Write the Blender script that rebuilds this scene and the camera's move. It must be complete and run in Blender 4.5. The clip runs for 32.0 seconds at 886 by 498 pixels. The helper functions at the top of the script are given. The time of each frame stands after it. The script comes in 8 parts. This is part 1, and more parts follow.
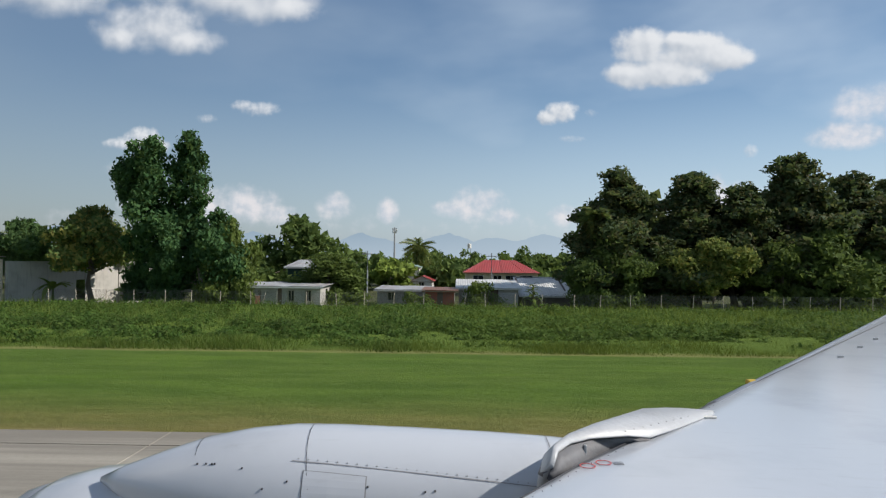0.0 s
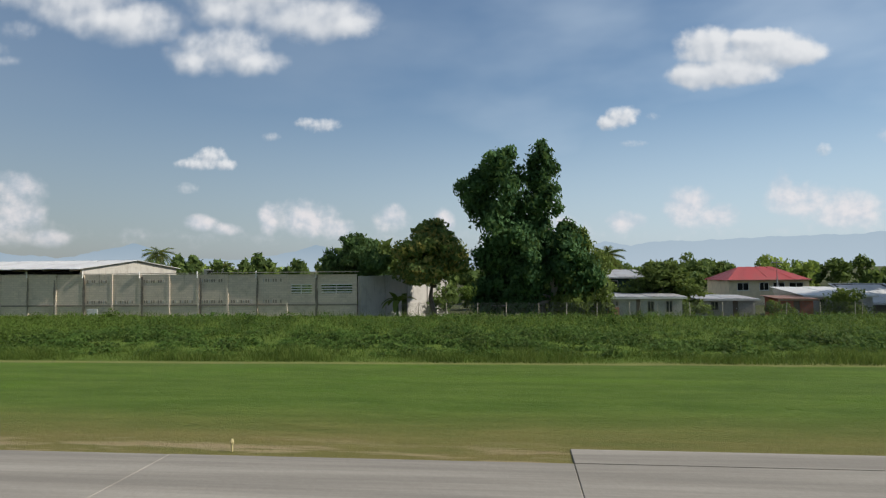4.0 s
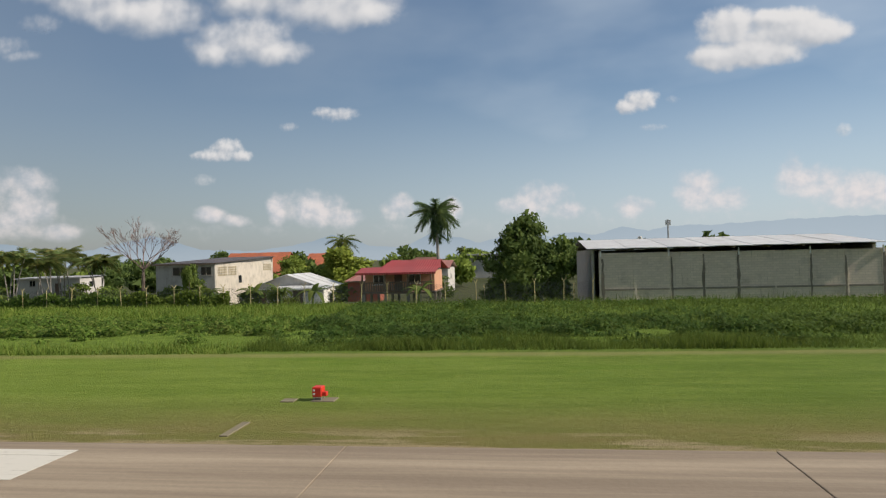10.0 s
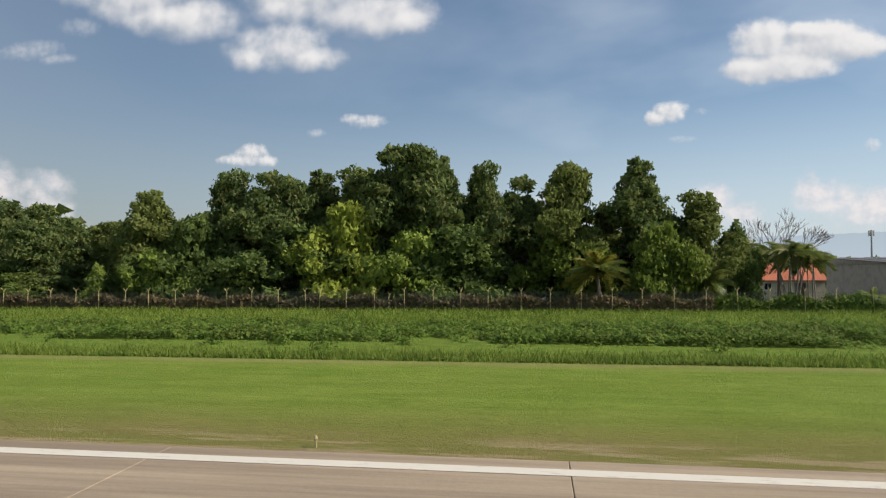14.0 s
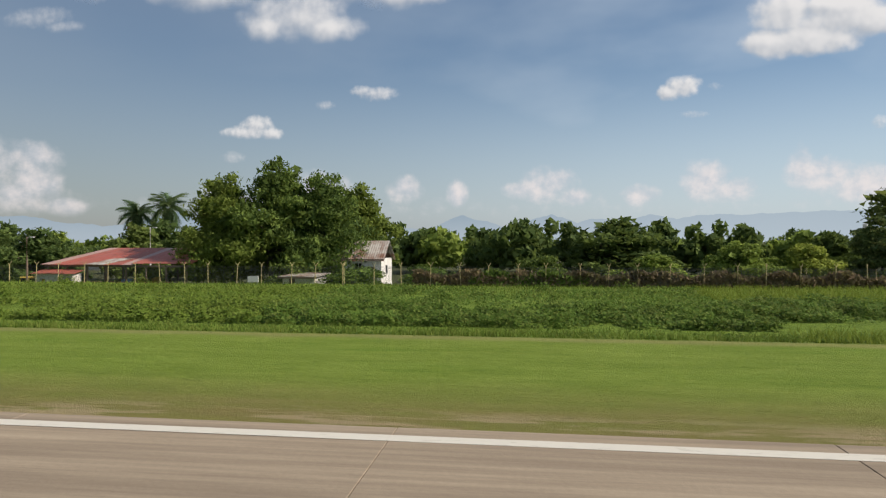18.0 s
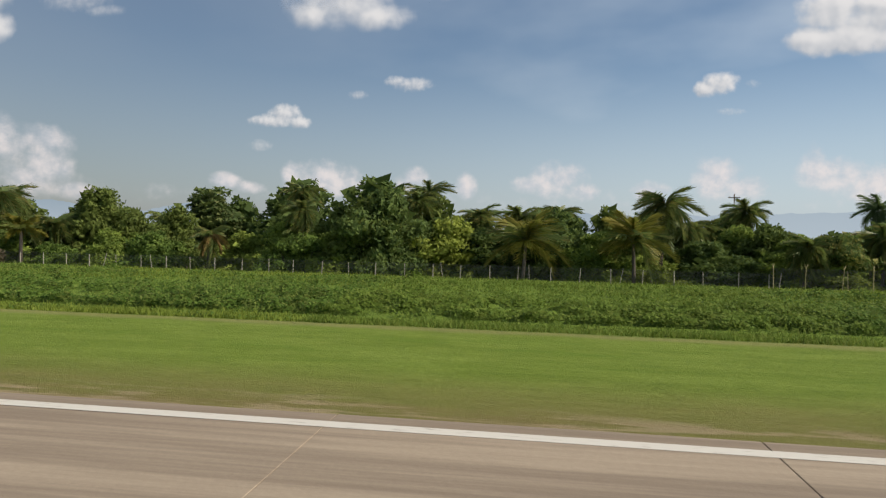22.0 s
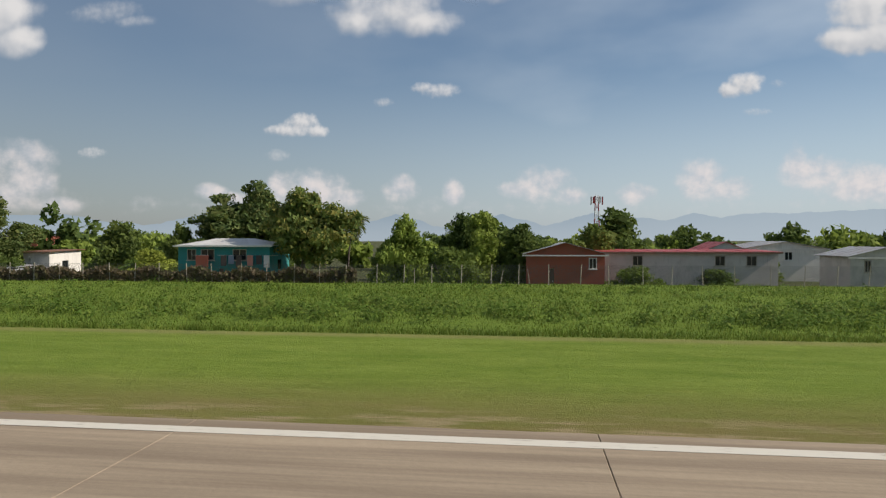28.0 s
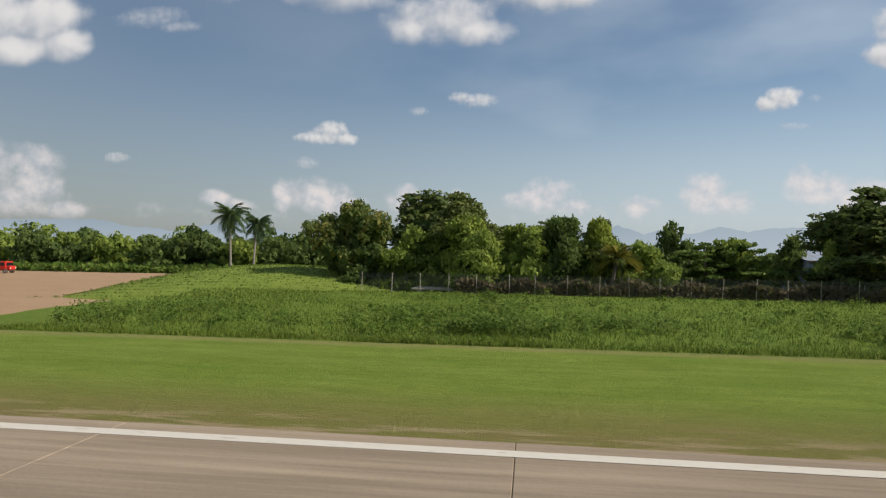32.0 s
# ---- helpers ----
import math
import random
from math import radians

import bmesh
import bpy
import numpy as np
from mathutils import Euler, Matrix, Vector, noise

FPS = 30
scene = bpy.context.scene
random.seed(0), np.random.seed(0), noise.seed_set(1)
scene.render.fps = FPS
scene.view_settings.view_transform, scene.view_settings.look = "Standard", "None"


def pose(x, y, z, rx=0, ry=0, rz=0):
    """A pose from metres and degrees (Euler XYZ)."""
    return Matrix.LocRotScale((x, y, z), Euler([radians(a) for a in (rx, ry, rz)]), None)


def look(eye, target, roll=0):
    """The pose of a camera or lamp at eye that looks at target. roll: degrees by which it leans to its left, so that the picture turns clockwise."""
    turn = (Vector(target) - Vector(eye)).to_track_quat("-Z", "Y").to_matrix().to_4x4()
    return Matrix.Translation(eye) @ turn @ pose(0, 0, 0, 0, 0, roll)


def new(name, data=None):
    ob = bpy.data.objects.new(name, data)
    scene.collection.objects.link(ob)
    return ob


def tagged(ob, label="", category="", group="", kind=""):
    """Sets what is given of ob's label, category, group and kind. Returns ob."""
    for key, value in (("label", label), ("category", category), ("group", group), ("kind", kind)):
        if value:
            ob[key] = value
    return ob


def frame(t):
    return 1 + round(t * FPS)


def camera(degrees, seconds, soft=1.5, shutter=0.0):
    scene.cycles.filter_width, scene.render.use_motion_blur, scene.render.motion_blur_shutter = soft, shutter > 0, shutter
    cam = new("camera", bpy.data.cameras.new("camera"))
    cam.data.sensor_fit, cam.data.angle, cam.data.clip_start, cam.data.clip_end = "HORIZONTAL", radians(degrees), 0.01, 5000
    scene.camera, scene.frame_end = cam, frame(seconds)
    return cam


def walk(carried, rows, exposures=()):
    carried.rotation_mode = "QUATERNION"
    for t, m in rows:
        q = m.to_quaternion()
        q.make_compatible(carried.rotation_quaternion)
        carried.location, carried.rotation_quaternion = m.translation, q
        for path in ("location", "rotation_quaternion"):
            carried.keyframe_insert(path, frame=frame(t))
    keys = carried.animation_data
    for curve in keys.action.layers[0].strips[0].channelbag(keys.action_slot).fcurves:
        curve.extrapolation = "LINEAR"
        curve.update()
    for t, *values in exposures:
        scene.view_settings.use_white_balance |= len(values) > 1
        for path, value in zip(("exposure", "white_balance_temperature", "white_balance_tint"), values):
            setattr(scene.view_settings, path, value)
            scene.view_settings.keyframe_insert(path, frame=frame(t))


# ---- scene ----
# ---- camera and its way: a straight run, time, metres along, yaw, pitch, roll ----
EYE = 3.5
ROWS = (
    (0.0, -0.00, 1.55, 0.95, 0.51),
    (0.5, -2.21, 2.76, 0.81, 0.37),
    (1.0, -4.58, 3.84, 0.74, 0.26),
    (1.5, -7.10, 4.69, 0.72, 0.13),
    (2.0, -9.75, 5.26, 0.81, -0.15),
    (2.5, -12.53, 5.65, 0.99, -0.36),
    (3.0, -15.45, 5.96, 1.27, -0.48),
    (3.5, -18.56, 6.33, 1.58, -0.53),
    (4.0, -21.91, 6.60, 1.86, -0.58),
    (4.5, -25.47, 6.77, 2.08, -0.65),
    (5.0, -29.22, 6.82, 2.15, -0.73),
    (5.5, -33.12, 6.75, 1.99, -0.83),
    (6.0, -37.16, 6.53, 1.51, -0.90),
    (6.5, -41.36, 6.61, 0.80, -1.00),
    (7.0, -45.78, 6.78, 0.16, -1.13),
    (7.5, -50.44, 7.23, -0.21, -1.32),
    (8.0, -55.36, 7.66, -0.25, -1.60),
    (8.5, -60.58, 7.77, -0.09, -1.81),
    (9.0, -66.15, 7.72, 0.11, -1.97),
    (9.5, -72.12, 7.56, 0.37, -1.86),
    (10.0, -78.47, 7.37, 0.81, -1.46),
    (10.5, -85.21, 7.45, 1.33, -0.78),
    (11.0, -92.33, 7.62, 1.80, -0.30),
    (11.5, -99.86, 7.92, 2.22, 0.01),
    (12.0, -107.78, 8.06, 2.49, 0.07),
    (12.5, -116.10, 8.12, 2.66, 0.08),
    (13.0, -124.83, 8.18, 2.68, -0.05),
    (13.5, -133.93, 8.31, 2.40, -0.21),
    (14.0, -143.38, 8.42, 1.60, -0.33),
    (14.5, -153.14, 8.62, 0.46, -0.38),
    (15.0, -163.24, 8.68, -0.72, -0.23),
    (15.5, -173.70, 8.63, -1.61, -0.09),
    (16.0, -184.52, 8.46, -1.88, -0.01),
    (16.5, -195.74, 8.23, -1.75, 0.01),
    (17.0, -207.36, 8.00, -1.38, -0.00),
    (17.5, -219.40, 7.83, -0.96, -0.03),
    (18.0, -231.85, 7.78, -0.66, -0.04),
    (18.5, -244.71, 7.92, -0.63, 0.00),
    (19.0, -257.99, 8.16, -0.91, 0.17),
    (19.5, -271.66, 8.37, -1.20, 0.45),
    (20.0, -285.68, 8.44, -1.45, 0.75),
    (20.5, -300.01, 8.55, -1.52, 0.92),
    (21.0, -314.65, 8.61, -1.42, 1.00),
    (21.5, -329.62, 8.55, -1.41, 1.13),
    (22.0, -344.91, 8.44, -1.33, 1.27),
    (22.5, -360.51, 8.19, -1.20, 1.51),
    (23.0, -376.40, 8.03, -1.12, 1.69),
    (23.5, -392.56, 7.99, -1.19, 1.87),
    (24.0, -408.97, 7.99, -1.36, 1.80),
    (24.5, -425.58, 7.97, -1.60, 1.53),
    (25.0, -442.41, 7.74, -1.70, 1.06),
    (25.5, -459.48, 7.64, -1.58, 0.34),
    (26.0, -476.77, 7.27, -1.29, -0.06),
    (26.5, -494.29, 7.04, -0.97, -0.37),
    (27.0, -512.01, 7.04, -0.81, -0.40),
    (27.5, -529.92, 7.19, -0.75, -0.27),
    (28.0, -548.00, 7.42, -0.75, -0.05),
    (28.5, -566.26, 7.69, -0.77, 0.16),
    (29.0, -584.66, 7.90, -0.75, 0.28),
    (29.5, -603.21, 8.08, -0.61, 0.46),
    (30.0, -621.90, 8.09, -0.28, 0.66),
    (30.5, -640.77, 8.15, 0.08, 0.79),
    (31.0, -659.85, 8.12, 0.18, 0.62),
    (31.5, -679.22, 7.95, 0.15, 0.43),
    (32.0, -698.93, 7.69, 0.13, 0.82),
)
cam = camera(69.2, 32.0, soft=1.25, shutter=0.0)


def gaze(x, yaw, pitch, roll):
    return pose(x, 0, EYE, 0, 0, yaw) @ pose(0, 0, 0, 90 + pitch) @ pose(0, 0, 0, 0, 0, roll)


walk(cam, [(t, gaze(x, a, b, c)) for t, x, a, b, c in ROWS],
     exposures=((0, 0.04, 6000, 10), (4.0, 0.02, 6050, 10), (7.0, -0.04, 6200, 11), (9.0, -0.06, 6330, 12), (12.0, 0.0, 6330, 12), (15.0, 0.14, 6330, 12), (18.0, 0.0, 6330, 12), (20.0, -0.10, 6330, 12), (22.0, -0.04, 6340, 12), (24.0, 0.05, 6340, 12), (26.0, -0.12, 6350, 12), (29.0, -0.10, 6350, 12), (32, -0.09, 6350, 12)))

# ---- sky, sun ----
SUN_ELEV, SUN_AZ = radians(37), radians(-4)     # azimuth counted from +x towards +y
world = bpy.data.worlds.new("sky")
scene.world = world
world.use_nodes = True
wt = world.node_tree
wt.nodes.clear()


class Net:
    """Small helper to write node trees in a few words."""

    def __init__(self, tree):
        self.tree = tree

    def add(self, kind, **settings):
        n = self.tree.nodes.new(kind)
        for k, v in settings.items():
            if k.startswith("i_"):
                n.inputs[k[2:].replace("_", " ")].default_value = v
            else:
                setattr(n, k, v)
        return n

    def link(self, a, b):
        self.tree.links.new(a, b)

    def put(self, value, socket):
        if isinstance(value, bpy.types.NodeSocket):
            self.tree.links.new(value, socket)
        else:
            socket.default_value = value

    def math(self, op, a, b=0.0, c=None, clamp=False):
        n = self.tree.nodes.new("ShaderNodeMath")
        n.operation, n.use_clamp = op, clamp
        self.put(a, n.inputs[0])
        self.put(b, n.inputs[1])
        if c is not None:
            self.put(c, n.inputs[2])
        return n.outputs[0]

    def ramp(self, value, lo, hi, out0=0.0, out1=1.0):
        n = self.tree.nodes.new("ShaderNodeMapRange")
        n.interpolation_type = "SMOOTHSTEP"
        self.put(value, n.inputs[0])
        for i, v in enumerate((lo, hi, out0, out1)):
            self.put(v, n.inputs[i + 1])
        return n.outputs[0]

    def mix(self, fac, a, b, blend="MIX"):
        n = self.tree.nodes.new("ShaderNodeMix")
        n.data_type, n.blend_type = "RGBA", blend
        self.put(fac, n.inputs[0])
        self.put(rgb(a), n.inputs[6])
        self.put(rgb(b), n.inputs[7])
        return n.outputs[2]

    def noise(self, vec, scale, detail=4.0, rough=0.55):
        n = self.tree.nodes.new("ShaderNodeTexNoise")
        n.inputs["Scale"].default_value = scale
        n.inputs["Detail"].default_value = detail
        n.inputs["Roughness"].default_value = rough
        if vec is not None:
            self.link(vec, n.inputs["Vector"])
        return n.outputs["Fac"]

    def scaled(self, vec, sx, sy, sz):
        n = self.tree.nodes.new("ShaderNodeMapping")
        n.inputs["Scale"].default_value = (sx, sy, sz)
        self.link(vec, n.inputs["Vector"])
        return n.outputs[0]


def rgb(c):
    return (*c, 1.0) if isinstance(c, tuple) and len(c) == 3 else c


net = Net(wt)
sky = net.add("ShaderNodeTexSky", sky_type="NISHITA", sun_disc=False, sun_elevation=SUN_ELEV,
              sun_rotation=SUN_AZ - radians(90), air_density=1.0, dust_density=1.3, ozone_density=1.2)
tc = net.add("ShaderNodeTexCoord")
sep = net.add("ShaderNodeSeparateXYZ")
net.link(tc.outputs["Generated"], sep.inputs[0])
azim = net.math("ARCTAN2", sep.outputs[0], sep.outputs[1])        # 0 straight across the runway, + to +x
elev = net.math("ARCSINE", sep.outputs[2])
flat = net.add("ShaderNodeCombineXYZ")
net.link(azim, flat.inputs[0])
net.link(elev, flat.inputs[1])
# far cumulus heaps along the horizon: azimuth, elevation of the middle, half width, half height (degrees)
HEAPS = (
    (-40.5, 6.4, 1.9, 1.0), (-40.2, 4.7, 1.4, 1.9), (-41.3, 3.3, 2.3, 1.1), (-38.4, 2.7, 1.6, 0.6), (-27.3, 4.1, 1.1, 0.6),
    (-25.1, 3.6, 1.1, 0.5), (-18.7, 4.6, 2.6, 1.4), (-16.0, 3.7, 1.5, 0.8), (-21.8, 4.5, 0.8, 1.2), (-11.0, 4.5, 1.4, 1.1),
    (-6.5, 4.1, 0.8, 1.1), (1.3, 4.9, 2.3, 1.4), (-1.2, 4.5, 1.3, 0.7), (3.5, 3.9, 1.3, 0.8), (9.2, 3.9, 1.4, 0.8),
    (14.4, 4.9, 1.7, 1.6), (16.4, 4.2, 2.0, 0.9), (21.2, 5.8, 0.9, 1.4), (22.8, 5.2, 2.3, 1.1), (25.7, 4.2, 2.0, 1.5),
    (-43.5, 6.2, 2.2, 1.4), (-46.5, 4.6, 3.0, 2.2), (32.3, 11.7, 2.1, 1.3), (31.0, 9.6, 2.6, 0.9),
)
cover = None
for a, e, w, h in HEAPS:
    dx = net.math("MULTIPLY", net.math("SUBTRACT", azim, radians(a)), 1 / radians(w * 1.3))
    dy = net.math("MULTIPLY", net.math("SUBTRACT", elev, radians(e)), 1 / radians(h * 1.3))
    d = net.math("SUBTRACT", 1.0, net.math("ADD", net.math("MULTIPLY", dx, dx), net.math("MULTIPLY", dy, dy)))
    cover = d if cover is None else net.math("SMOOTH_MAX", cover, d, 0.4)
band = net.math("SUBTRACT", 0.12, net.math("ABSOLUTE", net.math("MULTIPLY", net.math("SUBTRACT", elev, radians(3.0)), 20.0)))
cover = net.math("MAXIMUM", cover, band)


def heap_relief(vec):
    return net.math("ADD", net.math("MULTIPLY", net.noise(vec, 22.0, 4.0, 0.5), 2.0), net.math("MULTIPLY", net.noise(vec, 75.0, 5.0, 0.55), 0.9))


toward = net.add("ShaderNodeVectorMath", operation="ADD")
net.link(flat.outputs[0], toward.inputs[0])
toward.inputs[1].default_value = (0.007, 0.008, 0.0)
relief = heap_relief(flat.outputs[0])
field = net.math("ADD", cover, net.math("SUBTRACT", relief, 1.5))
mask = net.math("MULTIPLY", net.ramp(field, -0.2, 1.25), net.ramp(elev, radians(1.2), radians(4.0), 0.45, 0.86))
haze = net.math("MULTIPLY", net.ramp(elev, radians(17), radians(0.5)), net.ramp(azim, -0.75, 0.5, 0.52, 0.66))
veil = net.math("MULTIPLY", net.ramp(net.noise(net.scaled(flat.outputs[0], 1.0, 2.4, 1.0), 3.2, 4.0, 0.45), 0.3, 0.75), net.ramp(azim, -0.7, 0.6, 0.12, 0.55))
clear = net.mix(1.0, sky.outputs[0], (1.03, 1.08, 1.06), "MULTIPLY")
base = net.mix(net.math("MAXIMUM", haze, veil), clear, (5.75, 6.5, 7.05))
side = net.add("ShaderNodeVectorMath", operation="SCALE")
net.link(base, side.inputs[0])
net.link(net.ramp(azim, radians(-58), radians(22), 0.56, 1.12), side.inputs["Scale"])
gleam = net.math("SUBTRACT", relief, heap_relief(toward.outputs[0]))
heap = net.mix(net.ramp(net.math("ADD", net.math("MULTIPLY", gleam, 1.0), net.math("MULTIPLY", field, 0.35)), -0.4, 0.85), (6.0, 6.25, 6.6), (8.9, 8.15, 7.7))
full = net.mix(mask, side.outputs[0], heap)
bg = net.add("ShaderNodeBackground", i_Strength=0.094)
net.link(full, bg.inputs[0])
wo = net.add("ShaderNodeOutputWorld")
net.link(bg.outputs[0], wo.inputs[0])

sun = new("sun", bpy.data.lights.new("sun", "SUN"))
sun.data.energy, sun.data.angle, sun.data.color = 5.0, radians(0.6), (1.0, 0.9, 0.76)
sun_way = Vector((math.cos(SUN_ELEV) * math.cos(SUN_AZ), math.cos(SUN_ELEV) * math.sin(SUN_AZ), math.sin(SUN_ELEV)))
sun.matrix_world = look(sun_way * 50, (0, 0, 0))

# ---- materials ----


def material(name, rough=0.8, metal=0.0, spec=0.3):
    m = bpy.data.materials.new(name)
    m.use_nodes = True
    n = Net(m.node_tree)
    b = m.node_tree.nodes["Principled BSDF"]
    b.inputs["Roughness"].default_value = rough
    b.inputs["Metallic"].default_value = metal
    b.inputs["Specular IOR Level"].default_value = spec
    return m, n, b


def where(n):
    return n.add("ShaderNodeNewGeometry").outputs["Position"]


def bump(n, b, height, strength=0.4, distance=0.03):
    k = n.add("ShaderNodeBump", i_Strength=strength, i_Distance=distance)
    n.link(height, k.inputs["Height"])
    n.link(k.outputs[0], b.inputs["Normal"])


def painted(name, colour, rough=0.75, dirt=0.35, stain=(0.16, 0.14, 0.11), scale=1.3, metal=0.0):
    """Plaster, paint or block: colour with blotches, streaks running down and fine grain."""
    m, n, b = material(name, rough, metal)
    p = where(n)
    blot = n.ramp(n.noise(p, scale, 5, 0.6), 0.42, 0.75)
    run = n.ramp(n.noise(n.scaled(p, 3.0, 3.0, 0.35), 2.2, 5, 0.6), 0.5, 0.78)
    fine = n.noise(p, 22.0, 4, 0.6)
    tint = n.add("ShaderNodeObjectInfo").outputs["Random"]
    c = n.mix(n.math("MULTIPLY", blot, dirt), colour, stain)
    c = n.mix(n.math("MULTIPLY", run, dirt), c, stain)
    c = n.mix(n.math("MULTIPLY", fine, 0.22), c, tuple(0.6 * v for v in colour))
    c = n.mix(n.math("MULTIPLY", tint, 0.12), c, tuple(0.5 * v for v in colour))
    n.link(c, b.inputs["Base Color"])
    bump(n, b, n.math("ADD", fine, blot), 0.25, 0.02)
    return m


def leafy(name, dark, light, yellow=None, amount=0.0, rough=0.7, spread=1.0, tufts=0.55):
    m, n, b = material(name, rough, 0.0, 0.12)
    p = where(n)
    isl = n.add("ShaderNodeNewGeometry").outputs["Random Per Island"]
    tree = n.add("ShaderNodeObjectInfo").outputs["Random"]
    c = n.mix(n.math("ADD", n.math("MULTIPLY", isl, spread), (1 - spread) * 0.5), dark, light)
    c = n.mix(n.ramp(n.noise(p, tufts, 3), 0.4, 0.7), c, tuple(0.72 * v for v in dark))
    if yellow:
        c = n.mix(n.math("MULTIPLY", n.ramp(n.math("ADD", n.noise(p, 0.9, 3), n.math("MULTIPLY", isl, 0.6)), 0.80, 1.02), amount), c, yellow)
    c = n.mix(n.math("MULTIPLY", tree, 0.35), c, tuple(0.6 * v for v in light))
    c = n.mix(n.ramp(tree, 0.55, 1.0, 0.0, 0.30), c, (light[0] * 1.35, light[1] * 1.12, light[2] * 0.8))
    n.link(c, b.inputs["Base Color"])
    out = m.node_tree.nodes["Material Output"]
    tr = n.add("ShaderNodeBsdfTranslucent")
    n.link(n.mix(0.4, c, (0.17, 0.22, 0.045)), tr.inputs[0])
    mx = n.add("ShaderNodeMixShader", i_Fac=0.40)
    n.link(b.outputs[0], mx.inputs[1])
    n.link(tr.outputs[0], mx.inputs[2])
    n.link(mx.outputs[0], out.inputs["Surface"])
    return m


def bark(name, colour):
    m, n, b = material(name, 0.9)
    p = where(n)
    g = n.noise(n.scaled(p, 9.0, 9.0, 1.6), 2.5, 5, 0.65)
    n.link(n.mix(g, tuple(0.45 * v for v in colour), colour), b.inputs["Base Color"])
    bump(n, b, g, 0.6, 0.04)
    return m


LEAF = {
    "tall": leafy("leaf_tall", (0.080, 0.132, 0.046), (0.211, 0.274, 0.085), (0.280, 0.225, 0.085), 0.30),
    # own dark leaves, darkened further in colour for the shade they stand in
    "dusk": leafy("leaf_dusk_shaded", (0.055, 0.090, 0.046), (0.132, 0.181, 0.078), (0.190, 0.120, 0.055), 0.45),
    "giant": leafy("leaf_giant", (0.047, 0.110, 0.045), (0.118, 0.221, 0.075)),
    "mango": leafy("leaf_mango", (0.077, 0.128, 0.038), (0.198, 0.266, 0.070)),
    "light": leafy("leaf_light", (0.166, 0.248, 0.048), (0.397, 0.484, 0.095)),
    "shade": leafy("leaf_shade", (0.060, 0.118, 0.044), (0.150, 0.238, 0.078)),
    "flower": leafy("leaf_flower", (0.100, 0.160, 0.048), (0.255, 0.325, 0.090), (0.400, 0.330, 0.090), 0.7),
    "ficus": leafy("leaf_ficus", (0.069, 0.121, 0.033), (0.214, 0.295, 0.059)),
}
LEAF.update({
    "bush": leafy("leaf_bush", (0.095, 0.147, 0.033), (0.225, 0.288, 0.063)),
    "layer": leafy("leaf_layer", (0.081, 0.144, 0.033), (0.214, 0.292, 0.064)),
    "vine": leafy("leaf_vine", (0.095, 0.164, 0.033), (0.225, 0.311, 0.063)),
    "weed": leafy("leaf_weed", (0.080, 0.150, 0.024), (0.186, 0.284, 0.047), (0.320, 0.330, 0.085), 0.35, 0.7, 0.8, 0.9),
    # darker weed and reed colours with the shade of the run's start put in
    "deep_green": leafy("leaf_weed_shaded", (0.047, 0.095, 0.018), (0.108, 0.184, 0.035), (0.190, 0.205, 0.064), 0.22, 0.7, 0.8, 0.9),
    "reed_shaded": leafy("leaf_reed_shaded", (0.072, 0.125, 0.021), (0.148, 0.214, 0.040), (0.220, 0.220, 0.062), 0.35, 0.7, 0.7),
    "reed": leafy("leaf_reed", (0.128, 0.212, 0.030), (0.255, 0.345, 0.060), (0.330, 0.330, 0.085), 0.45, 0.7, 0.7),
    "turf": leafy("leaf_turf", (0.092, 0.158, 0.022), (0.200, 0.275, 0.044), (0.350, 0.350, 0.090), 0.3, 0.7, 0.7),
    "creeper": leafy("leaf_creeper", (0.128, 0.099, 0.069), (0.285, 0.217, 0.146), (0.081, 0.135, 0.034), 0.5, 0.8),
    "frond": leafy("leaf_frond", (0.100, 0.160, 0.050), (0.240, 0.312, 0.098), (0.320, 0.250, 0.078), 0.8, 0.40),
    "plume": leafy("leaf_plume", (0.070, 0.128, 0.058), (0.176, 0.258, 0.118), None, 0.0, 0.45),
    "gold": leafy("leaf_gold", (0.170, 0.185, 0.030), (0.330, 0.320, 0.056), (0.400, 0.290, 0.070), 0.6, 0.45),
    "straw": leafy("leaf_straw", (0.182, 0.119, 0.042), (0.336, 0.210, 0.077), (0.140, 0.168, 0.042), 0.5, 0.7),
})
BARK = bark("bark_grey", (0.17, 0.14, 0.11))
PALE = bark("bark_pale", (0.36, 0.33, 0.28))

# ---- mesh helpers ----


def mesh_of(name, verts, faces, mats):
    me = bpy.data.meshes.new(name)
    verts, faces = np.asarray(verts, np.float32), np.asarray(faces, np.int32)
    k = faces.shape[1]
    me.vertices.add(len(verts))
    me.vertices.foreach_set("co", verts.ravel())
    me.loops.add(faces.size)
    me.loops.foreach_set("vertex_index", faces.ravel())
    me.polygons.add(len(faces))
    me.polygons.foreach_set("loop_start", np.arange(0, faces.size, k, dtype=np.int32))
    for m in mats:
        me.materials.append(m)
    me.update(calc_edges=True)
    return me


def part(name, bm, mat, parent, label=""):
    """Links a bmesh as one mesh object under a thing or a part."""
    me = bpy.data.meshes.new(name)
    bm.to_mesh(me)
    bm.free()
    me.materials.append(mat)
    ob = new(name, me)
    ob.parent = parent
    return tagged(ob, label)


def sub(name, me, parent, m=None, label=""):
    ob = new(name, me)
    ob.parent = parent
    if m is not None:
        ob.matrix_basis = m
    return tagged(ob, label)


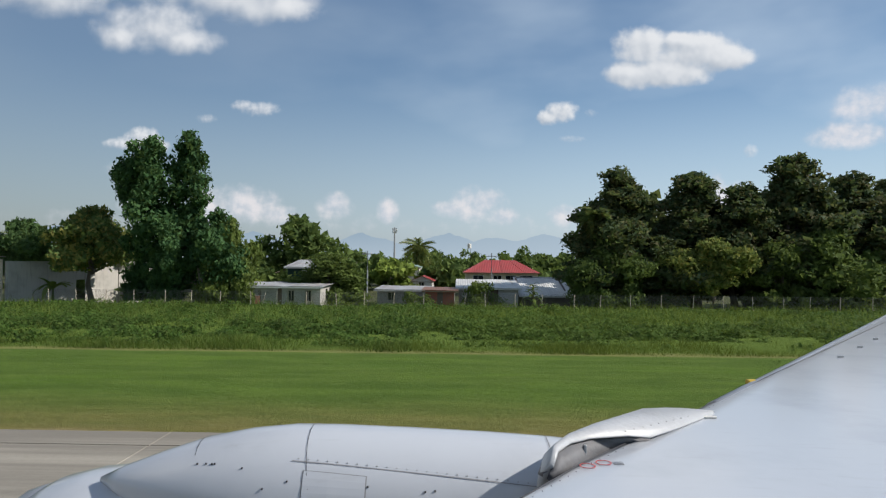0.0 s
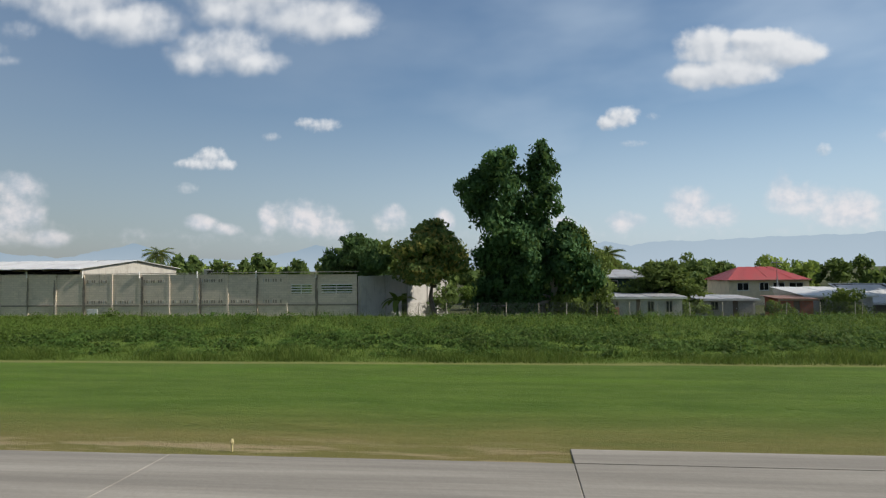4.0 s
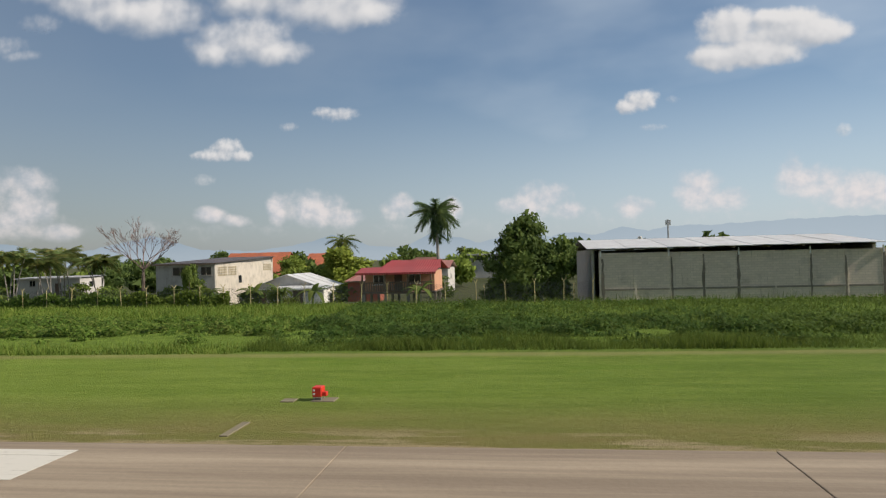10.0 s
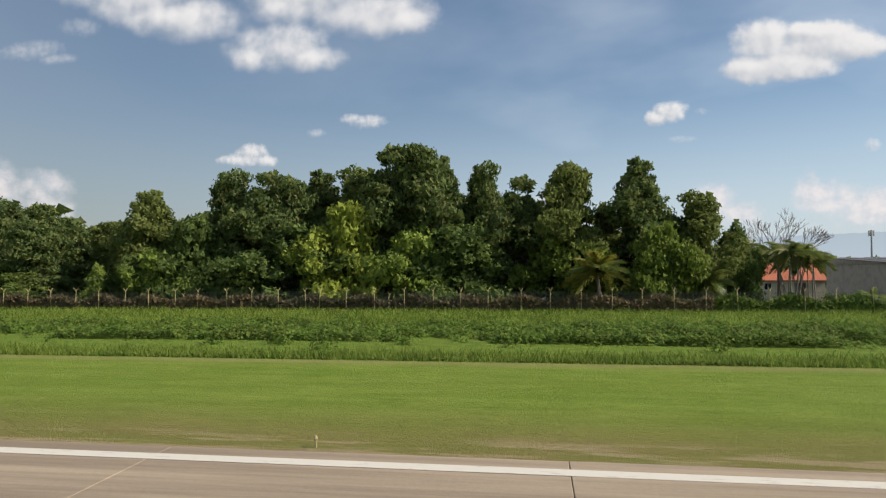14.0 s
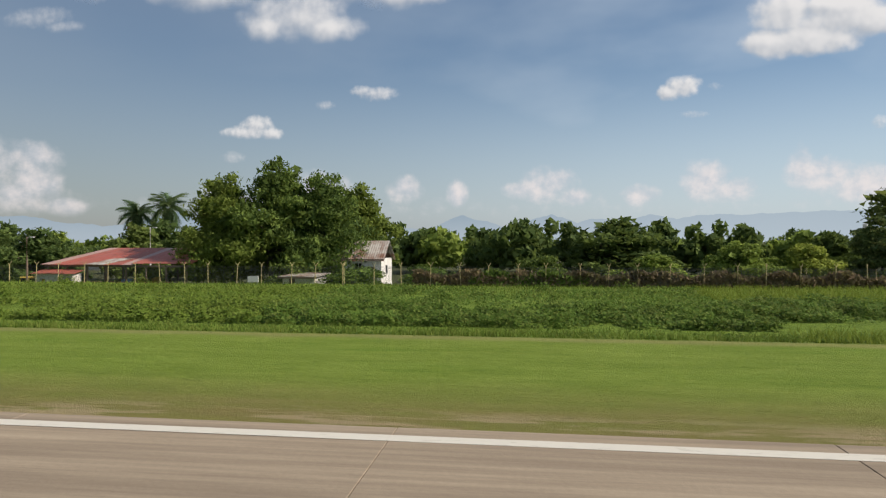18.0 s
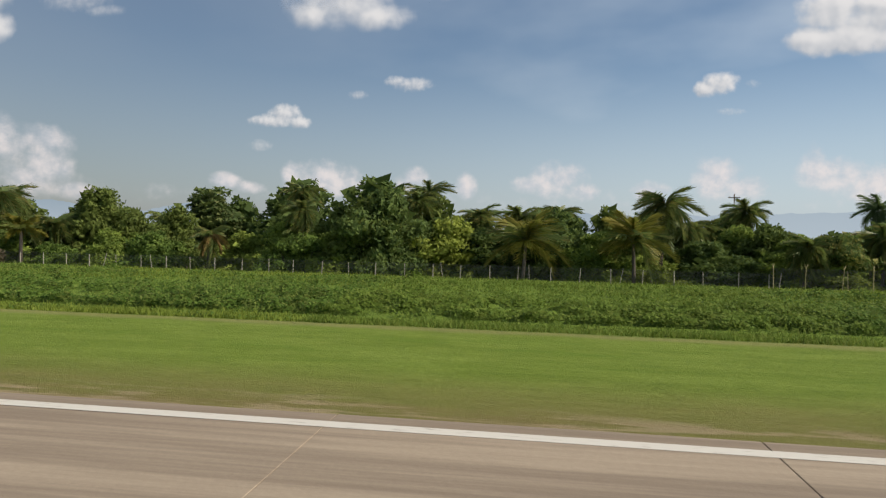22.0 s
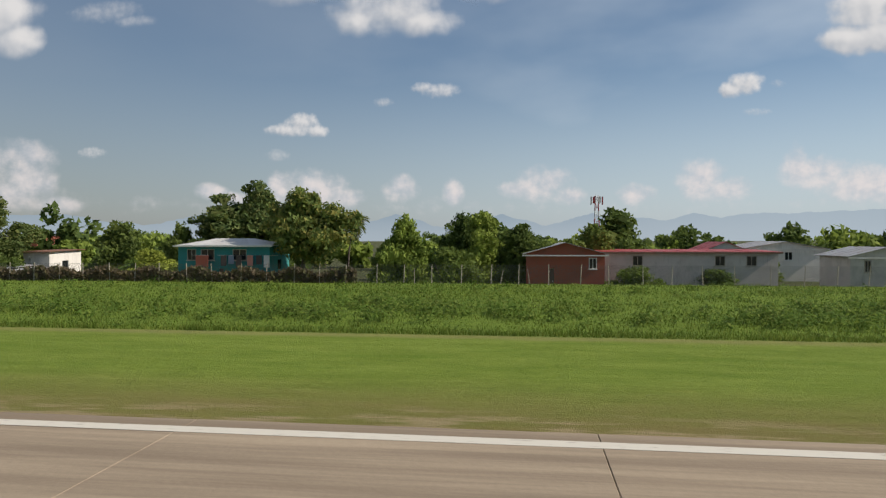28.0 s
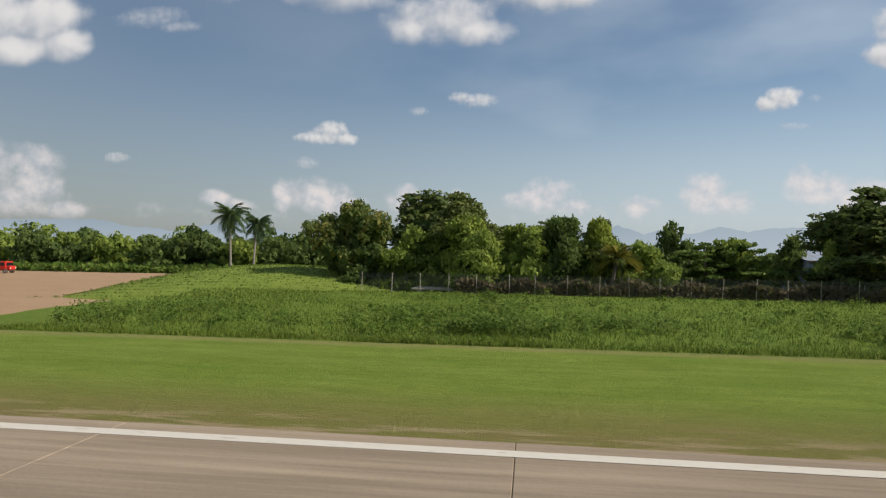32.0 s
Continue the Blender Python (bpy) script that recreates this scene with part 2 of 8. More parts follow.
def box_into(bm, x0, x1, y0, y1, z0, z1, bevel=0.0):
    g = bmesh.ops.create_cube(bm, size=1.0, matrix=Matrix.LocRotScale(((x0 + x1) / 2, (y0 + y1) / 2, (z0 + z1) / 2), None, (abs(x1 - x0), abs(y1 - y0), abs(z1 - z0))))
    if bevel:
        es = list({e for v in g["verts"] for e in v.link_edges})
        bmesh.ops.bevel(bm, geom=es, offset=bevel, segments=1, affect="EDGES")
    return bm


def box(x0, x1, y0, y1, z0, z1, bevel=0.0):
    return box_into(bmesh.new(), x0, x1, y0, y1, z0, z1, bevel)


def tube(points, radii, sides=8):
    """A bent, tapered tube through the points."""
    bm, rings = bmesh.new(), []
    for i, p in enumerate(points):
        a, b = Vector(points[max(i - 1, 0)]), Vector(points[min(i + 1, len(points) - 1)])
        q = (b - a).to_track_quat("Z", "X")
        rings.append([bm.verts.new(Vector(p) + q @ Vector((radii[i] * math.cos(2 * math.pi * k / sides), radii[i] * math.sin(2 * math.pi * k / sides), 0))) for k in range(sides)])
    for r, s in zip(rings, rings[1:]):
        for k in range(sides):
            bm.faces.new((r[k], r[(k + 1) % sides], s[(k + 1) % sides], s[k]))
    bm.faces.new(rings[0][::-1])
    bm.faces.new(rings[-1])
    return bm


def joined(*bms):
    out = bmesh.new()
    for b in bms:
        me = bpy.data.meshes.new("tmp")
        b.to_mesh(me)
        b.free()
        out.from_mesh(me)
        bpy.data.meshes.remove(me)
    return out


def leaf_cloud(rs, centres, outward, length, width, droop=0.25):
    """Pointed leaf sprays at the centres, facing outwards with scatter."""
    n = len(centres)
    d = outward + rs.normal(0, 0.55, (n, 3))
    d /= np.linalg.norm(d, axis=1, keepdims=True) + 1e-9
    t = np.cross(d, rs.normal(0, 1, (n, 3)))
    t /= np.linalg.norm(t, axis=1, keepdims=True) + 1e-9
    s = np.cross(d, t)
    L = (length * rs.uniform(0.6, 1.4, n))[:, None]
    W = (width * rs.uniform(0.6, 1.4, n))[:, None]
    root = centres - t * L / 2
    e = centres + t * L / 2 - np.array([0, 0, droop]) * L
    v = np.stack([root - s * W / 2, e, root + s * W / 2], 1).reshape(-1, 3)
    return v, np.arange(n * 3).reshape(-1, 3)


# kind: height, width, crown base (share), lobes, leaf clusters, leaf length, leaf width, trunks
TREES = {
    "tall": (11.0, 6.0, 0.13, 44, 21000, 0.27, 0.22, 2),
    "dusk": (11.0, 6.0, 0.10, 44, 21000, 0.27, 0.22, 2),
    "giant": (12.0, 9.2, 0.10, 46, 34000, 0.28, 0.23, 3),
    "mango": (6.5, 5.5, 0.08, 26, 11500, 0.26, 0.21, 1),
    "shade": (6.5, 5.5, 0.36, 26, 11500, 0.26, 0.21, 1),
    "light": (5.5, 5.5, 0.03, 26, 13000, 0.25, 0.20, 1),
    "flower": (7.0, 6.0, 0.34, 26, 12500, 0.26, 0.21, 1),
    "ficus": (10.0, 8.0, 0.08, 56, 26000, 0.28, 0.17, 2),
    "bush": (2.6, 3.0, 0.0, 9, 2600, 0.20, 0.14, 1),
    "layer": (6.0, 5.0, 0.14, 0, 9500, 0.24, 0.17, 1),
    "vine": (4.5, 4.8, 0.0, 16, 6500, 0.22, 0.18, 1),
}
LABELS = {
    "tall": ("tall broadleaf tree with a ragged dark green crown", "tree"),
    "dusk": ("tall tree, rusty brown tips, shade put into its dark leaves", "tree"),
    "giant": ("very tall tree with forked pale trunks and a dense green crown", "tree"),
    "mango": ("round dark green broadleaf tree in the town", "tree"),
    "shade": ("dark green tree whose crown overhangs a concrete wall", "tree"),
    "light": ("fresh light green leafy tree behind the fence", "tree"),
    "flower": ("broadleaf tree with yellowish blossom in its crown", "tree"),
    "ficus": ("wide spreading fig tree with feathery sunlit leaves", "tree"),
    "bush": ("low bright green bush beside the fence", "bush"),
    "layer": ("tree with leaves in flat storeys, almond tree", "tree"),
    "vine": ("mound of shrub overgrown by green vines", "bush"),
}


# lobes of the one very tall tree: x, y, z, radius
GIANT = ((-3.7, -0.8, 10.0, 1.6), (-5.2, 0.5, 8.8, 2.0), (-3.1, -0.3, 8.3, 2.0), (-5.3, 0.5, 7.4, 1.4), (-1.0, -0.4, 10.8, 1.1), (-0.7, 0.2, 9.5, 1.4),
         (-0.4, -0.1, 8.0, 1.3), (-1.8, 0.9, 6.8, 1.7), (-3.7, -0.8, 5.9, 2.0), (-1.7, 0.5, 5.3, 2.0), (-4.5, -0.3, 4.5, 1.5), (-3.7, 0.9, 3.2, 2.2),
         (-2.1, -0.8, 3.7, 1.7), (-4.5, 0.5, 2.0, 1.6), (-1.9, -0.3, 2.2, 1.5), (1.3, 0.5, 5.8, 1.1), (0.9, -0.8, 4.4, 1.7), (-0.4, 0.2, 4.6, 1.4),
         (1.7, -0.3, 2.9, 2.0), (0.3, 0.9, 2.8, 1.5), (2.4, -0.4, 3.4, 1.4), (-5.1, 0.2, 1.3, 1.0), (-2.8, -0.1, 1.5, 1.3), (1.3, 0.5, 1.6, 0.9))


def build_tree(kind, seed, far=False):
    H, W, base, lobes, count, ll, lw, trunks = TREES[kind]
    count = int(count * 0.85)
    if far:
        count, ll, lw = int(count * 0.40), ll * 1.35, lw * 1.45
    rs = np.random.RandomState(seed * 17 + len(kind) * 5 + ord(kind[0]))
    root = new({"bush": "bush", "vine": "bush"}.get(kind, "tree"))
    tagged(root, LABELS[kind][0], LABELS[kind][1])
    z0 = H * base
    if kind == "layer":
        C, R = [], []
        for i in range(8):
            s = (i + rs.uniform(0.0, 0.35)) / 7.4
            r = W / 2 * (1.08 - 0.72 * s ** 1.4) * rs.uniform(0.72, 1.12)
            z = z0 + (H - z0) * (0.06 + 0.92 * s)
            for k in range(6):
                a = k * 1.05 + i * 0.7 + rs.normal(0, 0.35)
                q = r * rs.uniform(0.3, 0.95)
                k = r * rs.uniform(0.20, 0.36)
                C.append((q * math.cos(a), q * math.sin(a), z + 0.07 * q + rs.normal(0, 0.10)))
                R.append((k, k, H * rs.uniform(0.014, 0.032)))
            C.append((0, 0, z))
            R.append((r * 0.32, r * 0.32, H * 0.03))
        C, R = np.array(C), np.array(R)
    else:
        if kind == "giant":
            big = GIANT
        else:
            big = []
            slim = kind in ("tall", "dusk")
            n = max(3, lobes // 3)
            for i in range(n):
                s = (i + 0.5) / n + rs.normal(0, 0.07)
                s = min(max(s, 0.0), 1.0)
                fat = math.sin(math.pi * min(1, 0.22 + 0.70 * s)) ** (0.5 if slim else 0.75)
                if kind in ("bush", "vine"):
                    fat, s = math.sqrt(max(0.05, 1 - s * s * 0.9)), s * 0.8
                a = i * 2.4 + rs.normal(0, 0.5)
                q = rs.uniform(0.35, 1.0) if s < 0.65 else rs.uniform(0.1, 0.6) if s < 0.82 else rs.uniform(0, 0.25)
                rad = W * rs.uniform(0.16, 0.26) * (0.75 if s > 0.8 else 1.0)
                r = max(0.0, W / 2 * fat - rad * 0.8) * q
                big.append((r * math.cos(a), r * math.sin(a), z0 + rad * 0.7 + (H - z0 - rad * 1.5) * s, rad))
            if kind in ("mango", "light"):
                big += [(0.27 * W * math.cos(a), 0.27 * W * math.sin(a), z0 + 0.13 * H, 0.17 * W) for a in (0.3, 1.3, 2.5, 3.6, 4.5, 5.5)]
            if kind not in ("bush", "vine"):
                big += [(0.0, 0.0, z0 + (H - z0) * s, W * 0.19) for s in (0.4, 0.58, 0.76)]
        C, R = [], []
        for x, y, z, rad in big:
            for _ in range(11):
                d = rs.normal(0, 1, 3) + (0, 0, 0.25)
                d /= np.linalg.norm(d)
                k = rad * rs.uniform(0.26, 0.46)
                q = (rad - k * 0.6) * rs.uniform(0.75, 1.12)
                C.append((x + d[0] * q, y + d[1] * q, z + d[2] * q))
                R.append((k, k, k * rs.uniform(0.75, 1.0)))
            C.append((x, y, z))
            R.append((rad * 0.8, rad * 0.8, rad * 0.8))
        C, R = np.array(C), np.array(R)
    w = R[:, 0] ** 2
    pick = rs.choice(len(C), count, p=w / w.sum())
    d = rs.normal(0, 1, (count, 3))
    d /= np.linalg.norm(d, axis=1, keepdims=True)
    rad = rs.uniform(0.5, 1.0, count)[:, None] ** 0.5 * (1 + 0.13 * rs.normal(0, 1, (count, 1)))
    p = C[pick] + d * R[pick] * rad
    if kind != "layer":
        low = z0 * 0.6
        p[:, 2] = low + (p[:, 2] - low) * (H - low) / (np.percentile(p[:, 2], 99.6) - low)
        if kind != "giant":
            p[:, :2] *= W / (np.percentile(p[:, 0], 99) - np.percentile(p[:, 0], 1))
    keep = p[:, 2] > (0.05 if kind in ("bush", "vine") else z0 * 0.75)
    v, f = leaf_cloud(rs, p[keep], d[keep], ll, lw)
    if kind not in ("layer", "bush"):
        q = rs.choice(len(p), count // 14)
        heart = p[q] - d[q] * R[pick][q] * rs.uniform(0.45, 0.9, (len(q), 1))
        v2, f2 = leaf_cloud(rs, heart[heart[:, 2] > z0], d[q][heart[:, 2] > z0], ll * 2.6, lw * 2.6)
        v, f = np.concatenate([v, v2]), np.concatenate([f, f2 + len(v)])
    sub("crown", mesh_of("crown", v, f, [LEAF[kind]]), root)
    if kind not in ("bush", "vine"):
        tr = 0.028 * H if trunks == 1 else 0.019 * H if kind == "giant" else 0.021 * H
        limbs = []
        for k in range(trunks):
            a = (2.6, 0.25, 2.3)[k] if kind == "giant" else k * 2.2 + rs.uniform(0, 1)
            off = 0.0 if trunks == 1 else 0.5 if kind == "giant" else 0.45
            lean = W * (0.05 + 0.07 * k) * (1.0)
            pts = [(off * math.cos(a) * k, off * math.sin(a) * k, -0.25)]
            for s in (0.12, 0.3, 0.55, 0.8):
                pts.append((off * math.cos(a) * k + lean * s * math.cos(a) + rs.normal(0, 0.06), off * math.sin(a) * k + lean * s * math.sin(a) + rs.normal(0, 0.06), H * s * (0.72 if kind == "giant" else 0.85)))
            limbs.append(tube(pts, [tr * 1.35, tr, tr * 0.8, tr * 0.5, tr * 0.2], 8))
        for k in rs.choice(len(C), 7):
            st = Vector((rs.normal(0, 0.05), rs.normal(0, 0.05), H * rs.uniform(max(base, 0.12), 0.4)))
            en = Vector(C[k].tolist())
            limbs.append(tube([st, st.lerp(en, 0.5) + Vector((0, 0, -0.15)), en], [tr * 0.5, tr * 0.33, tr * 0.12], 6))
        part("trunk", joined(*limbs), PALE if kind == "giant" else BARK, root)
    else:
        for k in range(3):
            a = k * 2.1 + seed
            part("stem", tube([(0.1 * math.cos(a), 0.1 * math.sin(a), -0.15), (0.2 * W * math.cos(a), 0.2 * W * math.sin(a), H * 0.4), (0.3 * W * math.cos(a), 0.3 * W * math.sin(a), H * 0.7)], [0.05, 0.04, 0.015], 6), BARK, root)
    return root


stock, used = {}, {}


def plant(kind, x, y, h, w, z=None, turn=None):
    n = used[kind] = used.get(kind, 0) + 1
    z = bank(y) - 0.1 if z is None else z
    seeds = {"giant": 1, "ficus": 2, "layer": 2, "vine": 2, "dusk": 3}.get(kind, 4)
    far = y > 57
    key = (kind, n % (2 if far else seeds), far)
    H, W = TREES[kind][:2]
    m = pose(x, y, z, 0, 0, 0 if kind == "giant" else (n * 137) % 360 if turn is None else turn) @ Matrix.Diagonal((w / W, w / W, h / H, 1))
    if key not in stock:
        stock[key] = build_tree(kind, key[1], far)
        stock[key].matrix_basis = m
        return stock[key]
    ob = stock[key].copy()
    scene.collection.objects.link(ob)
    for c in stock[key].children:
        q = c.copy()
        scene.collection.objects.link(q)
        q.parent = ob
    ob.matrix_basis = m
    return ob


def plant_trees(kind, rows):
    for x, y, h, w in rows:
        h *= 1.0 if kind in ("tall", "giant", "ficus") else 0.94 + 0.07 * math.sin(x * 1.9)
        w *= 1.16 if kind == "ficus" else 1.0
        if y > 78:
            far_rows.append((kind, x, y, h, w * 1.1))
        else:
            plant(kind, x, y, h, w * 1.1)


def plant_woods(rows):
    """All far trees in one mesh for each leaf kind: too far to tell apart."""
    forms = {}
    for q, (kind, x, y, h, w) in enumerate(rows):
        key = (kind, q % 3)
        if key not in forms:
            H, W, base, lobes = TREES[kind][:4]
            rs = np.random.RandomState(q + 40)
            n, L = 760, 16
            c = rs.uniform(-1, 1, (L, 3)) * (0.36, 0.36, 0.38) + (0, 0, 0.50)
            pick = rs.randint(0, L, n)
            d = rs.normal(0, 1, (n, 3))
            d /= np.linalg.norm(d, axis=1, keepdims=True)
            forms[key] = (c[pick] + d * (0.16, 0.16, 0.15) * rs.uniform(0.6, 1.05, (n, 1)), d)
        p, d = forms[key]
        rs = np.random.RandomState(q)
        v, f = leaf_cloud(rs, p * (w, w, h) + (x, y, bank(y) - 0.2), d, 0.95, 0.75)
        woods.setdefault(kind, []).append(v)
    for kind, vs in woods.items():
        v = np.concatenate(vs)
        tagged(new("far_woods", mesh_of("far_woods", v, np.arange(len(v)).reshape(-1, 3), [LEAF[kind]])), "far green treetops behind the town", "trees", kind="stuff")


far_rows, woods = [], {}


# ---- palms ----


def frond_mesh(name, length, droop, seed, mat, leaflet=0.66, wide=0.052):
    """A feather frond: an arching rib with two rows of hanging leaflets."""
    rs = np.random.RandomState(seed)
    n, V, F = 50, [], []
    pts = []
    for i in range(n + 1):
        s = i / n
        pts.append(np.array([length * (s - 0.20 * droop * s * s), 0, length * (0.50 * s - (0.62 + 0.80 * droop) * s * s)]))
    for i in range(n):
        a, b = pts[i], pts[i + 1]
        w = 0.034 * (1 - i / n) + 0.006
        k = len(V)
        V += [a + (0, -w, 0), a + (0, w, 0), b]
        F.append((k, k + 1, k + 2))
        if i > 4:
            s = i / n
            L = leaflet * length * 0.62 * math.sin(math.pi * min(0.96, 0.16 + 0.80 * s)) ** 0.8 + 0.05
            for side in (-1, 1):
                k = len(V)
                dx, hang = 0.45 + 0.4 * s + 0.15 * rs.uniform(), 0.35 + 0.95 * rs.uniform()
                tip = a + np.array([L * dx, side * L * 0.72, -L * hang])
                V += [a - (wide, 0, 0), a + (wide, 0, 0.004), tip]
                F.append((k, k + 1, k + 2))
    return mesh_of(name, V, F, [mat])


PALM_LABEL = {
    "coconut": "coconut palm with a slim bent trunk and drooping fronds",
    "coconutlow": "stout coconut palm with wide yellow-green fronds",
    "royal": "royal palm with a smooth pale trunk and feathery crown",
    "young": "young palm with arching yellow-green fronds near the ground",
    "areca": "clump of thin areca palms with light stems",
    "dry": "palm with hanging dry brown fronds",
}
fronds = {}


def plant_palms(kind, rows):
    for i, (x, y, h, w) in enumerate(rows):
        rs = np.random.RandomState(int(abs(x) * 7 + y))
        root = tagged(new("palm_tree"), PALM_LABEL[kind], "palm")
        root.matrix_basis = pose(x, y, bank(y) - 0.05, 0, 0, rs.uniform(0, 360))
        L = max(w * (0.55 if kind in ("coconut", "coconutlow") else 0.52), 1.2)
        key = (kind, round(L * 2) / 2)
        if key not in fronds:
            Lq = key[1]
            mats = {"young": ("gold", "frond"), "dry": ("straw", "frond"), "coconutlow": ("frond", "gold"), "royal": ("plume", "plume")}.get(kind, ("frond", "frond"))
            fronds[key] = [frond_mesh("frond", Lq, dr, int(Lq * 10) + k, LEAF[mats[k % 2]]) for k, dr in enumerate((0.25, 0.6, 1.0, 1.5))]
        low = kind in ("young", "areca")
        top = h - L * (0.66 if not low else 0.55)
        top = max(top, 0.35)
        stems = 1 if kind != "areca" else 5
        for s in range(stems):
            bend = rs.normal(0, 0.05 if kind == "royal" else 0.09, 2) * top + (rs.normal(0, 0.7, 2) if stems > 1 else 0)
            foot = rs.normal(0, 0.35, 2) if stems > 1 else np.zeros(2)
            r = {"royal": 0.17, "coconut": 0.12, "coconutlow": 0.19, "young": 0.14, "areca": 0.05, "dry": 0.12}[kind]
            pts = [(foot[0] + bend[0] * q * q, foot[1] + bend[1] * q * q, -0.2 + (top + 0.2) * q) for q in (0, 0.1, 0.35, 0.7, 1.0)]
            part("trunk", tube(pts, [r * 1.5, r * 1.15, r, r * 0.9, r * 0.75], 8), PALE if kind in ("royal", "areca") else BARK, root)
            n = {"areca": 7, "young": 20, "royal": 30, "dry": 14}.get(kind, 30)
            for k in range(n):
                lay = k / n
                tilt = {"young": 74 - 62 * lay, "royal": 62 - 135 * lay, "areca": 45 - 40 * lay}.get(kind, 60 - 125 * lay)
                me = fronds[key][min(3, int(lay * 3.2) + (1 if kind in ("dry", "coconut", "coconutlow") else 0))]
                m = pose(*pts[-1]) @ pose(0, 0, 0, 0, -tilt + rs.normal(0, 6), k * 137.5 + rs.normal(0, 9))
                sub("frond", me, root, m @ Matrix.Scale(rs.uniform(0.85, 1.1) * (0.8 if stems > 1 else 1), 4))
            if kind == "royal":
                p = pts[-1]
                part("crownshaft", tube([(p[0], p[1], p[2] - 0.9), (p[0], p[1], p[2] - 0.4), (p[0], p[1], p[2] + 0.15)], [0.14, 0.16, 0.07], 8), LEAF["frond"], root, "smooth green crownshaft")

# ---- ground, runway, bank ----
FENCE = 44.2


def bank(y):
    """Height of the ground across the strip: flat field, shallow ditch, low bank with the fence on it."""
    for (a, za), (b, zb) in zip(PROFILE, PROFILE[1:]):
        if a <= y <= b:
            return za + (zb - za) * (y - a) / (b - a)
    return 0.0


PROFILE = ((-4900, 0.0), (10.0, 0.0), (23.4, 0.0), (25.0, -0.12), (27.5, 0.0), (31.0, 0.12), (38.0, 0.34), (42.0, 0.46), (45.0, 0.46), (47.0, -0.6), (4900, -0.6))


def rise(x):
    """How much higher or lower the bank stands along the run."""
    return float(np.interp(-x, (8, 60, 92, 135, 271, 382, 486, 700), (-0.26, -0.17, -0.09, 0.0, -0.05, 0.0, 0.0, 0.08)))


def ground_material():
    m, n, b = material("ground_grass", 0.95, 0.0, 0.1)
    p = where(n)
    s = n.add("ShaderNodeSeparateXYZ")
    n.link(p, s.inputs[0])
    wide = n.math("MULTIPLY", n.ramp(s.outputs[0], -85.0, -5.0, 0.0, 1.6), n.ramp(s.outputs[1], 18.0, 23.0))
    y = n.math("ADD", n.math("SUBTRACT", s.outputs[1], wide), n.math("MULTIPLY", n.math("SUBTRACT", n.noise(p, 0.35, 4), 0.5), 1.1))
    streak = n.noise(n.scaled(p, 0.22, 1.0, 1.0), 1.1, 6, 0.65)
    patch = n.noise(n.scaled(p, 0.5, 0.8, 1.0), 0.4, 6, 0.65)
    blade = n.noise(n.scaled(p, 1.6, 3.2, 3.0), 3.2, 8, 0.75)
    # shade over the start of the run is painted into darker grass colours
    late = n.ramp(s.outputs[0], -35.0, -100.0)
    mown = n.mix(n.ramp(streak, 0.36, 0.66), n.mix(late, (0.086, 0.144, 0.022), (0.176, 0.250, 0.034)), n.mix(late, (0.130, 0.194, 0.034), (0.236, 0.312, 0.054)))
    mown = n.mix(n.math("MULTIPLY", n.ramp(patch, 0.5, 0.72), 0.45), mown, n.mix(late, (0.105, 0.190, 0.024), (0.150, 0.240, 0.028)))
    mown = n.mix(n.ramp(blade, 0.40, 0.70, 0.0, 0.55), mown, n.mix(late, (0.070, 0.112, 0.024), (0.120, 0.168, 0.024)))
    dry = n.mix(blade, (0.178, 0.152, 0.050), (0.275, 0.222, 0.090))
    mott = n.noise(n.scaled(p, 0.75, 1.5, 1.0), 1.5, 9, 0.74)
    deep_green = n.noise(n.scaled(p, 0.25, 1.0, 1.0), 0.55, 5, 0.6)
    mown = n.mix(n.ramp(mott, 0.50, 0.70, 0.0, 0.40), mown, (0.095, 0.150, 0.016))
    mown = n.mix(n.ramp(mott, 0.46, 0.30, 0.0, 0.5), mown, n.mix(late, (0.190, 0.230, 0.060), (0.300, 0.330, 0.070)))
    mown = n.mix(n.math("MULTIPLY", n.ramp(deep_green, 0.5, 0.7), n.ramp(y, 15.0, 19.0, 0.0, 0.40)), mown, (0.120, 0.215, 0.018))
    near = n.ramp(y, 16.8, 12.0)
    mown = n.mix(n.math("MULTIPLY", near, n.ramp(streak, 0.25, 0.75, 0.55, 1.0)), mown, dry)
    sand = n.math("MULTIPLY", n.ramp(y, 13.4, 12.2), n.ramp(n.noise(n.scaled(p, 0.25, 1.4, 1.0), 1.3, 5, 0.6), 0.48, 0.6))
    mown = n.mix(n.math("MULTIPLY", sand, 0.75), mown, (0.40, 0.315, 0.185))
    edge = n.math("MULTIPLY", n.ramp(y, 22.3, 23.2), n.ramp(y, 24.6, 23.7))
    mown = n.mix(n.math("MULTIPLY", edge, 0.6), mown, (0.300, 0.262, 0.110))
    # bank grass carries the same painted shade near the start
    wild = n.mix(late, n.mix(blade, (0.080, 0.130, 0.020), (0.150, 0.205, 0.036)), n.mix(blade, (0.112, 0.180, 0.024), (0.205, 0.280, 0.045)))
    wild = n.mix(n.ramp(mott, 0.42, 0.62, 0.0, 0.4), wild, (0.066, 0.112, 0.016))
    town = n.mix(patch, (0.10, 0.085, 0.055), (0.075, 0.105, 0.030))
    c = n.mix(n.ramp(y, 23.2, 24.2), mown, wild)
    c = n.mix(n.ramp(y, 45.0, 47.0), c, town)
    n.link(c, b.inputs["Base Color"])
    bump(n, b, n.math("ADD", n.math("MULTIPLY", mott, 2.0), n.math("ADD", blade, streak)), 0.9, 0.09)
    return m


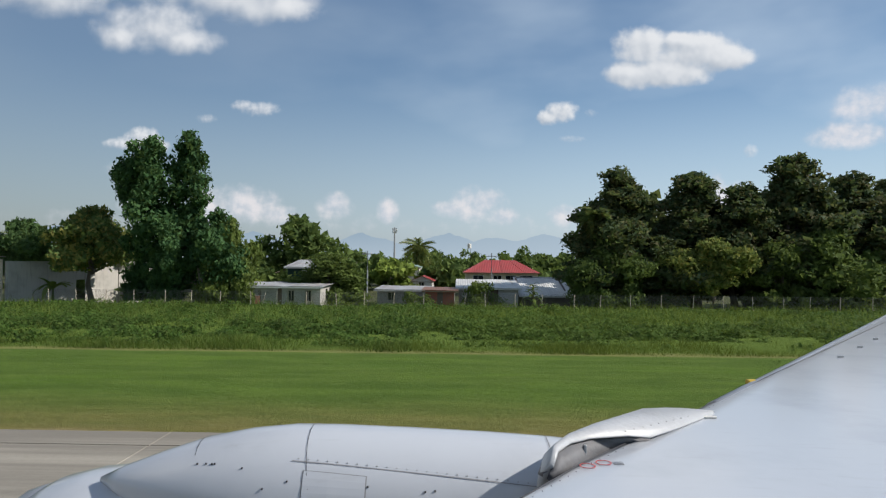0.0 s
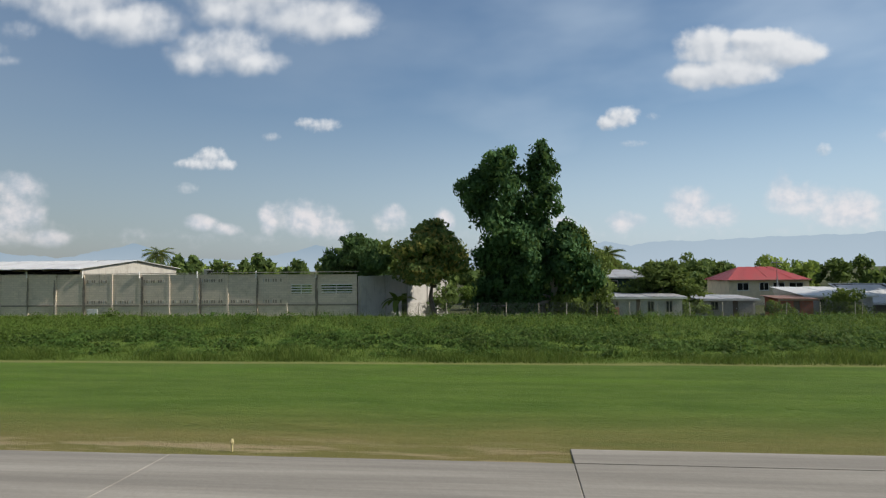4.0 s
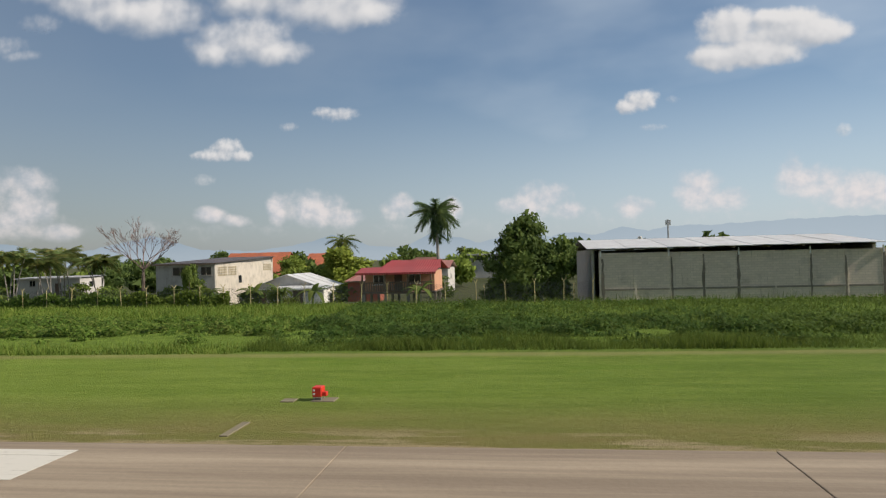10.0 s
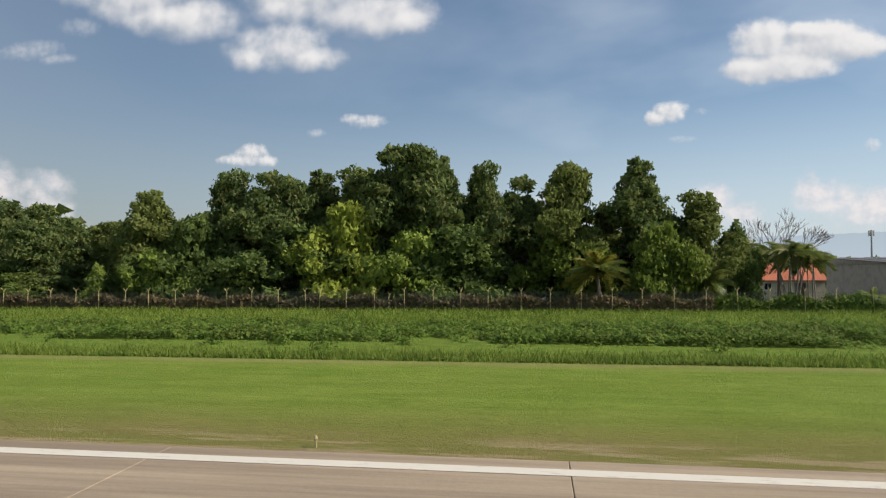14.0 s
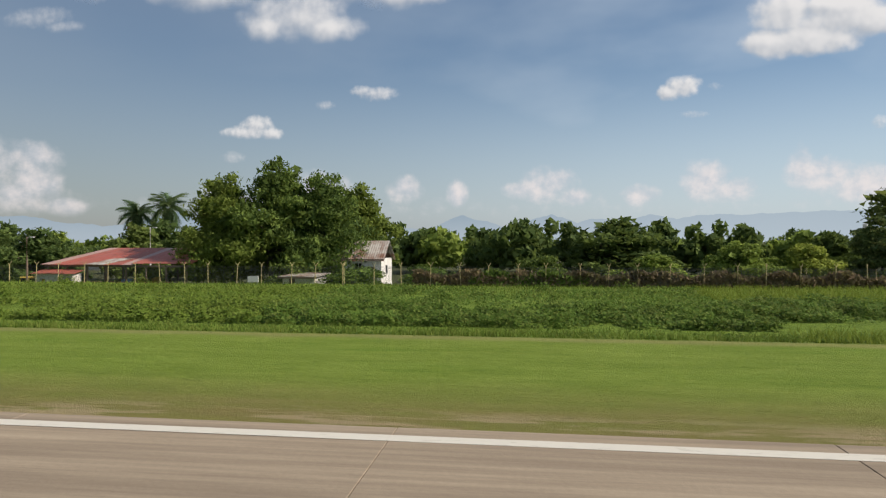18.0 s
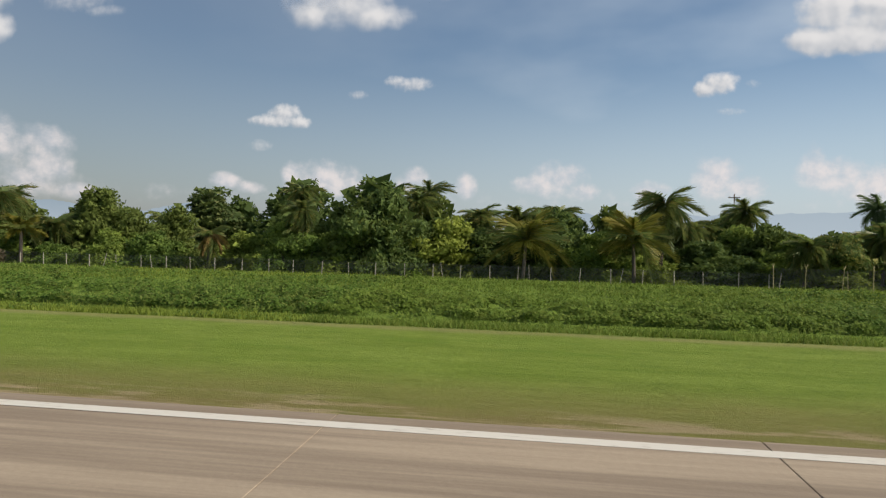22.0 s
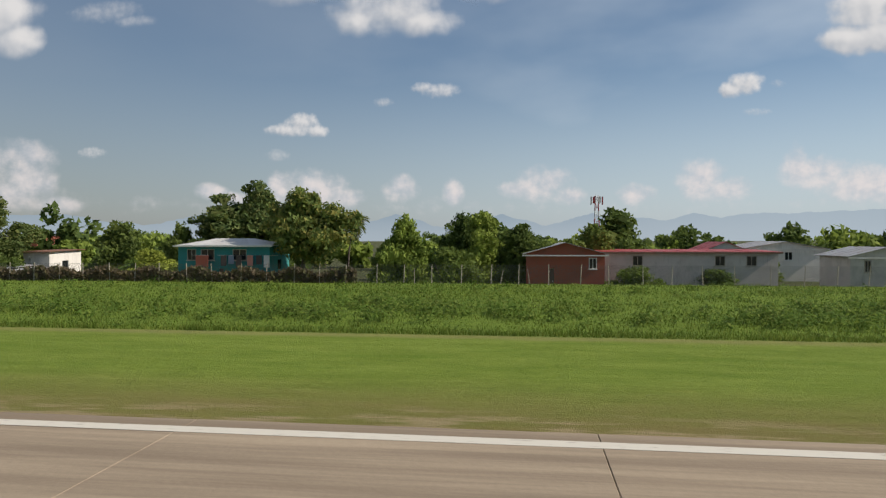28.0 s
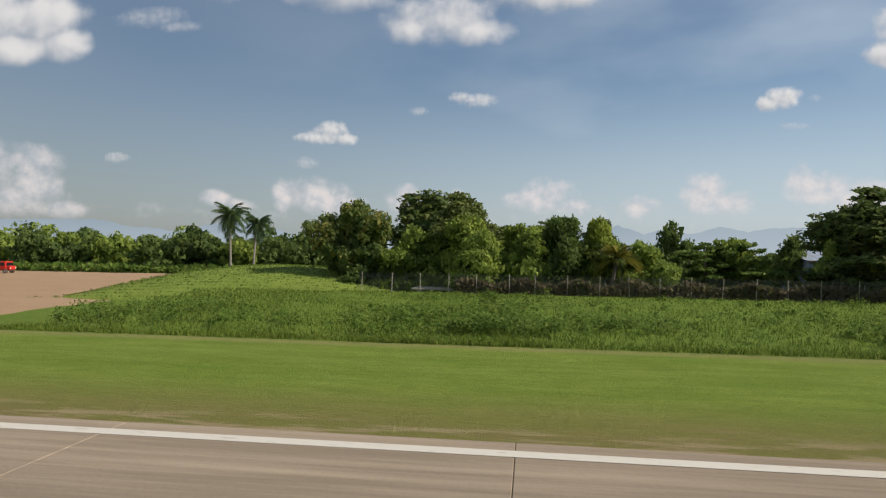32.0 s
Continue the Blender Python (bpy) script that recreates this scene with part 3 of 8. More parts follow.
def build_ground():
    xs = [-4900, -1500] + list(range(-1000, 301, 8)) + [800, 4900]
    V, F = [], []
    ys = [r[0] for r in PROFILE]
    for x in xs:
        for y, z in PROFILE:
            w = 0.06 * math.sin(x * 0.11) * math.sin(y * 0.3) if 26 < y < 44 else 0.0
            w += rise(x) * min(1.0, (y - 27.5) / 10.5) if 27.5 < y < 46 else 0.0
            cut = min(1.0, max(0.0, (x + 730) / 14))
            V.append((x, y, (z + w) * cut - 0.75 * (1 - cut) if 27 < y < 4000 else z))
    k = len(ys)
    for i in range(len(xs) - 1):
        for j in range(k - 1):
            F.append((i * k + j, (i + 1) * k + j, (i + 1) * k + j + 1, i * k + j + 1))
    ob = new("ground", mesh_of("ground", V, F, [ground_material()]))
    tagged(ob, "mown airfield grass rising to a weedy bank", "ground", kind="structure")


def concrete_material():
    m, n, b = material("runway_concrete", 0.85, 0.0, 0.25)
    p = where(n)
    s = n.add("ShaderNodeSeparateXYZ")
    n.link(p, s.inputs[0])
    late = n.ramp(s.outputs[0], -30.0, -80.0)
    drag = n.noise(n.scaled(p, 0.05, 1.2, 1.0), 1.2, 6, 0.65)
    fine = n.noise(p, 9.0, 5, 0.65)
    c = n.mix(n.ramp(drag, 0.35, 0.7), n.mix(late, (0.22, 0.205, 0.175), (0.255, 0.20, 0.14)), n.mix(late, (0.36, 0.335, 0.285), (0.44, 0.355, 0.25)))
    c = n.mix(n.math("MULTIPLY", fine, 0.35), c, (0.15, 0.12, 0.095))
    n.link(c, b.inputs["Base Color"])
    bump(n, b, fine, 0.4, 0.02)
    return m


def build_runway():
    mat = concrete_material()
    road = tagged(new("runway"), "weathered grey-brown concrete runway with joints", "runway", kind="structure")
    alike = {}
    x = 40.0
    for i in range(104):
        for j in range(3):
            y1 = 11.75 - j * 7.62
            key = (i % 3, j)
            if key not in alike:
                bm = box(-7.61, 0.0, -7.61, 0.0, -0.15, 0.02 + 0.002 * (i % 3), 0.012)
                me = bpy.data.meshes.new("slab")
                bm.to_mesh(me)
                bm.free()
                me.materials.append(mat)
                alike[key] = me
            sub("slab", alike[key], road, pose(x, y1, 0.005))
        x -= 7.62
    for i in range(8):
        sub("slab", alike[(i % 3, 0)], road, pose(40.0 - 7.62 * i, 12.68, 0.005) @ Matrix.Diagonal((1, 0.118, 1, 1)))
    white, n, b = material("line_paint", 0.7)
    p = where(n)
    wear = n.ramp(n.noise(n.scaled(p, 0.6, 2.5, 1), 4.0, 6, 0.7), 0.55, 0.75)
    n.link(n.mix(wear, (0.63, 0.595, 0.51), (0.32, 0.28, 0.22)), b.inputs["Base Color"])
    part("edge_line", box(-752.0, -87.0, 10.90, 11.24, 0.031, 0.037), white, road, "white painted edge line")
    part("touchdown_bar", box(-297.0, -285.5, 6.4, 9.6, 0.031, 0.037), white, road, "broad white touchdown marking")
    part("threshold_bar", box(-112.5, -87.0, 9.6, 10.89, 0.031, 0.037), white, road, "broad white painted bar")


build_ground()
build_runway()

# ---- weeds on the bank ----


def scatter_blades(rs, x, y, tall, width=0.05):
    n = len(x)
    z = np.array([bank(v) for v in y])
    lean = rs.normal(0, 0.45, (n, 2)) * tall[:, None]
    a = rs.uniform(0, 3.14, n)
    bx, by = np.cos(a) * width, np.sin(a) * width
    v = np.stack([np.stack([x - bx, y - by, z - 0.04], 1), np.stack([x + bx, y + by, z - 0.04], 1),
                  np.stack([x + lean[:, 0], y + lean[:, 1], z + tall], 1)], 1).reshape(-1, 3)
    return v, np.arange(n * 3).reshape(-1, 3)


def weed_tile(seed, length, zone, kind):
    """Blades or leaf clumps for one stretch; zone: 0 start of the run, 1 middle, 2 the long leafy bank, 3 the grassy bank."""
    rs = np.random.RandomState(seed * 11 + zone * 101 + len(kind))
    if kind == "reed":
        n = (13000, 15000, 11000, 15000)[zone]
        x, u = rs.uniform(0, length, n), rs.uniform(0, 1, n)
        front = (24.9, 23.7, 23.7, 23.7)[zone] + rs.beta(1.2, 2.0, n) * (2.9, 3.2, 2.6, 2.6)[zone]
        y = np.where(u < (0.70, 0.42, 0.60, 0.30)[zone], front, rs.uniform((30, 35.0, 36.5, 26.0)[zone], 44.4, n))
        wave = 0.5 + 0.5 * np.sin(x * 0.8 + seed * 3) * np.sin(x * 0.23 + y)
        tuft = np.clip(np.sin(x * 2.1 + seed) * np.sin(y * 1.7 + x * 0.6), 0, 1)
        tall = (0.14 + 0.38 * wave if zone == 0 else 0.04 + 0.11 * wave + 0.10 * tuft * (zone == 3)) + rs.uniform(0, 0.18, n) * (1.0, 1.6, 1.0, 0.35)[zone]
        # zone 0 blades take the reed colour with shade put in
        return mesh_of("tall_grass", *scatter_blades(rs, x, y, tall, (0.020, 0.030, 0.030, 0.026)[zone]), [LEAF[("reed_shaded", "reed", "reed", "turf")[zone]]])
    n = (36000, 34000, 40000, 24000)[zone]
    x, u = rs.uniform(0, length, n), rs.uniform(0, 1, n)
    front = (28.0, 28.8, 26.4, 26.6)[zone]
    deep = (15.5, 7.0, 15.0, 15.5)[zone]
    y = np.where(u < (0.10, 0.10, 0.03, 0.03)[zone], rs.uniform(23.9, 25.8, n) + (1.2 if zone == 0 else 0.0), np.where(u < 0.55, front + rs.beta(1.1, 1.6, n) * 6.5, front + rs.uniform(0, 1, n) * deep))
    lump = 0.8 * np.sin(x * 0.57 + seed * 2.1) * np.sin(y * 0.75 + x * 0.19 + seed) + 0.7 * np.sin(x * 1.43 + y * 1.1 + seed) * np.sin(x * 0.9 - y * 0.7) + 0.6 * np.sin(x * 3.3 + seed) * np.sin(y * 2.6 + x * 0.8) + 0.4 * np.sin(x * 0.29 + seed * 5)
    hump = np.where(y < 26, 0.10 + 0.06 * lump, np.where(y < front + 6, 0.34 + 0.25 * lump, 0.18 + 0.15 * lump))
    hump = np.clip(hump, 0.04, 0.95)
    keep = lump > rs.normal((-0.35, -0.35, -0.45, 0.62)[zone], 0.4, n)
    x, y, hump, n = x[keep], y[keep], hump[keep], int(keep.sum())
    z = np.array([bank(v) for v in y]) + hump * rs.uniform(0.25, 1.0, n)
    out = np.stack([rs.normal(0.1, 0.35, n), rs.normal(-0.45, 0.3, n), np.full(n, 1.2)], 1)
    # small upright clumps standing out of the low cover
    m = (16, 20, 22, 44)[zone]
    cx, cy = rs.uniform(0, length, m), np.where(rs.uniform(0, 1, m) < 0.5, rs.uniform(26.5, 30.5, m), rs.uniform(30, 35 if zone == 1 else 42, m))
    cr = rs.uniform(0.2, 0.62, m)
    pick = rs.choice(m, 1900, p=cr ** 2 / (cr ** 2).sum())
    d = rs.normal(0, 1, (1900, 3))
    d[:, 2] = np.abs(d[:, 2])
    d /= np.linalg.norm(d, axis=1, keepdims=True)
    q = d * cr[pick, None] * rs.uniform(0.4, 1.25, (1900, 1)) * (1.2, 1.0, 1.05)
    x, y = np.concatenate([x, cx[pick] + q[:, 0]]), np.concatenate([y, cy[pick] + q[:, 1]])
    z = np.concatenate([z, np.array([bank(k) for k in cy])[pick] + 0.05 + q[:, 2]])
    out = np.concatenate([out, d + (0, 0, 0.3)])
    v, f = leaf_cloud(rs, np.stack([x, y, z], 1), out * 1.2, 0.165, 0.11, 0.15)
    # zone 0 leaves take the weed colour with shade put in
    return mesh_of("weeds", v, f, [LEAF["deep_green" if zone == 0 else "weed"]])


LEN = 22.0
tiles = {(k, q): [weed_tile(s + 3, LEN, q, k) for s in range(3)] for k in ("weed", "reed") for q in range(4)}
for i in range(35):
    x = max(42 - LEN * (i + 1), -721.0)
    zone = 0 if x > -95 else 1 if x > -225 else 2 if x > -440 else 3
    for k, nm, lab in (("weed", "weeds", "green creeping weeds covering the bank"), ("reed", "tall_grass", "tall yellow-green grass along the ditch")):
        ob = new(nm, tiles[k, zone][(i * 2 + i // 3) % 3])
        ob.matrix_basis = pose(x, 0, 0.8 * rise(x + LEN / 2))
        tagged(ob, lab, "weeds" if k == "weed" else "grass", kind="stuff")

# ---- hills and near clouds ----


def build_hills():
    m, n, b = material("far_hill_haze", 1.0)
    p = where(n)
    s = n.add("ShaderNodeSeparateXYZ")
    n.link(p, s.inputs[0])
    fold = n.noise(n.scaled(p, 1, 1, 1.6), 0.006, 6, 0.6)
    # haze is painted into the glowing colour, paler low down and towards +x
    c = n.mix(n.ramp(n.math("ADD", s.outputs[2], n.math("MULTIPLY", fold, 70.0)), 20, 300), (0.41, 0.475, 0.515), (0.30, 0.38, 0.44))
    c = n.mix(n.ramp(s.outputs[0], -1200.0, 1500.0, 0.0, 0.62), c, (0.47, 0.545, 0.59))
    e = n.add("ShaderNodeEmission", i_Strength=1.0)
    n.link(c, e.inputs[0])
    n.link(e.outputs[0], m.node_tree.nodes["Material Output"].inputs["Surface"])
    # tops and saddles of the ridge: azimuth and elevation in degrees
    ridge = ((-80, 1.7), (-60, 2.0), (-50, 1.6), (-40.2, 2.0), (-35, 1.3), (-32, 1.7), (-29.4, 2.5), (-26, 1.5), (-22, 1.0), (-17.7, 1.4), (-14.3, 2.5), (-11, 1.3), (-8, 1.2), (-5.0, 2.3),
             (-1, 1.4), (3.0, 2.4), (5.2, 1.8), (7.2, 2.1), (9.2, 1.7), (11.2, 2.3), (13.6, 1.9), (16.5, 2.3), (23, 2.3), (31, 2.4), (42, 2.2), (80, 1.8))
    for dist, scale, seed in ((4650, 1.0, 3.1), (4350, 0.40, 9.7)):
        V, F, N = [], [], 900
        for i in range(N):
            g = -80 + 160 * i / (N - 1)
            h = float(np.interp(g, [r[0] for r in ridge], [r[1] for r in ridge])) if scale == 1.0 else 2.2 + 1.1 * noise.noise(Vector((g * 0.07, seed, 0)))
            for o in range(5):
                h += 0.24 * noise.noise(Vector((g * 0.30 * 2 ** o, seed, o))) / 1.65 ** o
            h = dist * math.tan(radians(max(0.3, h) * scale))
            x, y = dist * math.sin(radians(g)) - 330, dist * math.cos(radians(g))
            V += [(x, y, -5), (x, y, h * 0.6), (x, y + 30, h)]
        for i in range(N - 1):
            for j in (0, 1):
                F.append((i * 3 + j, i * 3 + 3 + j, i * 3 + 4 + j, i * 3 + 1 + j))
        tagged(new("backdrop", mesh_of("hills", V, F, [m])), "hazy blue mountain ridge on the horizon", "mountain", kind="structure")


build_hills()


def cloud_material(seed, lobes, soft, body):
    """A cumulus out of rounded lobes (x, z, half width, half height in metres) with a billowing rim; light from the
    upper right is painted into its glow.
    """
    m, n, b = material("cloud", 1.0)
    t = n.add("ShaderNodeTexCoord").outputs["Object"]
    tall = max(h for _, _, _, h in lobes)

    def density(shift, fine):
        v = n.add("ShaderNodeVectorMath", operation="ADD")
        n.link(t, v.inputs[0])
        v.inputs[1].default_value = (shift, 0.0, shift)
        s = n.add("ShaderNodeSeparateXYZ")
        n.link(v.outputs[0], s.inputs[0])
        cover = None
        for x, z, w, h in lobes:
            dx = n.math("MULTIPLY", n.math("SUBTRACT", s.outputs[0], x), 1 / (w * 1.14))
            dz = n.math("MULTIPLY", n.math("SUBTRACT", s.outputs[2], z), 1 / (h * 1.14))
            d = n.math("SUBTRACT", 1.0, n.math("ADD", n.math("MULTIPLY", dx, dx), n.math("MULTIPLY", dz, dz)))
            cover = d if cover is None else n.math("SMOOTH_MAX", cover, d, 0.3)
        w = n.add("ShaderNodeVectorMath", operation="ADD")
        n.link(v.outputs[0], w.inputs[0])
        w.inputs[1].default_value = (seed * 371.0, 0.0, seed * 190.0)
        rough = n.math("ADD", n.math("MULTIPLY", n.math("SUBTRACT", n.noise(w.outputs[0], 0.55 / tall, 3, 0.5), 0.5), 1.35), n.math("MULTIPLY", n.math("SUBTRACT", n.noise(w.outputs[0], 1.7 / tall, 5 if fine else 1, 0.5), 0.5), 0.9 if fine else 0.45))
        return n.math("ADD", n.math("MAXIMUM", cover, -2.0), rough)

    here = density(0.0, True)
    a = n.math("MULTIPLY", n.ramp(here, -0.1, soft), body)
    lit = n.math("SUBTRACT", density(0.0, False), density(tall * 0.34, False))
    # sunlit and shaded sides are mixed into the emission colour
    c = n.mix(n.ramp(lit, -0.8, 0.62), (0.50, 0.53, 0.56), (0.88, 0.855, 0.815))
    e = n.add("ShaderNodeEmission", i_Strength=0.92)
    n.link(c, e.inputs[0])
    tr = n.add("ShaderNodeBsdfTransparent")
    mx = n.add("ShaderNodeMixShader")
    n.link(a, mx.inputs[0])
    n.link(tr.outputs[0], mx.inputs[1])
    n.link(e.outputs[0], mx.inputs[2])
    n.link(mx.outputs[0], m.node_tree.nodes["Material Output"].inputs["Surface"])
    return m


def cloud(seed, x, y, z, soft, body, lobes):
    me = mesh_of("cloud", [(u, 0, v) for u, v in (
        (min(l[0] - 1.6 * l[2] for l in lobes), min(l[1] - 1.6 * l[3] for l in lobes)), (max(l[0] + 1.6 * l[2] for l in lobes), min(l[1] - 1.6 * l[3] for l in lobes)),
        (max(l[0] + 1.6 * l[2] for l in lobes), max(l[1] + 1.6 * l[3] for l in lobes)), (min(l[0] - 1.6 * l[2] for l in lobes), max(l[1] + 1.6 * l[3] for l in lobes)))],
        [(0, 1, 2, 3)], [cloud_material(seed, lobes, soft, body)])
    ob = new("backdrop", me)
    ob.matrix_basis = pose(x, y, z)
    ob.visible_shadow = False
    tagged(ob, "white cumulus cloud in the blue sky" if body > 0.9 else "thin wisp of white cloud", "cloud", kind="structure")


cloud(1, 907, 2750, 864, 0.72, 0.97, ((-130, 58, 128, 84), (70, 32, 200, 86), (-185, -62, 105, 60), (-30, -48, 180, 62), (215, 14, 115, 56), (20, 78, 90, 45)))
cloud(2, 482, 3328, 762, 0.93, 0.95, ((32, 15, 81, 56), (-32, -15, 56, 41)))
cloud(3, 571, 3332, 634, 1.86, 0.5, ((0, 0, 66, 18),))
cloud(4, 671, 3336, 771, 1.86, 0.3, ((0, 0, 36, 20),))
cloud(5, -1400, 2004, 882, 1.2, 0.95, ((-85, 66, 200, 95), (105, -40, 177, 74), (-20, -17, 136, 66), (-260, 110, 170, 80), (60, 160, 240, 90)))
cloud(6, -1719, 2010, 847, 1.9, 0.45, ((0, 0, 77, 35),))
cloud(7, -774, 2016, 860, 1.1, 0.95, ((-101, 61, 230, 98), (93, -27, 192, 82), (206, -52, 95, 48), (-198, 19, 125, 60), (-60, 150, 250, 80), (150, 90, 160, 70)))
cloud(8, -974, 1998, 707, 1.2, 0.95, ((-16, 28, 178, 74), (112, -17, 104, 45), (-100, -2, 110, 48)))
cloud(9, -993, 2997, 715, 1.40, 0.8, ((40, -7, 99, 34), (-40, 7, 61, 26)))
cloud(10, -1247, 3100, 683, 1.71, 0.6, ((0, 0, 49, 22),))
cloud(11, -1886, 3773, 690, 1.08, 0.92, ((-20, 33, 103, 56), (-53, -9, 177, 43), (74, -23, 80, 37)))
cloud(12, -2064, 3780, 529, 1.86, 0.6, ((0, 0, 74, 37),))
cloud(13, -2535, 2098, 777, 0.85, 0.97, ((64, 42, 183, 96), (178, -53, 109, 66), (-27, -62, 174, 59), (-215, 74, 287, 129)))
cloud(14, -2085, 2282, 860, 1.86, 0.55, ((-56, 20, 148, 40), (56, -20, 84, 24)))
cloud(15, 2050, 4600, 790, 1.55, 0.7, ((0, 0, 54, 45),))
cloud(16, -3900, 4600, 688, 1.55, 0.7, ((0, 0, 122, 41),))
cloud(17, -597, 2104, 828, 1.55, 0.8, ((0, 0, 129, 41),))


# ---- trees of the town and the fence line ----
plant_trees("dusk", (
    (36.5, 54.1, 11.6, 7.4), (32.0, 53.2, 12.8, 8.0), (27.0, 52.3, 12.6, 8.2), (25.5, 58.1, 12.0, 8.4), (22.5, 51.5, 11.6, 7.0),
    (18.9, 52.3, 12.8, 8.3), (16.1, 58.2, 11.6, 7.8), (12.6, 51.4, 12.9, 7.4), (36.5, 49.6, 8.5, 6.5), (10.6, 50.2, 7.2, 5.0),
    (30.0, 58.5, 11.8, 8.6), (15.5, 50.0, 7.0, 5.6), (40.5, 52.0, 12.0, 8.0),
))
plant_trees("tall", (
    (-131.0, 51.9, 9.7, 4.8),
    (-135.6, 52.0, 12.2, 5.6), (-140.9, 52.6, 12.3, 5.2), (-145.0, 53.7, 11.4, 5.4), (-147.7, 51.8, 12.3, 4.3),
    (-151.3, 52.8, 13.1, 4.7), (-153.0, 51.2, 13.8, 6.6), (-154.9, 52.1, 13.9, 6.0), (-158.6, 54.0, 12.6, 6.4), (-162.5, 55.1, 12.4, 6.2),
    (-164.9, 53.0, 11.9, 5.6), (-166.9, 53.2, 12.3, 6.7), (-170.5, 54.0, 12.6, 5.8), (-176.5, 51.1, 10.7, 6.0),
    (-182.7, 55.0, 8.4, 5.7), (-186.6, 51.0, 9.7, 5.4), (-193.3, 54.1, 10.6, 5.9), (-195.5, 61.8, 10.8, 9.9),
))
plant_trees("tall", (
    (-195.7, 51.1, 10.3, 6.2), (-204.4, 55.7, 6.0, 3.7), (-378.1, 61.2, 8.2, 6.6),
    (-419.6, 55.0, 7.4, 4.8), (-574.7, 61.9, 9.9, 4.9), (-577.8, 61.1, 8.7, 6.0), (-593.9, 49.2, 8.4, 5.6),
    (-623.4, 56.9, 7.8, 4.8), (-643.7, 50.7, 8.0, 5.2), (-675.3, 48.2, 8.8, 8.0),
    (-691.0, 75.8, 7.8, 4.4), (-704.7, 55.2, 9.0, 6.9), (-708.4, 59.6, 9.4, 8.8),
))
plant_trees("light", (
    (-120.0, 110.0, 5.3, 5.9), (-44.1, 91.1, 6.5, 6.2), (-101.3, 76.4, 5.7, 8.0),
    (-107.1, 76.0, 5.4, 5.5), (-158.2, 49.0, 9.0, 6.6), (-153.0, 49.4, 8.2, 6.4), (-174.0, 47.9, 5.7, 5.2), (-178.5, 47.2, 4.6, 2.6),
    (-202.4, 79.0, 6.2, 5.5), (-209.4, 55.9, 4.4, 5.1), (-214.5, 56.0, 4.0, 5.7), (-221.6, 81.1, 7.4, 6.0),
    (-222.2, 53.0, 3.5, 5.5), (-242.4, 81.2, 7.3, 6.4), (-283.8, 51.0, 5.9, 5.5), (-286.3, 52.7, 5.2, 4.0),
    (-291.5, 74.0, 6.1, 4.8), (-295.9, 48.6, 5.6, 4.5), (-310.3, 51.1, 4.4, 5.9), (-320.2, 54.9, 4.8, 5.3),
    (-325.3, 51.2, 5.0, 6.4), (-329.0, 54.9, 5.6, 5.0), (-337.4, 53.0, 4.5, 5.6), (-340.4, 50.9, 4.6, 5.0),
))
plant_trees("light", (
    (-352.2, 53.1, 5.7, 6.0), (-358.1, 59.0, 6.4, 5.5), (-361.4, 49.9, 4.6, 5.1), (-365.6, 51.0, 4.9, 5.3),
    (-369.0, 51.0, 3.9, 5.4), (-380.7, 52.9, 4.1, 5.0), (-381.8, 50.9, 4.2, 4.8), (-388.3, 51.1, 4.8, 6.0),
    (-444.5, 63.1, 5.8, 5.9), (-451.0, 54.9, 5.0, 4.9), (-458.6, 81.2, 5.5, 6.5),
    (-468.2, 48.8, 4.1, 4.4), (-471.5, 47.5, 2.5, 2.8), (-472.5, 62.8, 6.1, 4.5), (-473.4, 53.0, 4.3, 5.8),
    (-482.6, 56.1, 4.9, 6.3), (-486.4, 53.1, 3.3, 6.1), (-495.1, 63.1, 4.4, 6.4), (-511.0, 81.4, 6.5, 7.7),
    (-551.5, 52.8, 6.2, 4.6), (-558.2, 52.8, 6.0, 4.3), (-579.6, 50.8, 3.9, 4.2), (-583.6, 76.0, 6.2, 5.4),
))
plant_trees("light", (
    (-611.9, 48.0, 5.4, 2.8), (-622.4, 49.6, 6.0, 3.5), (-623.8, 54.7, 6.3, 3.8), (-635.2, 49.8, 4.9, 4.5),
    (-640.0, 47.5, 4.9, 5.5), (-643.8, 70.8, 5.1, 4.2), (-646.3, 47.2, 3.6, 3.3), (-650.6, 70.8, 5.6, 4.4),
    (-655.6, 86.5, 5.9, 8.5), (-665.1, 50.8, 6.1, 4.4), (-677.7, 48.6, 5.2, 3.3),
    (-683.9, 50.8, 5.2, 4.4), (-690.7, 48.8, 4.9, 4.4), (-693.7, 50.7, 6.6, 3.8), (-698.9, 49.8, 6.5, 4.7),
    (-699.5, 53.1, 6.5, 6.1), (-702.6, 48.9, 6.0, 5.1), (-703.9, 51.2, 6.9, 6.6), (-708.4, 53.0, 6.8, 5.7),
    (-796.8, 172.1, 10.8, 11.9), (-806.7, 152.8, 7.0, 15.6), (-820.3, 143.0, 11.6, 16.6),
))
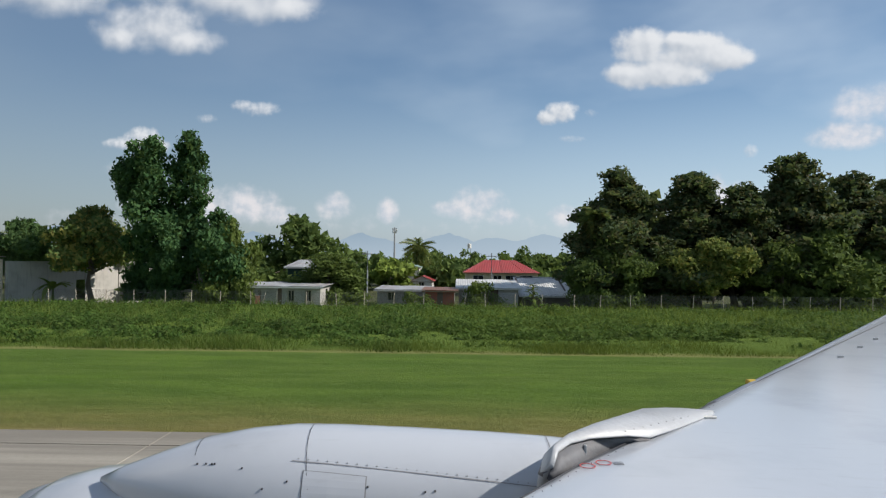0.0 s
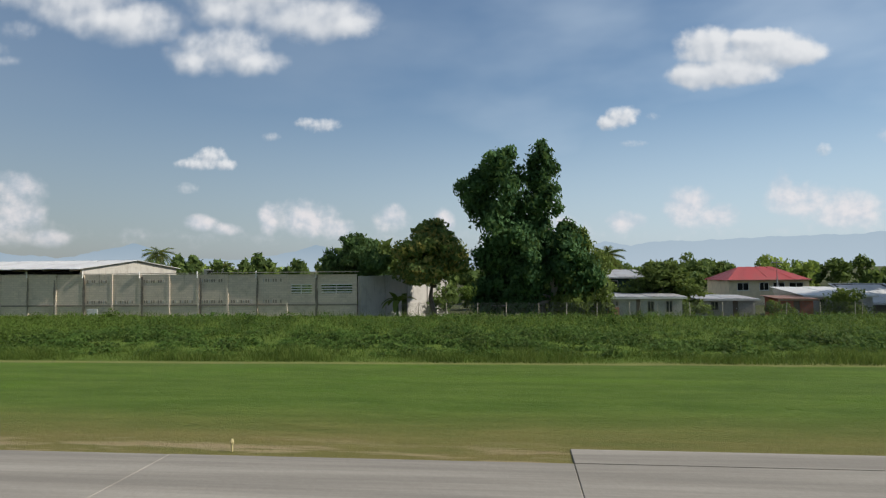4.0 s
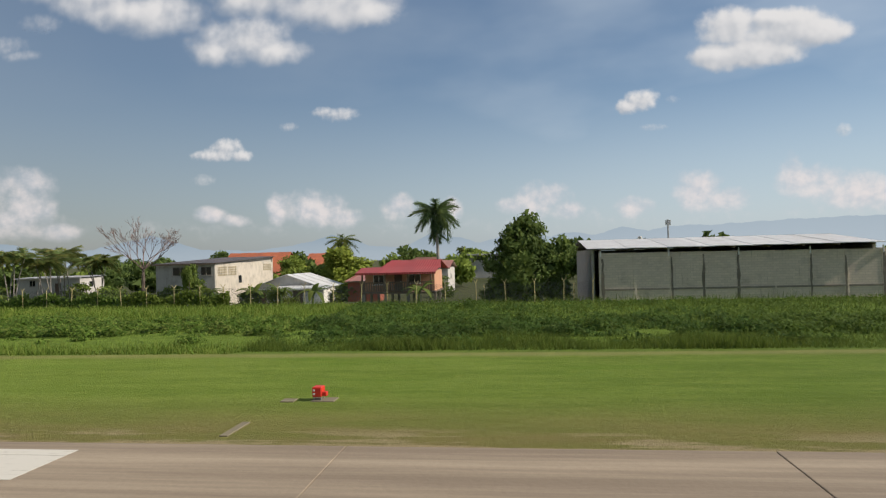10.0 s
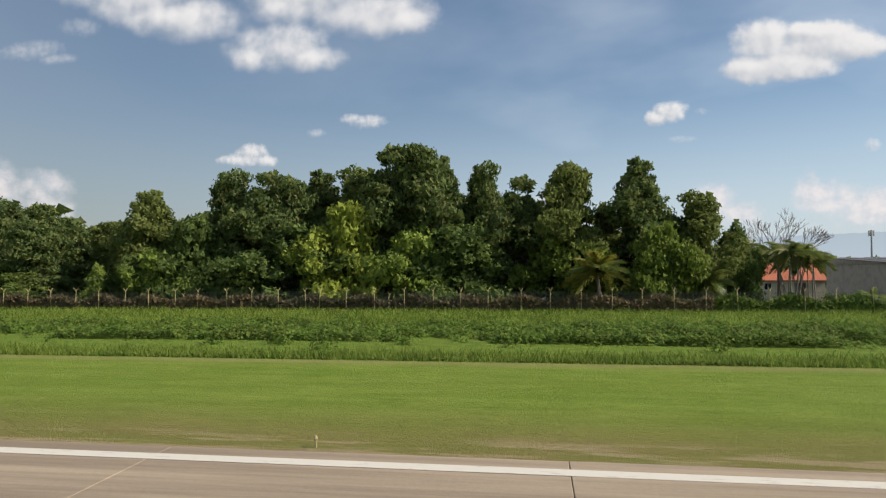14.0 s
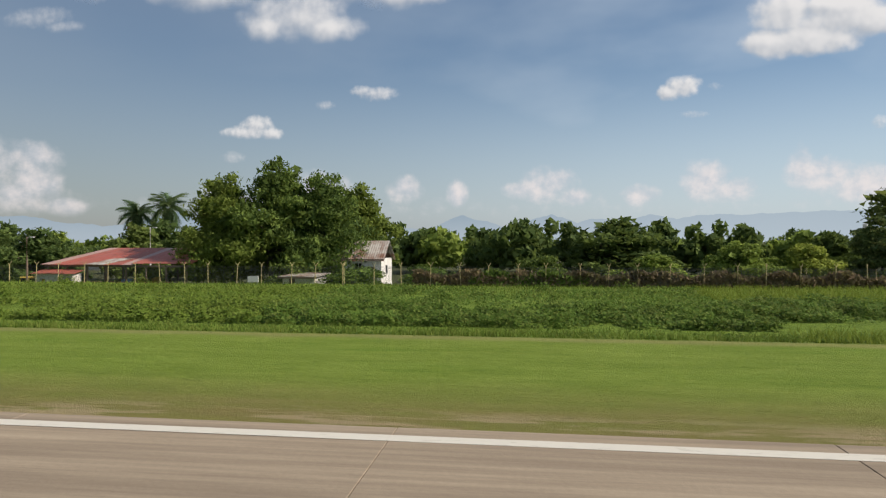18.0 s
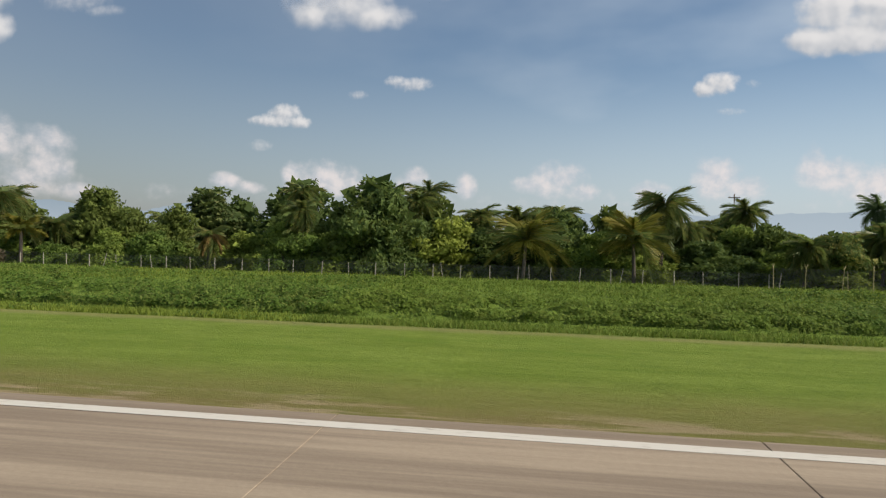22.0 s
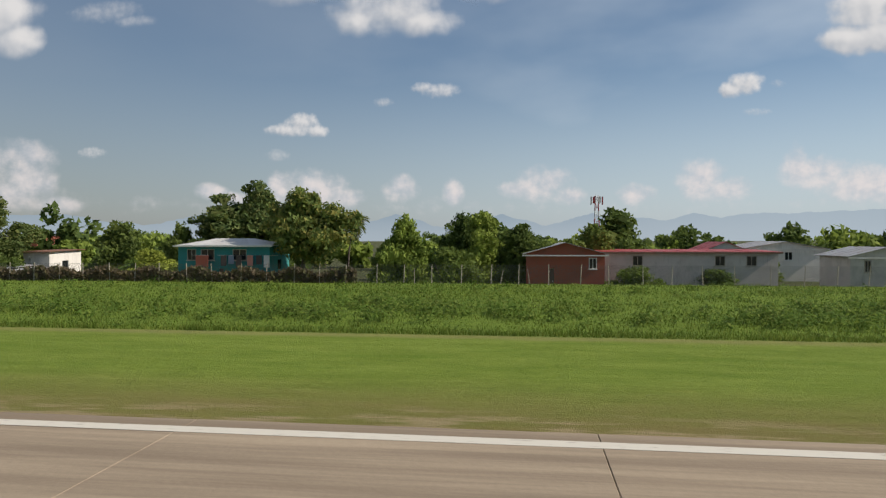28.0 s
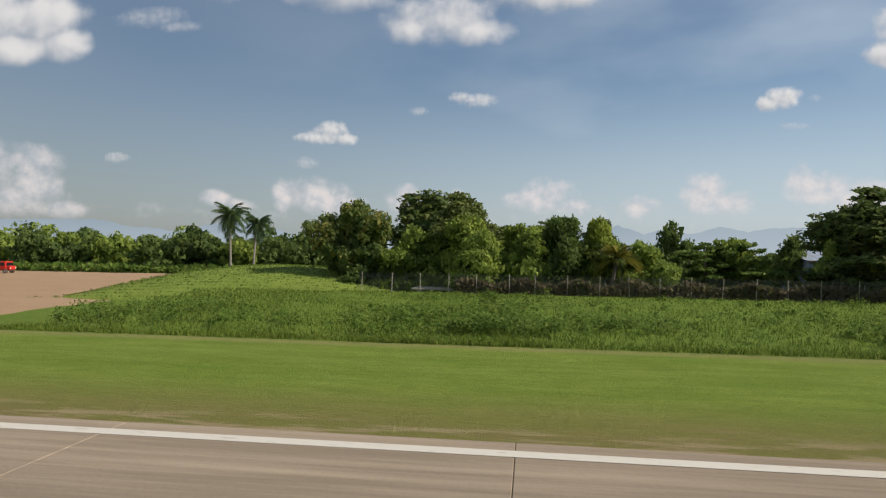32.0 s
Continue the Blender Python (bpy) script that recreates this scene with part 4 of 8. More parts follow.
plant_trees("mango", (
    (27.6, 49.1, 6.8, 6.1), (24.0, 48.8, 5.6, 4.5), (17.1, 131.2, 5.4, 6.8), (12.6, 131.7, 6.9, 9.7),
    (11.1, 48.8, 5.9, 4.6), (-3.8, 127.2, 6.6, 12.1), (-13.7, 101.0, 5.8, 5.3), (-16.2, 82.9, 7.7, 5.1),
    (-17.4, 47.7, 8.0, 3.8), (-19.3, 76.5, 9.1, 8.1), (-30.8, 58.0, 7.2, 5.6), (-33.8, 95.0, 5.0, 5.6),
    (-35.0, 61.1, 7.1, 6.0), (-39.0, 66.1, 6.9, 6.1), (-50.6, 80.8, 6.8, 4.2), (-54.8, 80.8, 7.1, 4.3),
    (-60.8, 90.7, 6.7, 4.1), (-68.9, 111.0, 6.9, 5.4), (-71.5, 90.9, 7.2, 5.0), (-74.3, 111.1, 7.1, 6.4),
    (-80.7, 111.0, 8.2, 5.5), (-99.2, 121.5, 7.3, 8.4), (-128.2, 52.5, 7.2, 3.0), (-146.7, 141.8, 8.2, 9.8),
))
plant_trees("mango", (
    (-149.2, 49.3, 8.3, 7.2), (-163.1, 49.4, 8.5, 7.7), (-169.3, 151.4, 7.4, 7.7), (-171.3, 49.1, 8.4, 5.9),
    (-175.6, 48.0, 5.7, 5.4), (-187.1, 49.0, 4.0, 5.7), (-198.9, 75.9, 5.8, 5.2), (-207.3, 79.0, 6.7, 5.6),
    (-211.8, 81.0, 7.0, 5.8), (-216.6, 83.1, 7.6, 6.1), (-221.5, 76.9, 7.1, 10.5), (-227.0, 81.1, 7.3, 6.1),
    (-232.5, 86.2, 7.8, 6.6), (-234.1, 81.8, 7.2, 9.7), (-237.7, 86.1, 6.5, 6.0), (-247.4, 81.2, 6.8, 6.6),
    (-264.0, 91.0, 7.2, 5.5), (-268.5, 65.0, 6.5, 5.6), (-269.6, 91.2, 7.0, 6.4), (-273.0, 63.1, 6.2, 6.0),
    (-274.8, 51.1, 5.8, 5.9), (-275.6, 80.9, 6.8, 5.1), (-278.6, 76.1, 8.0, 6.3), (-279.1, 50.9, 5.9, 5.0),
))
plant_trees("mango", (
    (-290.5, 53.9, 6.8, 5.1), (-294.7, 56.1, 6.6, 6.3), (-314.5, 63.0, 6.7, 5.3), (-316.3, 51.1, 3.9, 6.1),
    (-319.6, 96.8, 8.0, 10.0), (-324.0, 76.0, 6.9, 5.7), (-325.1, 71.1, 7.7, 6.4), (-327.2, 52.9, 5.6, 4.8),
    (-330.8, 70.8, 7.0, 4.3), (-332.6, 50.9, 4.1, 5.3), (-334.3, 57.0, 5.9, 5.5), (-335.2, 63.0, 7.3, 5.3),
    (-338.8, 58.8, 7.4, 4.3), (-342.2, 59.0, 6.6, 5.4), (-344.1, 53.0, 6.7, 5.8), (-349.1, 53.0, 4.8, 5.5),
    (-354.8, 52.9, 5.7, 5.2), (-354.9, 63.0, 8.6, 5.8), (-356.8, 50.0, 7.6, 5.6), (-358.6, 51.2, 7.6, 6.5),
    (-360.3, 59.6, 9.6, 8.7), (-363.7, 61.1, 6.9, 5.8), (-372.3, 72.0, 10.2, 10.5), (-375.5, 63.0, 7.7, 5.5),
))
plant_trees("mango", (
    (-377.2, 53.9, 6.6, 5.0), (-384.2, 53.0, 8.6, 5.5), (-387.2, 62.6, 6.7, 3.4), (-387.3, 56.1, 7.7, 6.3),
    (-390.3, 49.9, 5.2, 5.0), (-392.7, 48.9, 4.2, 5.0), (-397.2, 59.0, 7.4, 5.8), (-402.8, 81.7, 8.1, 9.3),
    (-403.2, 52.9, 7.4, 5.2), (-408.8, 52.9, 7.2, 4.9), (-416.6, 60.9, 6.6, 5.0), (-418.0, 50.8, 4.7, 4.5),
    (-430.5, 70.0, 6.0, 3.9), (-427.5, 52.7, 5.4, 3.1), (-433.4, 61.0, 8.1, 5.5),
    (-443.2, 101.7, 5.8, 9.5), (-449.8, 96.7, 6.1, 9.2), (-453.4, 54.7, 6.8, 3.9), (-456.6, 56.1, 7.4, 6.3),
    (-461.9, 54.9, 4.7, 5.1), (-462.6, 58.9, 7.6, 5.2), (-473.6, 61.0, 6.4, 5.7), (-475.2, 59.0, 4.9, 5.5),
))
plant_trees("mango", (
    (-482.8, 49.9, 4.1, 4.8), (-491.2, 79.1, 6.2, 6.4), (-493.4, 61.0, 5.2, 5.6), (-494.4, 76.1, 7.4, 6.2),
    (-505.0, 81.4, 6.0, 7.6), (-507.7, 52.9, 7.1, 4.9), (-511.1, 50.4, 7.1, 7.8), (-538.1, 73.3, 7.5, 7.2),
    (-539.3, 90.9, 6.7, 5.3), (-541.7, 60.9, 5.5, 5.1), (-548.6, 52.8, 5.5, 4.5), (-552.1, 85.9, 7.9, 5.2),
    (-553.5, 56.8, 7.2, 4.5), (-553.8, 76.6, 7.9, 8.6), (-571.5, 62.5, 7.0, 2.7), (-581.2, 58.6, 5.7, 3.2),
    (-589.8, 62.7, 6.8, 4.0), (-590.9, 62.7, 6.1, 4.2), (-614.0, 85.3, 9.7, 7.1),
    (-620.7, 52.0, 6.0, 5.5), (-625.5, 75.9, 5.9, 4.9), (-624.4, 51.2, 6.0, 6.2), (-648.2, 62.9, 5.9, 5.0),
))
plant_trees("mango", (
    (-622.3, 77.5, 7.6, 5.4), (-405.0, 51.4, 8.4, 7.4), (-78.5, 48.2, 7.1, 5.3), (-10.7, 52.1, 5.3, 5.6), (-669.9, 75.8, 6.4, 4.3), (-686.3, 60.7, 7.3, 3.7), (-693.4, 49.9, 4.7, 5.0), (-696.3, 50.8, 7.1, 4.7),
    (-702.3, 80.7, 8.2, 4.0), (-706.8, 76.2, 7.2, 6.9), (-712.8, 53.0, 6.3, 5.3), (-737.6, 111.5, 8.1, 8.3),
    (-748.0, 122.3, 10.4, 12.7), (-819.8, 162.1, 9.7, 11.8),
))
plant_trees("flower", (
    (18.6, 47.9, 6.5, 5.3), (-28.3, 48.6, 8.2, 6.4), (-323.8, 49.7, 4.9, 4.0), (-390.1, 60.9, 8.0, 5.0),
    (-564.9, 47.4, 7.9, 6.0), (-643.3, 47.5, 3.8, 2.9), (-668.9, 47.7, 6.0, 3.9), (-667.4, 48.0, 6.6, 5.0),
    (-713.7, 53.1, 8.1, 5.9),
))
plant_trees("shade", (
    (-34.6, 50.0, 7.6, 5.0),
))
plant_trees("giant", (
    (-19.3, 47.4, 13.0, 8.2),
))
plant_trees("bush", (
    (1.1, 47.4, 1.5, 1.6), (-3.4, 48.5, 1.9, 2.0), (-80.9, 47.2, 2.6, 1.9), (-99.9, 47.6, 2.2, 2.8), (-97.4, 47.8, 2.4, 2.4), (-107.0, 47.6, 2.8, 3.2), (-104.5, 47.2, 4.2, 2.3),
    (-231.0, 49.8, 3.1, 4.6), (-309.7, 47.6, 3.2, 3.1), (-411.6, 47.6, 3.2, 3.3), (-479.2, 48.5, 3.5, 2.5),
    (-553.7, 48.8, 4.0, 4.2), (-589.4, 47.5, 3.4, 3.0), (-603.8, 47.2, 3.9, 2.2), (-607.1, 47.4, 4.1, 2.5),
    (-624.6, 47.7, 3.6, 3.7),
))
plant_trees("vine", (
    (-134.7, 47.3, 7.0, 4.5), (-141.1, 51.1, 6.5, 6.2), (-239.5, 47.8, 2.5, 4.3), (-244.6, 47.8, 2.3, 4.5),
    (-360.1, 49.8, 4.3, 4.6), (-363.8, 48.8, 4.2, 4.6), (-375.8, 47.9, 3.9, 4.8), (-384.5, 47.5, 3.2, 3.0),
))
plant_trees("ficus", (
    (-248.4, 60.0, 9.4, 6.5),
    (-249.2, 53.1, 9.7, 6.0), (-253.1, 52.3, 10.8, 7.3), (-257.5, 51.2, 9.5, 6.4),
))
plant_trees("layer", (
    (-501.7, 47.9, 7.6, 5.1), (-504.9, 69.3, 9.8, 7.5), (-601.9, 47.2, 3.8, 3.2),
    (-664.2, 47.2, 6.0, 3.5), (-665.8, 48.8, 5.4, 4.2), (-683.2, 50.2, 5.2, 6.5), (-685.8, 50.4, 5.5, 7.8),
))
plant_trees("tall", (
    (-138.0, 58.5, 8.6, 6.0), (-141.0, 58.0, 9.4, 6.2), (-146.5, 59.0, 9.8, 6.4), (-150.0, 58.0, 10.6, 6.0),
    (-158.0, 58.5, 10.8, 6.6), (-161.0, 59.5, 10.2, 6.0), (-168.5, 58.5, 9.8, 6.4), (-173.5, 58.0, 9.6, 6.2),
    (-179.5, 58.5, 8.8, 6.4), (-183.5, 59.0, 8.6, 6.0), (-190.0, 58.5, 9.2, 6.4),
))
plant_palms("coconut", (
    (10.9, 48.6, 8.6, 3.0), (-7.8, 110.0, 7.9, 5.3), (-92.5, 150.0, 7.1, 3.9),
    (-132.6, 190.0, 12.8, 9.1), (-319.5, 52.0, 5.7, 3.7), (-326.5, 48.0, 4.8, 3.1),
    (-327.9, 70.0, 6.2, 3.2), (-328.4, 60.0, 7.7, 3.3), (-332.5, 54.0, 5.9, 2.6), (-335.5, 51.7, 8.2, 4.5),
    (-343.7, 66.0, 7.8, 4.4), (-346.8, 54.0, 6.9, 3.8), (-350.0, 56.0, 6.9, 3.5), (-356.5, 70.0, 10.0, 4.3),
    (-356.7, 62.0, 8.5, 3.7), (-360.8, 66.0, 9.6, 3.6), (-363.8, 50.0, 6.7, 2.6), (-368.7, 62.0, 9.3, 3.6),
    (-386.1, 50.0, 5.5, 3.8), (-392.0, 50.0, 7.8, 3.5), (-394.4, 80.0, 6.7, 4.1), (-394.8, 54.0, 8.0, 4.2),
))
plant_palms("coconut", (
    (-395.3, 48.0, 9.6, 3.9), (-398.2, 50.0, 6.8, 4.1), (-455.6, 48.5, 8.7, 4.0),
    (-462.2, 95.0, 7.8, 3.2), (-479.4, 62.0, 9.0, 3.8), (-482.5, 66.0, 8.7, 3.5), (-573.5, 90.0, 8.1, 3.2),
    (-576.3, 75.0, 7.4, 3.5), (-576.9, 90.0, 7.3, 3.2), (-658.4, 90.0, 7.0, 3.1), (-668.5, 62.0, 8.4, 3.6),
    (-672.1, 46.6, 8.6, 4.4), (-697.2, 60.0, 7.3, 3.4),
))
plant_palms("coconutlow", (
    (-441.5, 46.2, 6.9, 4.6),
))
plant_palms("royal", (
    (-87.9, 69.0, 10.7, 5.2), (-290.3, 98.0, 12.0, 6.8), (-297.9, 100.0, 10.9, 6.2), (-411.0, 48.0, 9.5, 4.6),
    (-413.5, 45.0, 9.7, 5.2), (-415.3, 48.0, 10.6, 4.7), (-417.4, 47.2, 10.4, 4.6), (-419.8, 47.2, 10.0, 4.7),
    (-420.9, 45.5, 8.4, 4.6), (-432.9, 47.2, 9.9, 6.4), (-743.7, 100.0, 9.7, 4.9), (-745.2, 95.0, 11.2, 6.1),
))
plant_palms("young", (
    (-139.2, 45.5, 3.7, 3.5), (-316.3, 47.2, 4.3, 4.4), (-338.0, 48.0, 5.1, 4.8), (-346.0, 48.0, 5.0, 5.5),
    (-387.1, 47.2, 4.6, 3.2), (-674.5, 47.2, 5.2, 3.6), (-693.2, 47.2, 4.4, 3.1),
))
plant_palms("areca", (
    (-121.0, 60.0, 5.7, 4.3), (-122.5, 54.0, 5.6, 4.0), (-124.4, 52.0, 6.1, 3.9), (-125.4, 60.0, 6.5, 5.0),
    (-131.9, 47.2, 4.1, 4.2),
))
plant_palms("dry", (
    (-371.0, 48.0, 4.5, 2.7),
))
plant_palms("coconutlow", (
    (-438.8, 45.8, 7.7, 5.2), (-452.7, 48.0, 6.6, 4.2), (-654.2, 46.4, 4.3, 4.0),
))


# ---- houses ----
TOWN = -0.6
WALLS = {k: painted("wall_" + k, c, 0.85, d) for k, c, d in (
    ("grey", (0.44, 0.42, 0.385), 0.35), ("greylight", (0.60, 0.57, 0.52), 0.3), ("concrete", (0.48, 0.45, 0.39), 0.45),
    ("darkgreen", (0.035, 0.075, 0.06), 0.3), ("cream", (0.78, 0.69, 0.52), 0.25), ("white", (0.80, 0.77, 0.71), 0.22),
    ("brickred", (0.36, 0.11, 0.07), 0.3), ("darkwood", (0.10, 0.08, 0.07), 0.3), ("mint", (0.60, 0.76, 0.68), 0.22),
    ("brown", (0.19, 0.12, 0.09), 0.35), ("green", (0.10, 0.24, 0.10), 0.3), ("mustard", (0.62, 0.42, 0.07), 0.25),
    ("blue", (0.30, 0.48, 0.62), 0.25), ("lime", (0.50, 0.62, 0.08), 0.2), ("teal", (0.05, 0.28, 0.275), 0.25),
    ("yellow", (0.72, 0.46, 0.14), 0.2), ("pinkred", (0.62, 0.28, 0.22), 0.35), ("bluegrey", (0.22, 0.28, 0.36), 0.3),
    ("orange", (0.62, 0.25, 0.09), 0.25), ("salmon", (0.72, 0.36, 0.28), 0.2), ("peach", (0.66, 0.36, 0.22), 0.25), ("sunned", (0.60, 0.54, 0.44), 0.4), ("warmgrey", (0.50, 0.435, 0.375), 0.3), ("ventblock", (0.46, 0.40, 0.28), 0.4))}


def sheet_metal(name, colour, rust, amount, gloss=0.5, fade=0.0):
    m, n, b = material(name, gloss, 0.0, 0.4)
    p = where(n)
    isl = n.add("ShaderNodeObjectInfo").outputs["Random"]
    big = n.noise(p, 0.7, 5, 0.6)
    runs = n.noise(n.scaled(p, 2.5, 0.7, 0.7), 1.7, 5, 0.65)
    c = n.mix(n.math("MULTIPLY", isl, 0.35), colour, tuple(0.55 * v for v in colour))
    c = n.mix(n.math("MULTIPLY", n.ramp(n.math("ADD", big, n.math("MULTIPLY", runs, 0.5)), 0.62, 0.95), amount), c, rust)
    c = n.mix(n.ramp(isl, 0.80, 0.86, 0.0, fade), c, (0.50, 0.38, 0.33))
    n.link(c, b.inputs["Base Color"])
    rib = n.add("ShaderNodeTexWave", i_Scale=1.6, i_Distortion=0.0, bands_direction="X")
    n.link(p, rib.inputs["Vector"])
    bump(n, b, rib.outputs["Fac"], 0.5, 0.04)
    return m


RUST = (0.20, 0.09, 0.045)
ROOFS = {k: sheet_metal("roof_" + k, c, r, a, fade=0.7 if k in ("shedred", "rustpink") else 0.0) for k, c, r, a in (
    ("tin", (0.42, 0.43, 0.44), RUST, 0.35), ("redpaint", (0.40, 0.060, 0.055), (0.25, 0.10, 0.08), 0.4),
    ("rust", (0.27, 0.13, 0.075), (0.13, 0.06, 0.035), 0.6), ("mint", (0.38, 0.50, 0.44), RUST, 0.2),
    ("white", (0.66, 0.66, 0.64), RUST, 0.15), ("darktin", (0.09, 0.085, 0.085), RUST, 0.3),
    ("orange", (0.55, 0.17, 0.075), (0.32, 0.10, 0.06), 0.5), ("rustpink", (0.44, 0.19, 0.15), (0.24, 0.10, 0.07), 0.5),
    ("mustard", (0.60, 0.42, 0.12), RUST, 0.2), ("rusty", (0.52, 0.48, 0.42), (0.22, 0.10, 0.055), 1.0),
    ("mintwhite", (0.56, 0.60, 0.56), (0.22, 0.42, 0.34), 0.5), ("rustyellow", (0.50, 0.34, 0.12), (0.30, 0.13, 0.07), 0.8),
    ("bluetin", (0.34, 0.40, 0.47), RUST, 0.15), ("shedred", (0.46, 0.125, 0.085), (0.26, 0.095, 0.06), 0.75))}
TRIM = painted("trim_white", (0.75, 0.73, 0.69), 0.6, 0.15)
POSTS = painted("post_concrete", (0.42, 0.38, 0.31), 0.85, 0.3)
WOOD = painted("weathered_wood", (0.22, 0.16, 0.11), 0.85, 0.4)
glass, gn, gb = material("window_glass", 0.12, 0.0, 0.5)
gb.inputs["Base Color"].default_value = (0.018, 0.020, 0.022, 1)
doorp = painted("door_paint", (0.16, 0.11, 0.08), 0.7, 0.3)


def quad_slab(bm, a, b, c, d, thick):
    """A thin plate over the four corners."""
    n = (Vector(b) - Vector(a)).cross(Vector(d) - Vector(a)).normalized() * thick
    lo = [bm.verts.new(Vector(p)) for p in (a, b, c, d)]
    hi = [bm.verts.new(Vector(p) + n) for p in (a, b, c, d)]
    bm.faces.new(lo[::-1])
    bm.faces.new(hi)
    for i in range(4):
        j = (i + 1) % 4
        bm.faces.new((lo[i], lo[j], hi[j], hi[i]))


def sheets(bm, eave_a, eave_b, top_a, top_b, wide=0.85, thick=0.03, seed=0):
    """A roof slope laid with single overlapping sheets from eave to top."""
    ea, eb, ta, tb = (Vector(v) for v in (eave_a, eave_b, top_a, top_b))
    n = max(1, round((eb - ea).length / wide))
    for i in range(n):
        s, e = i / n - (0.012 if i else 0), (i + 1) / n
        lift = Vector((0, 0, 0.012 * ((i * 7 + seed) % 3)))
        quad_slab(bm, ea.lerp(eb, s) + lift, ea.lerp(eb, e) + lift, ta.lerp(tb, e) + lift, ta.lerp(tb, s) + lift, thick)


def lay_roof(rb, mat, parent, name="roof", label=""):
    """Makes each sheet of a roof its own part under the roof's ridge board."""
    bmesh.ops.recalc_face_normals(rb, faces=rb.faces)
    rb.verts.ensure_lookup_table()
    co = [v.co.copy() for v in rb.verts]
    n = len(co) // 8
    first = None
    for i in range(n):
        b = bmesh.new()
        vs = [b.verts.new(c) for c in co[i * 8:i * 8 + 8]]
        b.faces.new(vs[3::-1]), b.faces.new(vs[4:])
        for k in range(4):
            j = (k + 1) % 4
            b.faces.new((vs[k], vs[j], vs[4 + j], vs[4 + k]))
        bmesh.ops.recalc_face_normals(b, faces=b.faces)
        part("roof_sheet", b, mat, parent, label)
    rb.free()


def walled(w, h, thick, holes):
    """A wall w wide and h high, its outer face at y = 0, with real openings (u0, u1, z0, z1)."""
    bm = bmesh.new()
    us = sorted({0.0, w, *[v for o in holes for v in o[:2]]})
    for u0, u1 in zip(us, us[1:]):
        cuts = sorted([o[2:] for o in holes if o[0] <= u0 + 1e-6 and o[1] >= u1 - 1e-6])
        z = 0.0
        for a, b in cuts:
            if a > z + 1e-4:
                box_into(bm, u0, u1, 0, thick, z, a)
            z = b
        if z < h - 1e-4:
            box_into(bm, u0, u1, 0, thick, z, h)
    bmesh.ops.remove_doubles(bm, verts=bm.verts, dist=0.0005)
    return bm


def fit_opening(root, kind, u0, u1, z0, z1, y=0.0, frame_mat=None):
    if kind == "d":
        d = part("door", box(u0 + 0.02, u1 - 0.02, y + 0.06, y + 0.10, z0, z1 - 0.02, 0.008), doorp, root)
        part("handle", box(u1 - 0.14, u1 - 0.08, y + 0.03, y + 0.06, z0 + (z1 - z0) * 0.48, z0 + (z1 - z0) * 0.53), TRIM, d, "metal handle")
        return
    bm, f = bmesh.new(), 0.055
    for a in ((u0, u1, z0, z0 + f), (u0, u1, z1 - f, z1), (u0, u0 + f, z0 + f, z1 - f), (u1 - f, u1, z0 + f, z1 - f),
              ((u0 + u1) / 2 - 0.02, (u0 + u1) / 2 + 0.02, z0 + f, z1 - f)):
        box_into(bm, a[0], a[1], y - 0.015, y + 0.07, a[2], a[3])
    w = part("window", bm, frame_mat or TRIM, root)
    part("pane", box(u0 + f * 0.5, u1 - f * 0.5, y + 0.04, y + 0.05, z0 + f * 0.5, z1 - f * 0.5), glass, w, "dark window glass")
    part("sill", box(u0 - 0.06, u1 + 0.06, y - 0.07, y - 0.004, z0 - 0.05, z0 - 0.003), frame_mat or TRIM, w)


def holes_of(text, w, h):
    out = []
    for o in text.split(","):
        a, b = (float(v) for v in o[1:].split(":"))
        if o[0] == "d":
            out.append(("d", a * w, min(b * w, w - 0.05), 0.0, min(2.0, h - 0.15)))
        else:
            zt = h - min(0.32, h * 0.14)
            out.append(("w", a * w, b * w, max(zt - 0.85, 0.5 * h - 0.2), zt))
    return out


